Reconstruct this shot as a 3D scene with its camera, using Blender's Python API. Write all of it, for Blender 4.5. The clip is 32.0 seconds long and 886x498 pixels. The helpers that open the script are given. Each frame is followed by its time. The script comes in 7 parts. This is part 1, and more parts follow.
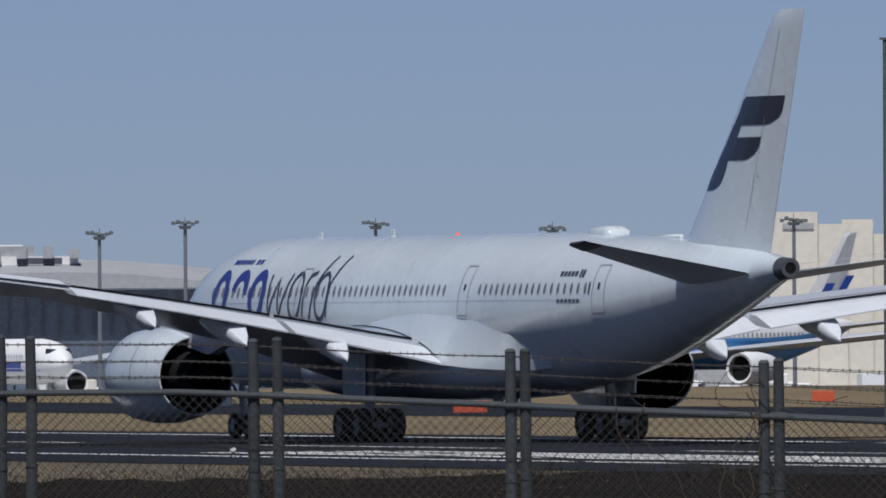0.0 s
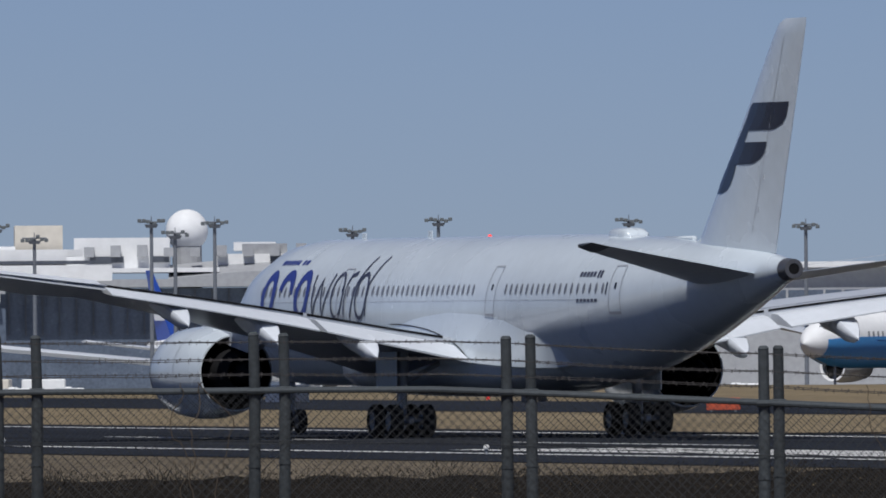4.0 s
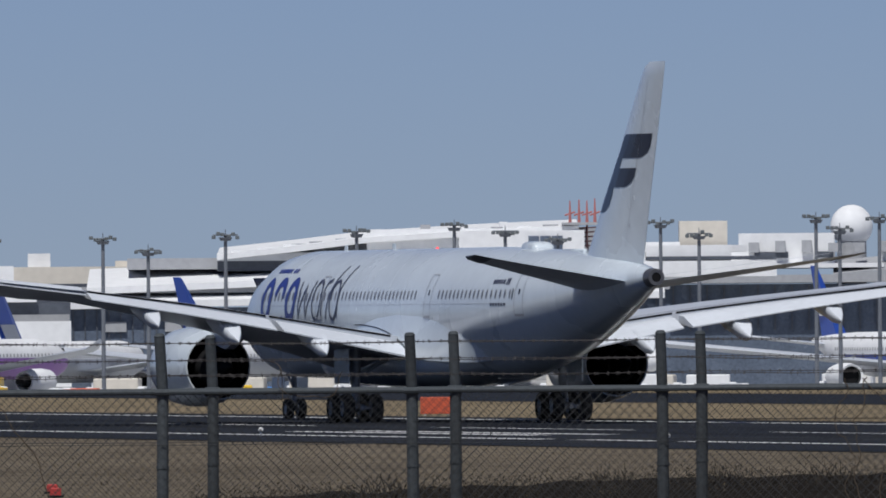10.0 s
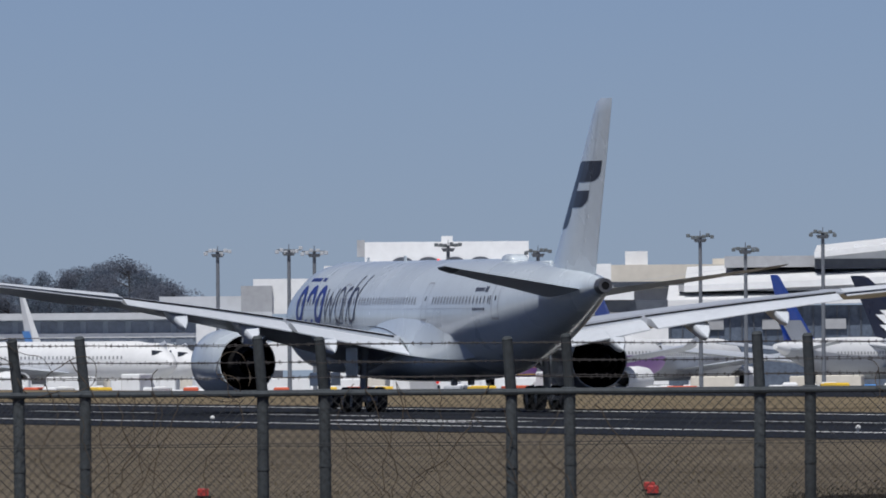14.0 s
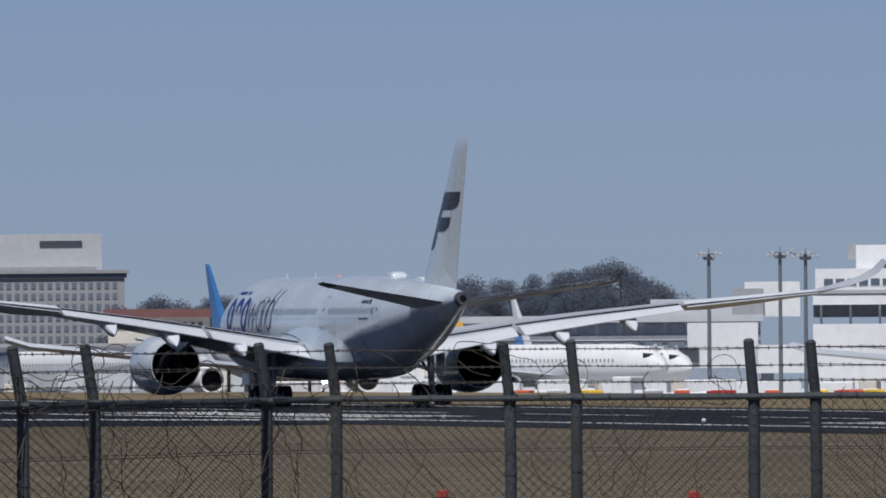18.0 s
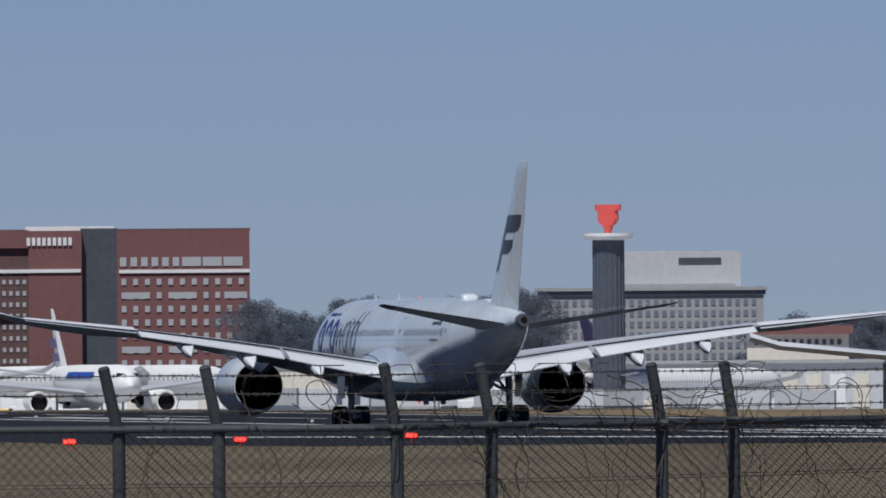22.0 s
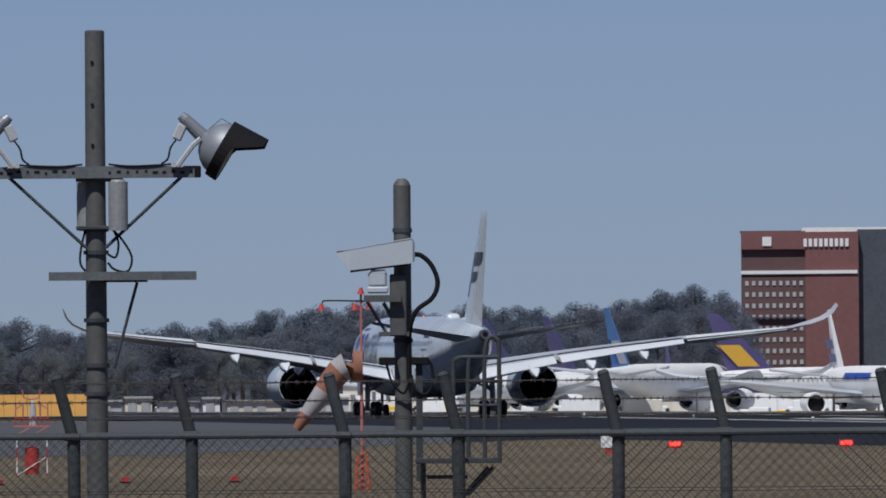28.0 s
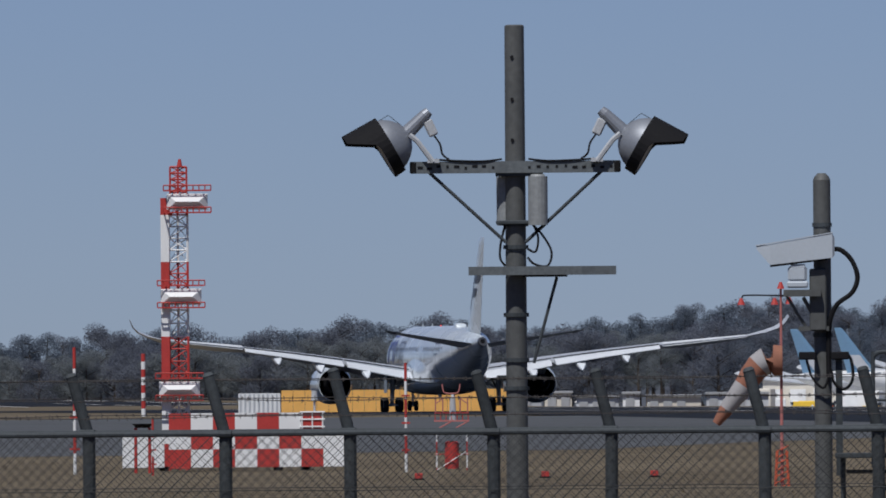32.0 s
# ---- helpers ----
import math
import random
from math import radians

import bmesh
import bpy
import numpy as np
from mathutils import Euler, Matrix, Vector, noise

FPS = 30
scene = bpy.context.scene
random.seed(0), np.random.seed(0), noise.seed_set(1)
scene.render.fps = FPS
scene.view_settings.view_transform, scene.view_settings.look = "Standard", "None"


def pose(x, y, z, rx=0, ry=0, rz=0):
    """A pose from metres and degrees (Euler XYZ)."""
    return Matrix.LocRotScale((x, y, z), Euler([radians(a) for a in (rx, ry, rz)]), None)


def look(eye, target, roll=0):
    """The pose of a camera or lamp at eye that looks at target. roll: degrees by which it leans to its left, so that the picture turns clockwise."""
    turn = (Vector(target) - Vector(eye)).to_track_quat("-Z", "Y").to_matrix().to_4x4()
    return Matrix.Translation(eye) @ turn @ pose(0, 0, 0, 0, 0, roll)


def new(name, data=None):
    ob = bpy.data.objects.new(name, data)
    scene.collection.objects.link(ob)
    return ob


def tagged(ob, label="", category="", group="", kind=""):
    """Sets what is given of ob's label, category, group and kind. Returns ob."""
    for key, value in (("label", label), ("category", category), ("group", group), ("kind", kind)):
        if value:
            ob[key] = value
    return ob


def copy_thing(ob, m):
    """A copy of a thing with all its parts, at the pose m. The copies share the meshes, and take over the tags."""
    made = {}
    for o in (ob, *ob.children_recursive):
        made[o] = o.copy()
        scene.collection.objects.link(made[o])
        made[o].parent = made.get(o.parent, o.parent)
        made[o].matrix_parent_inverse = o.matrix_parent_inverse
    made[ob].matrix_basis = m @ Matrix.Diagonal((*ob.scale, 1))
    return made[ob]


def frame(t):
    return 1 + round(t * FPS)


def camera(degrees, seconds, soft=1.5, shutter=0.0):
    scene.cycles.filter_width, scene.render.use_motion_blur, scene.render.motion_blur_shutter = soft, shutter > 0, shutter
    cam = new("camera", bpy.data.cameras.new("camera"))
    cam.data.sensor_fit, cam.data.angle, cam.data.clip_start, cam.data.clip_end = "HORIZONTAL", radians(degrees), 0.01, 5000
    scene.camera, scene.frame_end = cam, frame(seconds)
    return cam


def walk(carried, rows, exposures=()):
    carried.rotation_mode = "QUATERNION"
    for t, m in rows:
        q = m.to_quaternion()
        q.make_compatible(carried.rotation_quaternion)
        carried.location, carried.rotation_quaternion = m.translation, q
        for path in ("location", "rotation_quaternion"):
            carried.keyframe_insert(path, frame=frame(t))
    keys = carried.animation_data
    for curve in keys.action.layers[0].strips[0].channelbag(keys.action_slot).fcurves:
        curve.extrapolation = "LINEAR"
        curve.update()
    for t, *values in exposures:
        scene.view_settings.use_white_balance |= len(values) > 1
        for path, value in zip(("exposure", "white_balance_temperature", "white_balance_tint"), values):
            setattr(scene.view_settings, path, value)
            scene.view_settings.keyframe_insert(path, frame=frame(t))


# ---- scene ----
EYE = 4.92          # the lens over the runway's level
F = 28450.0         # bearings below are counted in steps of 1/F rad, to the right of a zero at the clip's start
HEAD = 20.2         # the runway's bearing, degrees to the left
cam = camera(3.157, 32.0, soft=1.75)


def aim(pan, tilt):
    a, e = radians(pan), radians(tilt)
    d = Vector((-math.sin(a) * math.cos(e), math.cos(a) * math.cos(e), math.sin(e)))
    return look((0, 0, EYE), Vector((0, 0, EYE)) + d * 100, -0.45)


# seconds, degrees panned to the left, degrees of tilt
PATH = [
    (0, 0.0000, 0.2598),
    (0.5, 0.0826, 0.2573),
    (1, 0.2393, 0.2598),
    (1.5, 0.3281, 0.2599),
    (2, 0.3712, 0.2597),
    (2.5, 0.5157, 0.2593),
    (3, 0.6401, 0.2603),
    (3.5, 0.7619, 0.2581),
    (5.5, 1.4336, 0.2548),
    (6, 1.6350, 0.2557),
    (6.5, 1.8119, 0.2567),
    (7, 1.9834, 0.2549),
    (7.5, 2.2542, 0.2553),
    (8, 2.5281, 0.2549),
    (8.5, 2.6653, 0.2560),
    (9, 2.9208, 0.2580),
    (9.5, 3.1222, 0.2596),
    (10, 3.2710, 0.2584),
    (10.5, 3.4930, 0.2601),
    (11, 3.7469, 0.2601),
    (11.5, 3.9180, 0.2576),
    (12, 4.2942, 0.2585),
    (12.5, 4.6078, 0.2590),
    (13, 4.8992, 0.2590),
    (13.5, 5.1012, 0.2636),
    (14, 5.3995, 0.2668),
    (14.5, 5.5877, 0.2642),
    (16.5, 6.1351, 0.2638),
    (17, 6.5267, 0.2669),
    (17.5, 6.7795, 0.2705),
    (18, 7.1497, 0.2903),
    (18.5, 7.6492, 0.3158),
    (19, 7.9020, 0.3507),
    (19.5, 8.1920, 0.3561),
    (20, 8.1759, 0.3654),
    (20.5, 8.3377, 0.3668),
    (21, 8.8218, 0.3706),
    (21.5, 9.1827, 0.3734),
    (22, 9.4263, 0.3677),
    (22.5, 9.5782, 0.3373),
    (23, 9.8711, 0.3303),
    (23.5, 10.0516, 0.3158),
    (24, 10.2933, 0.3190),
    (24.5, 10.6687, 0.3497),
    (26.5, 11.5015, 0.3917),
    (27, 11.7606, 0.3989),
    (27.5, 11.9538, 0.3932),
    (28, 12.1943, 0.3925),
    (28.5, 12.3327, 0.3888),
    (29, 12.6035, 0.3873),
    (29.5, 12.8070, 0.3877),
    (30, 13.0374, 0.3874),
    (30.5, 13.1658, 0.3860),
    (31, 13.3182, 0.3879),
    (31.5, 13.4532, 0.3883),
    (32, 13.6904, 0.3849),
]
walk(cam, [(t, aim(p, e)) for t, p, e in PATH])

# ---- light ----
SUN_AZ, SUN_EL = 172.0, 59.0       # degrees to the left of the first view, and up
world = bpy.data.worlds.new("sky")
world.use_nodes = True
scene.world = world
wn = world.node_tree
wn.nodes.clear()
sky = wn.nodes.new("ShaderNodeTexSky")
sky.sky_type = "NISHITA"
sky.sun_disc = False
sky.sun_elevation = radians(SUN_EL)
sky.sun_rotation = radians(-SUN_AZ)
sky.altitude = 40
sky.air_density, sky.dust_density, sky.ozone_density = 0.5, 0.1, 2.0
bg = wn.nodes.new("ShaderNodeBackground")
bg.inputs["Strength"].default_value = 0.041
wo = wn.nodes.new("ShaderNodeOutputWorld")
tint = wn.nodes.new("ShaderNodeVectorMath")
tint.operation = "MULTIPLY"
tint.inputs[1].default_value = (0.94, 1.0, 1.32)       # cold winter haze
wn.links.new(sky.outputs[0], tint.inputs[0])
wn.links.new(tint.outputs[0], bg.inputs[0])
wn.links.new(bg.outputs[0], wo.inputs[0])
lamp = new("sun", bpy.data.lights.new("sun", "SUN"))
lamp.data.energy, lamp.data.angle, lamp.data.color = 3.6, radians(0.6), (1.0, 0.985, 0.96)
sa, se = radians(SUN_AZ), radians(SUN_EL)
lamp.matrix_world = look((-math.sin(sa) * math.cos(se) * 50, math.cos(sa) * math.cos(se) * 50, math.sin(se) * 50), (0, 0, 0))
scene.view_settings.exposure = 0.0


# ---- materials ----
def mat(name, col, rough=0.6, metal=0.0, var=0.15, scale=1.0, fine=12.0, bump=0.0, emit=0.0, coat=0.0, grime=0.0, stretch=(1, 1, 1), rnd=0.0, spec=0.5, thin=0.0):
    """Base colour varied at two scales, with relief; sizes in metres."""
    m = bpy.data.materials.new(name)
    m.use_nodes = True
    nt = m.node_tree
    b = nt.nodes["Principled BSDF"]
    b.inputs["Roughness"].default_value = rough
    b.inputs["Metallic"].default_value = metal
    b.inputs["Specular IOR Level"].default_value = spec
    b.inputs["Coat Weight"].default_value = coat
    b.inputs["Coat Roughness"].default_value = 0.1
    tc = nt.nodes.new("ShaderNodeTexCoord")
    mp = nt.nodes.new("ShaderNodeMapping")
    mp.inputs["Scale"].default_value = stretch
    nt.links.new(tc.outputs["Object"], mp.inputs[0])
    n1 = nt.nodes.new("ShaderNodeTexNoise")
    n1.inputs["Scale"].default_value = 1.0 / scale
    n1.inputs["Detail"].default_value = 5.0
    n2 = nt.nodes.new("ShaderNodeTexNoise")
    n2.inputs["Scale"].default_value = fine / scale
    n2.inputs["Detail"].default_value = 3.0
    for n in (n1, n2):
        nt.links.new(mp.outputs[0], n.inputs["Vector"])
    add = nt.nodes.new("ShaderNodeMath")
    add.operation = "MULTIPLY_ADD"
    add.inputs[1].default_value = 0.55
    nt.links.new(n2.outputs["Fac"], add.inputs[0])
    half = nt.nodes.new("ShaderNodeMath")
    half.operation = "MULTIPLY"
    half.inputs[1].default_value = 0.45
    nt.links.new(n1.outputs["Fac"], half.inputs[0])
    nt.links.new(half.outputs[0], add.inputs[2])
    ramp = nt.nodes.new("ShaderNodeMapRange")
    ramp.inputs["From Min"].default_value, ramp.inputs["From Max"].default_value = 0.32, 0.68
    ramp.inputs["To Min"].default_value, ramp.inputs["To Max"].default_value = 1.0 - var, 1.0 + var
    nt.links.new(add.outputs[0], ramp.inputs["Value"])
    fac = ramp.outputs[0]
    if rnd:
        oi = nt.nodes.new("ShaderNodeObjectInfo")
        rr = nt.nodes.new("ShaderNodeMapRange")
        rr.inputs["To Min"].default_value, rr.inputs["To Max"].default_value = 1 - rnd, 1 + rnd
        nt.links.new(oi.outputs["Random"], rr.inputs["Value"])
        mu = nt.nodes.new("ShaderNodeMath")
        mu.operation = "MULTIPLY"
        nt.links.new(fac, mu.inputs[0])
        nt.links.new(rr.outputs[0], mu.inputs[1])
        fac = mu.outputs[0]
    vm = nt.nodes.new("ShaderNodeVectorMath")
    vm.operation = "SCALE"
    vm.inputs[0].default_value = col[:3]
    nt.links.new(fac, vm.inputs["Scale"])
    nt.links.new(vm.outputs[0], b.inputs["Base Color"])
    rm = nt.nodes.new("ShaderNodeMapRange")
    rm.inputs["To Min"].default_value, rm.inputs["To Max"].default_value = max(0.02, rough - 0.1), min(1, rough + 0.1)
    nt.links.new(n1.outputs["Fac"], rm.inputs["Value"])
    nt.links.new(rm.outputs[0], b.inputs["Roughness"])
    if bump:
        bn = nt.nodes.new("ShaderNodeBump")
        bn.inputs["Strength"].default_value = 0.6
        bn.inputs["Distance"].default_value = bump
        nt.links.new(add.outputs[0], bn.inputs["Height"])
        nt.links.new(bn.outputs[0], b.inputs["Normal"])
    if thin:
        tr = nt.nodes.new("ShaderNodeBsdfTranslucent")
        mx = nt.nodes.new("ShaderNodeMixShader")
        mx.inputs[0].default_value = thin
        nt.links.new(vm.outputs[0], tr.inputs["Color"])
        nt.links.new(b.outputs[0], mx.inputs[1])
        nt.links.new(tr.outputs[0], mx.inputs[2])
        nt.links.new(mx.outputs[0], nt.nodes["Material Output"].inputs["Surface"])
    if emit:
        b.inputs["Emission Color"].default_value = (*col[:3], 1)
        b.inputs["Emission Strength"].default_value = emit
    return m


M = {
    "paint": mat("white_paint", (0.605, 0.668, 0.718), 0.27, var=0.05, scale=6, fine=9, coat=0.5),
    "wing": mat("wing_grey", (0.50, 0.53, 0.58), 0.34, var=0.07, scale=3, fine=8),
    "flap": mat("flap_white", (0.62, 0.655, 0.705), 0.4, var=0.06, scale=3, fine=8),
    "navy": mat("navy_paint", (0.012, 0.016, 0.035), 0.3, var=0.1, scale=3),
    "blue_mark": mat("blue_mark", (0.03, 0.05, 0.24), 0.35, var=0.06, scale=3),
    "grey_mark": mat("grey_mark", (0.05, 0.055, 0.09), 0.35, var=0.08, scale=3),
    "joint": mat("joint_line", (0.52, 0.57, 0.61), 0.5, var=0.1, scale=1),
    "rubber": mat("rubber_streak", (0.013, 0.014, 0.017), 0.9, spec=0.05, var=0.3, scale=8),
    "seam": mat("seam_line", (0.36, 0.38, 0.42), 0.6, var=0.1, scale=1),
    "glass": mat("dark_glass", (0.03, 0.035, 0.045), 0.12, var=0.1, scale=1),
    # plain black, and the painted shade inside ducts, slots and openings
    "hollow": mat("black_with_duct_shade", (0.010, 0.010, 0.011), 0.7, spec=0.15, var=0.2, scale=1),
    "metal": mat("bare_metal", (0.36, 0.36, 0.37), 0.35, metal=0.9, var=0.12, scale=0.6),
    "cone": mat("dull_steel", (0.20, 0.20, 0.205), 0.42, metal=0.75, var=0.15, scale=0.5),
    "pane": mat("cabin_pane", (0.17, 0.18, 0.21), 0.3, var=0.1, scale=1),
    # near-black metal with the shade inside the exhausts put into it
    "hot": mat("shaded_exhaust_metal", (0.014, 0.014, 0.015), 0.85, spec=0.08, var=0.2, scale=0.6),
    "strut": mat("gear_strut", (0.30, 0.31, 0.32), 0.45, metal=0.3, var=0.15, scale=0.5),
    "tyre": mat("tyre_rubber", (0.016, 0.016, 0.017), 0.85, spec=0.2, var=0.2, scale=0.5),
    "beacon": mat("beacon_red", (0.9, 0.05, 0.04), 0.4, emit=0.8),
    "grass": mat("dry_grass", (0.127, 0.105, 0.077), 0.95, spec=0.03, var=0.34, scale=26, fine=14, bump=0.08, stretch=(1, 0.35, 1)),
    "straw": mat("straw_tufts", (0.140, 0.113, 0.073), 0.95, spec=0.05, var=0.2, scale=14, fine=10),
    "soil": mat("bare_soil", (0.017, 0.015, 0.0135), 0.95, spec=0.0, var=0.4, scale=9, fine=12, bump=0.08),
    "asphalt": mat("asphalt", (0.020, 0.023, 0.030), 0.85, spec=0.04, var=0.22, scale=30, fine=20),
    # asphalt lightened to carry sun and haze over the far turn-off
    "lit_asphalt": mat("sunlit_asphalt", (0.082, 0.087, 0.095), 0.85, spec=0.12, var=0.25, scale=30, fine=20),
    "line": mat("white_line", (0.78, 0.78, 0.76), 0.6, var=0.22, scale=2.0, fine=7),
    "post": mat("weathered_post", (0.052, 0.060, 0.066), 0.8, spec=0.3, var=0.3, scale=0.35, fine=9, bump=0.004, rnd=0.18),
    "rail": mat("galvanised_rail", (0.050, 0.059, 0.067), 0.75, spec=0.35, metal=0.1, var=0.25, scale=0.3, fine=8),
    "wire": mat("rusty_wire", (0.055, 0.05, 0.05), 0.7, metal=0.2, var=0.3, scale=0.2),
    "mesh": mat("mesh_wire", (0.055, 0.058, 0.062), 0.75, spec=0.2, metal=0.1, var=0.3, scale=0.3),
    "weed": mat("dark_weeds", (0.040, 0.034, 0.027), 0.95, spec=0.1, var=0.3, scale=0.5),
    "vine": mat("dead_vine", (0.075, 0.058, 0.042), 0.9, var=0.3, scale=0.2),
    "pole": mat("painted_pole", (0.088, 0.092, 0.092), 0.6, var=0.2, scale=0.4, fine=9, bump=0.003),
    "silver": mat("silver_dome", (0.25, 0.27, 0.31), 0.5, metal=0.35, var=0.1, scale=0.2),
    "black": mat("black_hood", (0.012, 0.012, 0.014), 0.8, var=0.2, scale=0.2, spec=0.15),
    "housing": mat("camera_white", (0.45, 0.50, 0.56), 0.5, var=0.05, scale=0.3),
    "arm": mat("galvanised_arm", (0.115, 0.13, 0.14), 0.6, metal=0.1, var=0.25, scale=0.2, fine=8),
    "box": mat("light_grey_box", (0.42, 0.44, 0.47), 0.5, var=0.12, scale=0.3),
    "can": mat("grey_canister", (0.24, 0.255, 0.265), 0.55, var=0.2, scale=0.3, fine=8),
    "white": mat("white_wall", (0.75, 0.76, 0.77), 0.7, var=0.07, scale=8, fine=6),
    "cream": mat("cream_wall", (0.64, 0.60, 0.53), 0.75, var=0.08, scale=8, fine=6),
    "apron": mat("apron_concrete", (0.46, 0.46, 0.45), 0.85, var=0.14, scale=25, fine=12),
    "concrete": mat("grey_concrete", (0.34, 0.35, 0.37), 0.8, var=0.12, scale=6, fine=6),
    "slate": mat("slate_band", (0.075, 0.085, 0.105), 0.4, var=0.2, scale=7, fine=9),
    "far_pane": mat("pale_blue_pane", (0.17, 0.20, 0.25), 0.3, var=0.2, scale=5, fine=9),
    # far glazing, lightened so that its colour holds some haze
    "bluegrey": mat("hazed_blue_grey_glass", (0.10, 0.125, 0.17), 0.25, var=0.25, scale=5, fine=9),
    # tile of the far hotel, paled by haze put into the colour
    "brick": mat("hazed_brown_tile", (0.185, 0.082, 0.082), 0.8, var=0.12, scale=7, fine=6),
    "brick_dark": mat("dark_brown_tile", (0.115, 0.066, 0.068), 0.8, var=0.12, scale=7, fine=6),
    "red": mat("signal_red", (0.43, 0.040, 0.034), 0.55, var=0.12, scale=1),
    "radar": mat("radar_red", (0.72, 0.10, 0.085), 0.6, var=0.08, scale=1),
    "aerial": mat("faded_red_steel", (0.42, 0.15, 0.14), 0.7, var=0.1, scale=1),
    "pale": mat("pale_grey_render", (0.50, 0.52, 0.55), 0.8, var=0.08, scale=8, fine=6),
    "redlamp": mat("red_lamp", (1.0, 0.04, 0.03), 0.5, emit=3.0),
    "orange": mat("orange_panel", (0.56, 0.10, 0.045), 0.6, var=0.12, scale=2),
    "sock": mat("faded_orange_cloth", (0.27, 0.115, 0.075), 0.9, var=0.2, scale=0.4),
    "socklight": mat("pale_cloth", (0.33, 0.32, 0.33), 0.9, var=0.15, scale=0.4),
    "yellow": mat("yellow_paint", (0.80, 0.52, 0.05), 0.5, var=0.1, scale=2),
    "amber": mat("amber_sheet", (0.86, 0.46, 0.12), 0.6, var=0.08, scale=10),
    "purple": mat("purple_paint", (0.27, 0.11, 0.40), 0.35, var=0.06, scale=5),
    # violet lifted for the haze over the distant apron
    "plum": mat("hazed_violet_paint", (0.105, 0.085, 0.21), 0.35, var=0.06, scale=5),
    "azure": mat("azure_paint", (0.06, 0.24, 0.60), 0.35, var=0.06, scale=5),
    "sky": mat("pale_blue_paint", (0.24, 0.42, 0.60), 0.35, var=0.06, scale=5),
    "ice": mat("pale_blue_cladding", (0.30, 0.35, 0.42), 0.45, var=0.12, scale=6, fine=8),
    # the dry grass again, made paler to carry sunlight on the infield
    "lit_grass": mat("sunlit_grass", (0.185, 0.148, 0.096), 0.95, spec=0.03, var=0.28, scale=18, fine=14, bump=0.06, stretch=(1, 0.35, 1)),
    "mast": mat("grey_mast_steel", (0.15, 0.165, 0.19), 0.6, metal=0.1, var=0.2, scale=0.6),
    "cyan": mat("bright_blue_paint", (0.07, 0.30, 0.66), 0.35, var=0.06, scale=5),
    "blue": mat("blue_paint", (0.02, 0.075, 0.40), 0.35, var=0.06, scale=5),
    "gold": mat("gold_paint", (0.78, 0.44, 0.06), 0.35, var=0.06, scale=5),
    "teal": mat("teal_paint", (0.10, 0.50, 0.48), 0.35, var=0.06, scale=5),
    # far trees: blue-grey haze is mixed into the leaf colours
    "pine": mat("hazed_pine_leaves", (0.155, 0.190, 0.240), 0.9, thin=0.55, spec=0.1, var=0.12, scale=2.5, fine=8),
    "bare": mat("hazed_twigs", (0.180, 0.200, 0.245), 0.95, thin=0.55, spec=0.1, var=0.12, scale=3, fine=8),
    "olive": mat("hazed_olive_leaves", (0.235, 0.262, 0.280), 0.9, thin=0.55, spec=0.1, var=0.12, scale=3, fine=8),
    "bark": mat("bark", (0.06, 0.048, 0.04), 0.95, var=0.3, scale=0.6),
    "light": mat("landing_light", (1.0, 0.93, 0.8), 0.4, emit=14.0),
}


# ---- helpers ----
def spot(u, d, z=0.0):
    a = (784.0 - u) / F
    return Vector((-math.sin(a) * d, math.cos(a) * d, z))


def rise(v, d):
    """Height of what lies v steps below the horizon at distance d."""
    return EYE - v * d / F


def facing(u):
    """Turn about z of a thing that faces the lens at bearing u (its -y side)."""
    return math.degrees((784.0 - u) / F)


def ground_z(x, y):
    """The runway's level is flat; past it the field falls away gently."""
    r = math.hypot(x, y)
    a = math.atan2(-x, y)
    cross = 229.0 / max(0.09, math.sin(radians(HEAD) - a))
    r0 = max(1150.0, cross + 220.0)
    w = max(0.0, r - r0)
    k = min(1.0, max(0.0, (r - 150.0) / 150.0))
    l = r * math.cos(radians(HEAD) - a)
    dip = 0.0022 * max(0.0, l - 1340.0) if l < 2100 else 1.67
    return 1.8 * (1 - k * k * (3 - 2 * k)) - dip - 0.0042 * w * min(1.0, w / 200.0)


def base(u, d):
    p = spot(u, d)
    p.z = ground_z(p.x, p.y)
    return p


def part(name, bm, material, parent=None, label="", smooth=False):
    me = bpy.data.meshes.new(name)
    if smooth:
        for f in bm.faces:
            f.smooth = True
    bm.to_mesh(me)
    bm.free()
    if smooth:
        me.set_sharp_from_angle(angle=radians(38))
    me.materials.append(M[material] if isinstance(material, str) else material)
    ob = new(name, me)
    if parent:
        ob.parent = parent
    if label:
        ob["label"] = label
    return ob


def twin(ob, name, m, parent):
    """Another piece on the same mesh."""
    o = new(name, ob.data)
    o.parent = parent
    o.matrix_basis = m
    return o


def thing(name, m, label, category, group="", kind=""):
    e = new(name)
    e.matrix_basis = m
    return tagged(e, label, category, group, kind)


def B():
    return bmesh.new()


def box(bm, cx, cy, cz, sx, sy, sz, m=None, bevel=0.0):
    r = bmesh.ops.create_cube(bm, size=1.0, matrix=(m or Matrix()) @ Matrix.Translation((cx, cy, cz)) @ Matrix.Diagonal((sx, sy, sz, 1)))
    if bevel:
        es = list({e for v in r["verts"] for e in v.link_edges})
        bmesh.ops.bevel(bm, geom=es, offset=bevel, segments=1, affect="EDGES")
    return bm


def tube(bm, a, b, r, r2=None, n=8, cap=True):
    a, b = Vector(a), Vector(b)
    d = b - a
    q = d.to_track_quat("Z", "Y").to_matrix().to_4x4()
    bmesh.ops.create_cone(bm, cap_ends=cap, segments=n, radius1=r, radius2=r if r2 is None else r2, depth=d.length,
                          matrix=Matrix.Translation((a + b) / 2) @ q)
    return bm


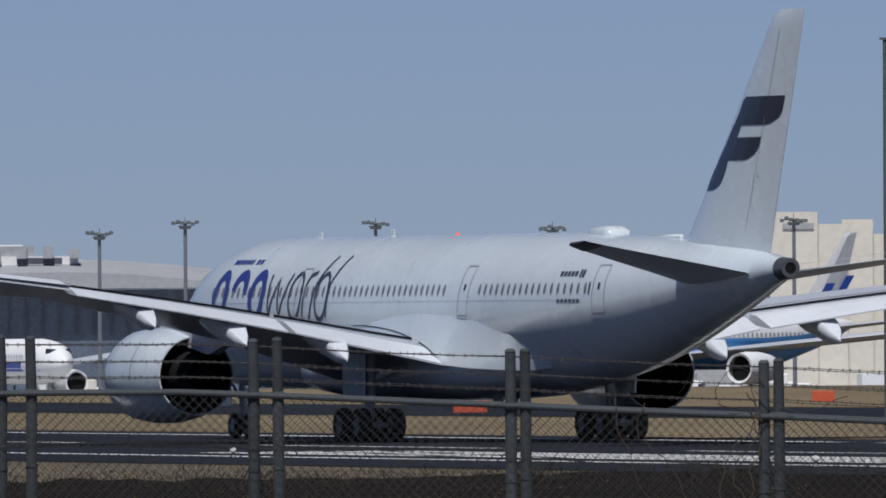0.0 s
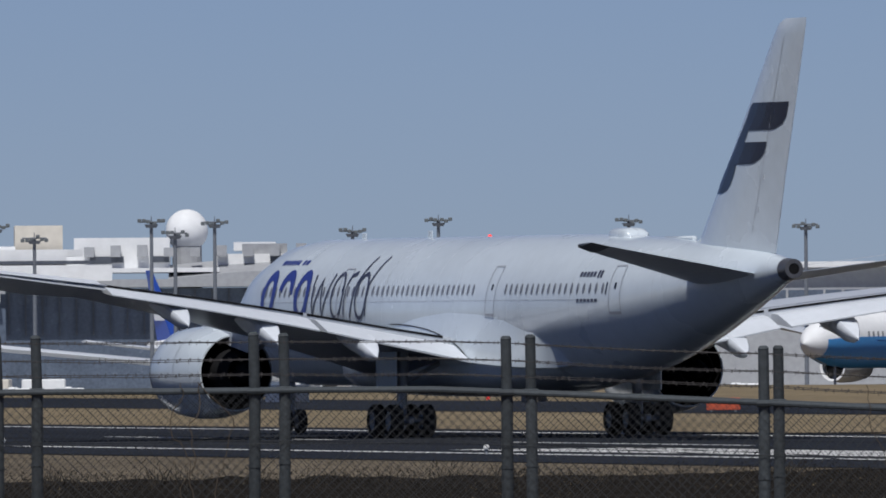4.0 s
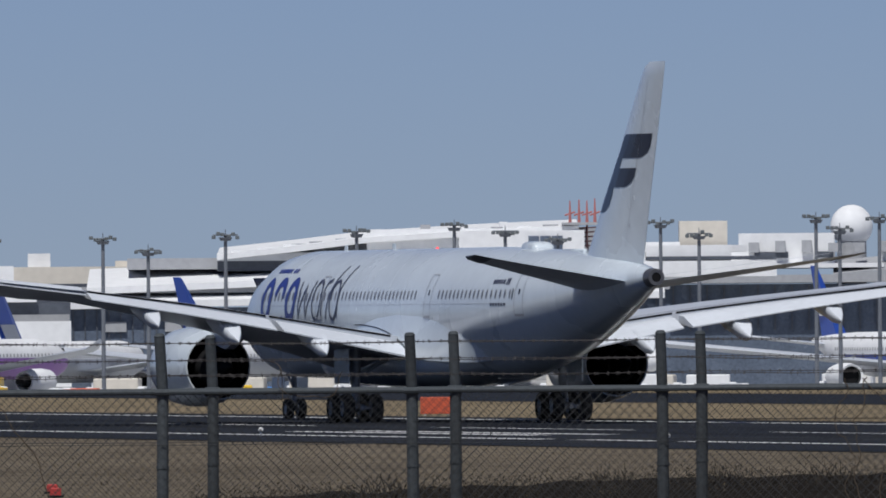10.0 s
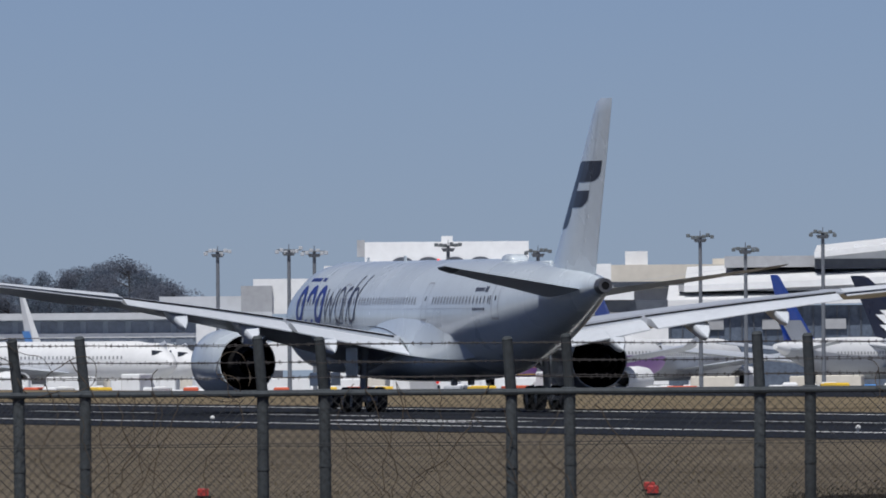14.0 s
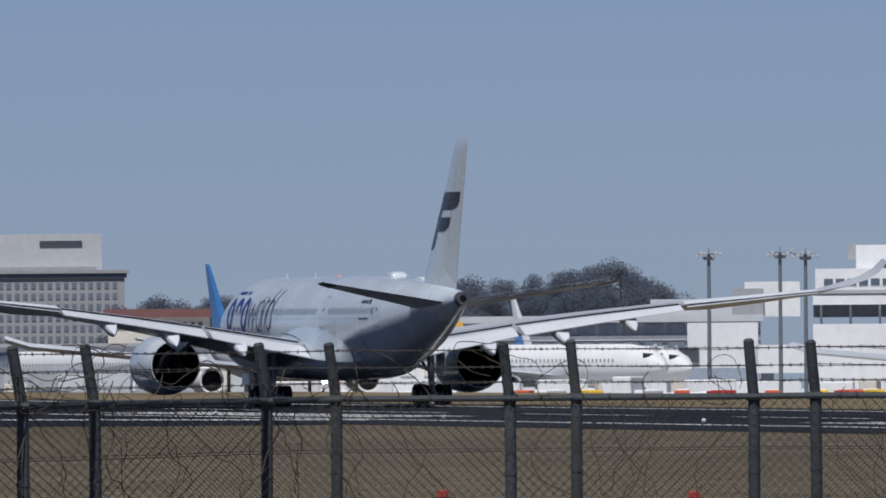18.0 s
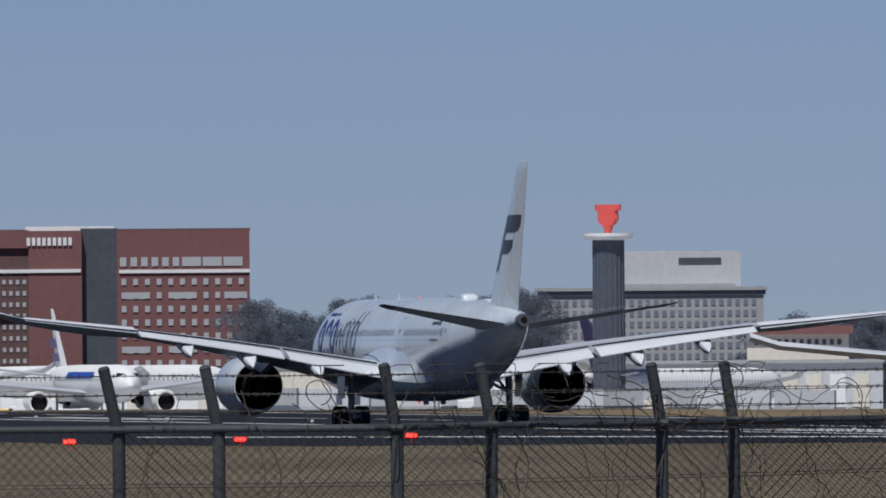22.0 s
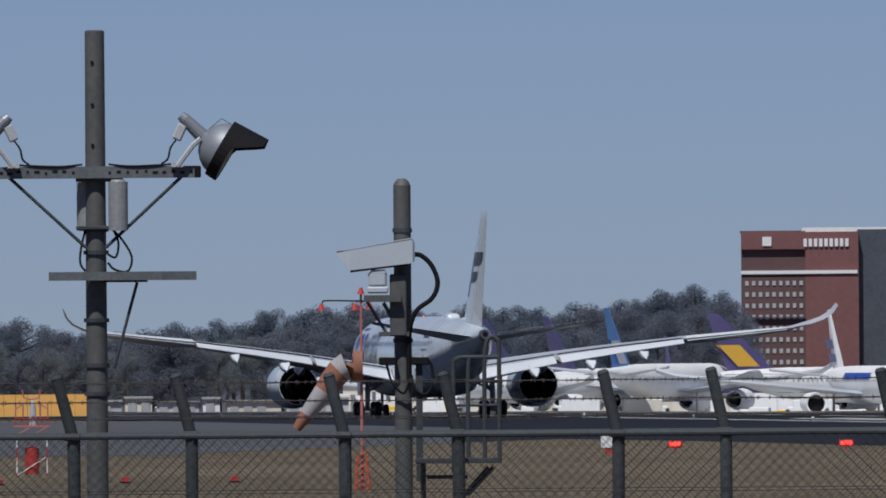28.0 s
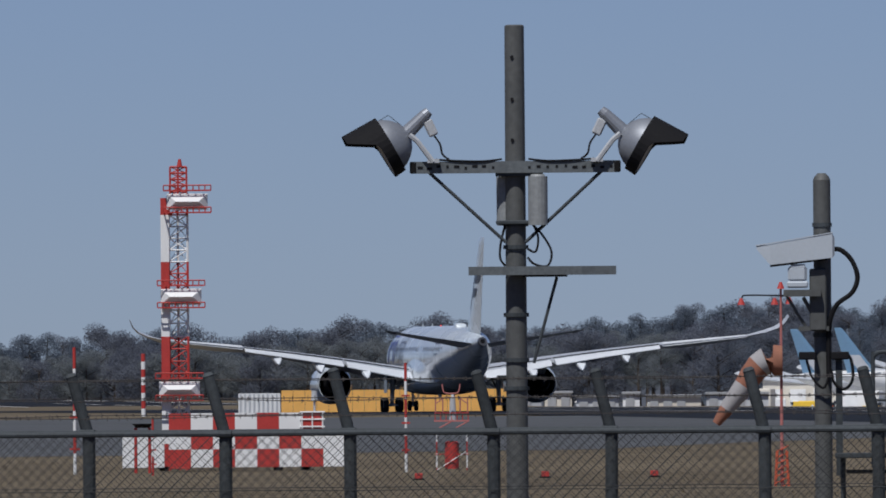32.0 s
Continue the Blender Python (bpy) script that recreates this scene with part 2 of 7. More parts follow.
def loft(bm, rings, close=True, caps=True):
    """Skin through rings of points; all rings have the same count."""
    vs = [[bm.verts.new(p) for p in r] for r in rings]
    n = len(vs[0])
    for a, b in zip(vs, vs[1:]):
        for i in range(n if close else n - 1):
            j = (i + 1) % n
            bm.faces.new((a[i], a[j], b[j], b[i]))
    if caps:
        bm.faces.new(vs[0][::-1])
        bm.faces.new(vs[-1])
    bmesh.ops.recalc_face_normals(bm, faces=bm.faces)
    return bm


def pipe(bm, pts, r, n=6):
    pts = [Vector(p) for p in pts]
    if 4 <= len(pts) <= 10:
        fine = []
        for i in range(len(pts) - 1):
            a, b, c, e = pts[max(0, i - 1)], pts[i], pts[i + 1], pts[min(len(pts) - 1, i + 2)]
            for j in range(5):
                t = j / 5
                fine.append(0.5 * ((2 * b) + (c - a) * t + (2 * a - 5 * b + 4 * c - e) * t * t + (3 * b - a - 3 * c + e) * t ** 3))
        pts = fine + [pts[-1]]
    rings = []
    for i, p in enumerate(pts):
        d = (pts[min(i + 1, len(pts) - 1)] - pts[max(i - 1, 0)]).normalized()
        u = d.cross(Vector((0.13, 0.2, 0.97))).normalized()
        w = d.cross(u)
        rings.append([p + (u * math.cos(6.2832 * k / n) + w * math.sin(6.2832 * k / n)) * r for k in range(n)])
    return loft(bm, rings)


def lerp(tab, s):
    """Row of tab (first column the key) at s, straight between rows."""
    if s <= tab[0][0]:
        return tab[0][1:]
    for a, b in zip(tab, tab[1:]):
        if s <= b[0]:
            k = (s - a[0]) / (b[0] - a[0])
            return tuple(x + (y - x) * k for x, y in zip(a[1:], b[1:]))
    return tab[-1][1:]


# ---- ground ----
def make_ground():
    az = [radians(a) for a in np.linspace(-6, 26, 150)] + [radians(a) for a in np.linspace(28, 350, 60)]
    rr = [0.5, 20, 60, 120, 150, 175, 200, 225, 250, 275, 300, 380, 450, 520, 600, 700, 800, 900, 1000, 1100, 1200, 1300, 1450, 1600, 1800, 2000, 2300, 2600, 3000, 3500, 4000, 4700]
    bm = B()
    c = bm.verts.new((0, 0, 1.8))
    grid = []
    for a in az:
        grid.append([bm.verts.new((-math.sin(a) * r, math.cos(a) * r, ground_z(-math.sin(a) * r, math.cos(a) * r) if -0.11 < a < 0.46 else ground_z(0.0, min(r, 600.0)))) for r in rr])
    for i in range(len(az)):
        j = (i + 1) % len(az)
        bm.faces.new((c, grid[j][0], grid[i][0]))
        for k in range(len(rr) - 1):
            bm.faces.new((grid[i][k], grid[j][k], grid[j][k + 1], grid[i][k + 1]))
    bmesh.ops.recalc_face_normals(bm, faces=bm.faces)
    g = part("ground", bm, "grass", smooth=True)
    if g.data.polygons[0].normal.z < 0:
        g.data.flip_normals()
    return tagged(g, "dry tan winter grass of a flat airfield", "ground", kind="structure")


make_ground()
AX = Matrix.Rotation(radians(90 + HEAD), 4, "Z")     # x along the runway, y to its left


def along(l, d, z=0.0):
    """A place l metres along the runway and d metres to the right of a line through the lens."""
    return AX @ Vector((l, -d, z))


def strip(name, l0, l1, d0, d1, z, material, label="", cat="", n=40, parent=None, wob=0.0):
    bm = B()
    rows = []
    for i in range(n + 1):
        l = l0 + (l1 - l0) * i / n
        w0 = wob * noise.noise((l * 0.05, d0, 0)) + wob * 0.6 * noise.noise((l * 0.21, d0, 3))
        w1 = wob * noise.noise((l * 0.05, d1, 7)) + wob * 0.6 * noise.noise((l * 0.21, d1, 9))
        pa, pb = along(l, d0 + w0), along(l, d1 + w1)
        pa.z, pb.z = ground_z(pa.x, pa.y) + z, ground_z(pb.x, pb.y) + z
        rows.append((bm.verts.new(pa), bm.verts.new(pb)))
    for a, b in zip(rows, rows[1:]):
        bm.faces.new((a[0], b[0], b[1], a[1]))
    bmesh.ops.recalc_face_normals(bm, faces=bm.faces)
    for f in bm.faces:
        if f.normal.z < 0:
            f.normal_flip()
    ob = part(name, bm, material, parent)
    if label:
        tagged(ob, label, cat, kind="structure")
    return ob


runway = strip("road", 300, 2700, 186, 240, 0.03, "asphalt", "dark grey asphalt runway with worn white markings", "runway", wob=1.0)
strip("road", 420, 1150, 289, 326, 0.03, "asphalt", "grey asphalt taxiway behind the runway", "taxiway", wob=1.5)
# sun on these two strips is only a paler grass colour
strip("ground", 400, 1300, 241.5, 288, 0.02, "lit_grass", "dry grass between runway and taxiway, sunlight in its colour", "grass", wob=0.8)
strip("ground", 420, 1250, 328, 420, 0.02, "lit_grass", "dry grass past the taxiway, sunlight in its colour", "grass", wob=0.8)
# the pavement widens towards its far end
bm = B()
rows = []
for i in range(61):
    l = 850 + (2700 - 850) * i / 60
    ring = []
    for d in (lerp(((850, 186.5), (1050, 161), (2700, 158)), l)[0] + 1.2 * noise.noise((l * 0.05, 4, 0)), 188.0):
        q = along(l, d)
        ring.append(bm.verts.new((q.x, q.y, ground_z(q.x, q.y) + 0.025)))
    rows.append(ring)
for a, b in zip(rows, rows[1:]):
    bm.faces.new((a[0], b[0], b[1], a[1]))
for f in bm.faces:
    f.normal_update()
    if f.normal.z < 0:
        f.normal_flip()
part("shoulder", bm, "asphalt", runway)
strip("edge_line", 300, 2600, 196.5, 197.5, 0.04, "line", parent=runway, wob=0.05, n=200)
strip("edge_line", 300, 2600, 234.0, 235.0, 0.04, "line", parent=runway, wob=0.05, n=200)
for l0, l1, ds in ((505, 575, (201.5, 203.6, 205.7, 207.8)), (655, 692, (203, 206)), (770, 800, (204, 207)), (888, 966, (201.5, 204, 206.5)), (1180, 1250, (203, 206)), (1420, 1470, (203, 206))):
    for d in ds:
        strip("marking_bar", l0, l1, d, d + 1.3, 0.042, "line", parent=runway, wob=0.1, n=30)
for i, (l0, l1, d) in enumerate(((480, 900, 209.5), (560, 1080, 211.2), (620, 1300, 219.5), (700, 1250, 221.0), (860, 1500, 210.4), (1000, 1600, 220.2), (500, 760, 223.5), (1150, 1700, 208.2))):
    strip("tyre_streak", l0, l1, d, d + 0.9, 0.036, "rubber", parent=runway, wob=0.5, n=60)
for l in range(480, 2400, 50):
    strip("centre_dash", l, l + 30, 215.4, 216.0, 0.041, "line", parent=runway, n=4)


def patch_sheet(name, us, vfun, z, material, label, cat):
    """Pavement between two lines of sight, from bearing to bearing."""
    bm = B()
    rows = []
    for u in us:
        row = []
        v0, v1 = vfun(u)
        for q in (0, 0.25, 0.5, 0.75, 1):
            p = spot(u, v0 + (v1 - v0) * q)
            row.append(bm.verts.new((p.x, p.y, ground_z(p.x, p.y) + z)))
        rows.append(row)
    for a, b in zip(rows, rows[1:]):
        for j in range(4):
            bm.faces.new((a[j], b[j], b[j + 1], a[j + 1]))
    bmesh.ops.recalc_face_normals(bm, faces=bm.faces)
    for f in bm.faces:
        if f.normal.z < 0:
            f.normal_flip()
    tagged(part(name, bm, material), label, cat, kind="structure")


patch_sheet("pavement", range(-5700, 1900, 60), lambda u: (1950 if u > -2900 else 2350, 3350), 0.05, "apron", "pale concrete apron in front of the terminals", "apron")
# the turn-off gets its sun and haze from the lighter asphalt colour
patch_sheet("road", range(-7000, -5190, 40), lambda u: (EYE * F / lerp(((-7000, 172), (-6420, 170), (-5750, 166), (-5500, 156), (-5200, 148)), u)[0], EYE * F / 106.0), 0.018, "lit_asphalt", "asphalt turn-off beside the runway, paled for sun and haze", "taxiway")


def runway_range(u, d):
    """Distance at which bearing u meets a line d metres to the right along the runway."""
    return d / math.sin(radians(HEAD) - (784.0 - u) / F)


patch_sheet("road", range(-5240, -2790, 35), lambda u: (EYE * F / (lerp(((-5240, 148), (-5061, 143), (-4811, 149), (-4480, 160), (-4100, 165), (-3543, 165.5), (-2790, 166)), u)[0] + 0.8 * noise.noise((u * 0.02, 3, 1))), runway_range(u, 192.0)), 0.019, "asphalt", "dark asphalt apron where the runway widens into a turn-off", "taxiway")
for i, u in enumerate(range(-4440, -2900, 28)):
    v = lerp(((-4500, 147), (-4280, 148.5), (-3700, 152), (-3181, 156), (-2880, 158)), u)[0]
    bm = B()
    w = 3.5 + 2.0 * noise.noise((i * 0.7, 1, 4))
    qs = [spot(a, EYE * F / v + b) for a, b in ((u, -w), (u + 27, -w - 4.5), (u + 27, w - 4.5), (u, w))]
    bm.faces.new([bm.verts.new((q.x, q.y, ground_z(q.x, q.y) + 0.045)) for q in qs])
    for f in bm.faces:
        f.normal_update()
        if f.normal.z < 0:
            f.normal_flip()
    part("turn_off_line", bm, "line", runway)


def soil_bank():
    """Dark turned soil and weeds on the near verge."""
    edge = ((1900, 258), (1400, 263), (660, 276), (0, 276), (-470, 281), (-900, 297), (-1350, 318))
    bm = B()
    rows = []
    for i in range(140):
        u = 1900 - i * 23.4
        v = lerp(edge[::-1], u)[0] + 7 * noise.noise((u * 0.012, 0, 0)) + 4 * noise.noise((u * 0.06, 5, 0))
        a = spot(u, EYE * F / v)
        b = spot(u, 380)
        rows.append([bm.verts.new((*a.lerp(b, q).xy, 0.02 + 0.12 * max(0, noise.noise((u * 0.05, q * 6, 1))) * (q > 0))) for q in (0, 0.06, 0.15, 0.3, 0.6, 1)])
    for a, b in zip(rows, rows[1:]):
        for j in range(5):
            bm.faces.new((a[j], b[j], b[j + 1], a[j + 1]))
    bmesh.ops.recalc_face_normals(bm, faces=bm.faces)
    tagged(part("verge", bm, "soil", smooth=True), "dark turned soil with dead weeds along the verge", "soil", kind="structure")
    vs, fs = [], []
    rng = random.Random(5)
    for i in range(15000):
        u = rng.uniform(-1300, 1800)
        v = lerp(edge[::-1], u)[0] + rng.gauss(6, 12)
        p = spot(u, EYE * F / v)
        h = rng.uniform(0.04, 0.19) * (1.5 if noise.noise((u * 0.01, 3, 0)) > 0.15 else 0.8)
        a = rng.uniform(0, 3.14)
        w = Vector((math.cos(a), math.sin(a), 0)) * 0.022
        t = Vector((rng.uniform(-0.15, 0.15), rng.uniform(-0.15, 0.15), h))
        i0 = len(vs)
        vs += [p - w, p + w, p + t]
        fs.append((i0, i0 + 1, i0 + 2))
    me = bpy.data.meshes.new("weeds")
    me.from_pydata(vs, [], fs)
    me.materials.append(M["weed"])
    tagged(new("weeds", me), "dead brown weeds on the verge", "weeds", kind="stuff")


soil_bank()


def tussocks():
    """Uneven dry grass on the infield."""
    rng = random.Random(9)
    vs, fs = [], []
    for i in range(26000):
        u = rng.uniform(-6900, 1700)
        v = rng.uniform(228, 330) if u > -2600 else rng.uniform(190, 300) if u > -3900 else rng.uniform(165, 262)
        d = EYE * F / v
        p = spot(u, d)
        p.z = ground_z(p.x, p.y)
        c = AX.inverted() @ p
        if -c.y > 184 or d < 380:
            continue
        h = rng.uniform(0.02, 0.06) * (1.5 if noise.noise((u * 0.006, d * 0.02, 0)) > 0.2 else 0.9)
        a = rng.uniform(0, 3.14)
        w = Vector((math.cos(a), math.sin(a), 0)) * rng.uniform(0.015, 0.035)
        t = Vector((rng.uniform(-0.1, 0.1), rng.uniform(-0.1, 0.1), h))
        i0 = len(vs)
        vs += [p - w, p + w, p + t]
        fs.append((i0, i0 + 1, i0 + 2))
    me = bpy.data.meshes.new("grass")
    me.from_pydata(vs, [], fs)
    me.materials.append(M["straw"])
    tagged(new("grass", me), "tufts of dry straw coloured grass", "grass", kind="stuff")


tussocks()


# ---- the departing airliner ----
FUS = [(0, 4.55, 0.05, 0.05), (0.5, 4.55, 0.85, 0.8), (1.4, 4.62, 1.5, 1.45), (3, 4.78, 2.15, 2.15), (5, 4.97, 2.66, 2.7), (7.5, 5.19, 2.94, 3.08),
       (10, 5.27, 3.0, 3.18), (41, 5.27, 3.0, 3.18), (44, 5.29, 2.97, 3.13), (47, 5.39, 2.88, 2.98), (50, 5.56, 2.68, 2.73), (53, 5.79, 2.38, 2.40),
       (56, 6.03, 2.0, 1.98), (59, 6.32, 1.58, 1.56), (62, 6.59, 1.08, 1.08), (64, 6.76, 0.71, 0.71), (65.3, 6.84, 0.46, 0.46)]


def fus_y(s, z):
    """Half width of the fuselage at station s and height z."""
    zc, hw, hh = lerp(FUS, s)
    k = max(0.0, 1 - ((z - zc) / hh) ** 2)
    return hw * math.sqrt(k)


def section(s, le_z, chord, y, thick, n=9, camber=0.02, tail=1.0, droop=0.0, top=1.0):
    """Aerofoil ring at span y: stations run aft from s."""
    up, lo = [], []
    for i in range(n + 1):
        c = (i / n) ** 1.6 * tail
        t = thick * 5 * (0.2969 * math.sqrt(c) - 0.126 * c - 0.3516 * c * c + 0.2843 * c ** 3 - 0.1036 * c ** 4) * chord
        m = camber * 4 * c * (1 - c) * chord - droop * (1 - c)
        up.append((66 - s - c * chord, y, le_z + m + t * top))
        lo.append((66 - s - c * chord, y, le_z + m - t * (2 - top)))
    return up[::-1] + lo[1:]


def tri_caps(bm):
    bmesh.ops.triangulate(bm, faces=[f for f in bm.faces if len(f.verts) > 4])


def patch(bm, pts, side=1, out=0.02, n=6):
    """A quad given by station and height, laid on the flank."""
    (a, b, c, d) = [Vector((p[0], p[1])) for p in pts]
    g = []
    for i in range(n + 1):
        row = []
        for j in range(n + 1):
            p = (a.lerp(b, i / n)).lerp(d.lerp(c, i / n), j / n)
            y = (fus_y(p.x, p.y) + out) * side
            row.append(bm.verts.new((66 - p.x, y, p.y)))
        g.append(row)
    for i in range(n):
        for j in range(n):
            bm.faces.new((g[i][j], g[i + 1][j], g[i + 1][j + 1], g[i][j + 1]))


def stroke(bm, pts, w, side=1, out=0.026):
    """A painted band along station and height points."""
    P = [Vector(p) for p in pts]
    L, R = [], []
    for i, p in enumerate(P):
        d = (P[min(i + 1, len(P) - 1)] - P[max(i - 1, 0)]).normalized()
        nrm = Vector((-d.y, d.x)) * w / 2
        for lst, q in ((L, p + nrm), (R, p - nrm)):
            lst.append(bm.verts.new((66 - q.x, (fus_y(q.x, q.y) + out) * side, q.y)))
    for i in range(len(P) - 1):
        bm.faces.new((L[i], L[i + 1], R[i + 1], R[i]))


def oval(cs, cz, rs, rz, a0=0, a1=360, n=26):
    return [(cs + rs * math.cos(radians(a0 + (a1 - a0) * i / n)), cz + rz * math.sin(radians(a0 + (a1 - a0) * i / n))) for i in range(n + 1)]


WING = [(0.0, 20.0, 37.2, 3.3, 0.13), (3.0, 21.6, 37.3, 3.62, 0.13), (6.5, 24.2, 37.5, 4.2, 0.12), (10.4, 27.0, 37.9, 4.85, 0.11), (15.5, 30.6, 39.2, 5.6, 0.10), (20.6, 34.2, 40.6, 6.28, 0.09),
        (25.5, 37.8, 42.6, 6.8, 0.085), (28.8, 40.4, 44.2, 7.15, 0.085), (30.4, 42.0, 45.2, 7.5, 0.085), (31.4, 43.4, 46.1, 7.9, 0.085), (32.0, 44.7, 46.8, 8.4, 0.085), (32.35, 45.9, 47.3, 9.05, 0.085)]


def wing_at(y):
    return lerp(WING, abs(y))


def build_airliner():
    root = thing("airliner", pose(0, 0, 0), "white wide-body jet airliner with dark blue markings, rolling on the runway", "airplane")
    # body
    bm = B()
    ss = sorted(set([r[0] for r in FUS] + list(np.linspace(10, 41, 16)) + list(np.linspace(42, 65, 24)) + [0.2, 0.9, 2.2, 4, 6]))
    N = 44
    rings = []
    for s in ss:
        zc, hw, hh = lerp(FUS, s)
        rings.append([(66 - s, hw * math.sin(6.28319 * k / N), zc + hh * math.cos(6.28319 * k / N)) for k in range(N)])
    loft(bm, rings)
    tri_caps(bm)
    body = part("fuselage", bm, "paint", root, smooth=True)
    # exhaust cone
    bm = B()
    rr = [(65.3, 0.46), (65.65, 0.435), (66.05, 0.39), (66.05, 0.23), (65.5, 0.21), (65.2, 0.0)]
    loft(bm, [[(66 - s, r * math.sin(6.28319 * k / 24), 6.84 + 0.04 * (s - 65.3) + r * math.cos(6.28319 * k / 24)) for k in range(24)] for s, r in rr[:4]], caps=False)
    cone = part("exhaust_cone", bm, "cone", root, "dark bare metal exhaust cone", smooth=True)
    # a black-faced plug stands for the dark of the opening
    bm = B()
    loft(bm, [[(66 - s, r * math.sin(6.28319 * k / 24), 6.865 + r * math.cos(6.28319 * k / 24)) for k in range(24)] for s, r in ((66.02, 0.23), (65.5, 0.21))])
    part("outlet", bm, "hollow", cone, "exhaust opening, its shade painted black")
    # belly fairing
    bm = B()
    fair = [(17.0, 3.0, 1.6, 0.6, 2.6), (19, 2.9, 2.8, 1.0, 2.5), (22, 2.85, 3.35, 1.12, 2.45), (27, 2.85, 3.6, 1.2, 2.4), (33, 2.85, 3.62, 1.2, 2.4), (37.5, 2.9, 3.45, 1.12, 2.5), (40.5, 3.0, 3.0, 0.95, 2.6), (43.5, 3.1, 1.9, 0.62, 2.7), (45.5, 2.95, 0.7, 0.25, 2.75)]
    rings = []
    for s, zc, hw, hh, zz in fair:
        ring = []
        for k in range(32):
            a = 6.28319 * k / 32
            c, sn = math.cos(a), math.sin(a)
            ring.append((66 - s, hw * math.copysign(abs(sn) ** 0.75, sn), zc + hh * math.copysign(abs(c) ** 0.8, c)))
        rings.append(ring)
    loft(bm, rings)
    part("belly_fairing", bm, "paint", root, smooth=True)
    for sg in (1, -1):
        # root fillet over the wing
        bm = B()
        rings = []
        for s, zz, out, hh in ((21, 3.6, 0.05, 0.1), (24, 4.2, 0.35, 0.5), (28, 4.5, 0.6, 0.75), (33, 4.5, 1.15, 1.1), (37, 4.3, 1.4, 1.15), (40, 4.1, 1.35, 1.1), (43, 3.8, 0.95, 0.9), (44.6, 3.6, 0.6, 0.7), (45.4, 3.5, 0.05, 0.5)):
            ring = []
            for k in range(9):
                q = k / 8
                z = zz + hh * (1 - 2 * q)
                y = fus_y(s, z) - 0.05 + out * (q ** 1.8)
                ring.append((66 - s, sg * y, z))
            rings.append(ring)
        loft(bm, rings, close=False, caps=False)
        part("root_fillet", bm, "paint", root, smooth=True)
        bm = B()
        pts = []
        for s, z in ((24.6, 4.76), (27.5, 4.72), (30.5, 4.54), (33.2, 4.22), (35.2, 3.84), (36.8, 3.36)):
            zz, out, hh = lerp(((24, 4.2, 0.35, 0.5), (28, 4.5, 0.6, 0.75), (33, 4.5, 1.15, 1.1), (37, 4.3, 1.4, 1.15), (40, 4.1, 1.35, 1.1)), s)
            q = min(1.0, max(0.0, 0.5 - 0.5 * (z - zz) / hh))
            pts.append((66 - s, sg * (fus_y(s, z) - 0.04 + out * (q ** 1.8)), z))
        pipe(bm, pts, 0.022, 6)
        part("root_seal", bm, "hollow", root, "black seal line over the wing root")
        # wing
        bm = B()
        ys = [1.0, 3.0, 4.8, 6.5, 8.5, 10.4, 13, 15.5, 18, 20.5, 20.62, 23, 25.5, 28.8, 29.6, 30.4, 30.9, 31.4, 31.7, 32.0, 32.2, 32.35]
        rings = []
        for y in ys:
            le, te, z, th = wing_at(y)
            cut = 0.80 if y < 20.6 else 1.0
            rings.append(section(le, z + 0.25 * min(1, (te - le) / 10), te - le, sg * y, th * (1.0 if y < 20.6 else 1.12), n=10, tail=cut, camber=0.006, top=0.5 if y < 20.6 else 0.72,
                                 droop=lerp(((0, 0.12), (6, 0.06), (20, 0.02), (20.5, 0.02), (21, 0.34), (26, 0.28), (28.8, 0.1), (30.4, -0.12), (33, -0.22)), y)[0]))
        loft(bm, rings)
        tri_caps(bm)
        w = part("wing", bm, "wing", root, "pale grey swept wing with an upturned tip", smooth=True)
        # black bars ahead of the flaps, painting in the shade of the slot
        for y0, y1 in ((3.7, 10.2), (10.4, 20.45)):
            bm = B()
            rows = []
            for i in range(9):
                y = y0 + (y1 - y0) * i / 8
                le, te, z, th = wing_at(y)
                x, yy, zz = section(le, z + 0.25 * min(1, (te - le) / 10), te - le, sg * y, th, n=10, tail=0.80, camber=0.006, top=0.5)[0]
                rows.append([(x - 0.02, yy, zz - 0.005), (x - 0.06, yy, zz - 0.03), (x - 0.02, yy, zz - 0.10), (x + 0.1, yy, zz - 0.08)])
            loft(bm, rows)
            part("slot_shade_bar", bm, "hollow", w, "black bar with the flap slot shade painted in")
        # flaps, drooped
        for y0, y1, chd in ((3.6, 10.1, 0.235), (10.5, 20.45, 0.25)):
            bm = B()
            rings = []
            for i in range(5):
                y = y0 + (y1 - y0) * i / 4
                le, te, z, th = wing_at(y)
                c = (te - le)
                hinge = le + 0.78 * c
                zt = z + 0.25 * min(1, c / 10) - 0.015 * c
                ch = chd * c if y1 < 11 else max(1.65, chd * c)
                dr = radians(9)
                ring = []
                for k, (a, t) in enumerate(((0, 0.0), (0.15, 0.085), (0.4, 0.10), (0.75, 0.05), (1, 0.012), (1, -0.012), (0.6, -0.04), (0.15, -0.06))):
                    xx = a * ch
                    zz = t * ch
                    ring.append((66 - hinge - xx * math.cos(dr) - zz * math.sin(dr), sg * y, zt - 0.025 - xx * math.sin(dr) + zz * math.cos(dr)))
                rings.append(ring)
            loft(bm, rings)
            tri_caps(bm)
            part("flap", bm, "flap", w, "lowered trailing-edge flap")
        # aileron
        bm = B()
        rings = []
        for i in range(5):
            y = 20.7 + 7.9 * i / 4
            le, te, z, th = wing_at(y)
            c = te - le
            z2 = z + 0.25 * min(1, c / 10)
            ring = []
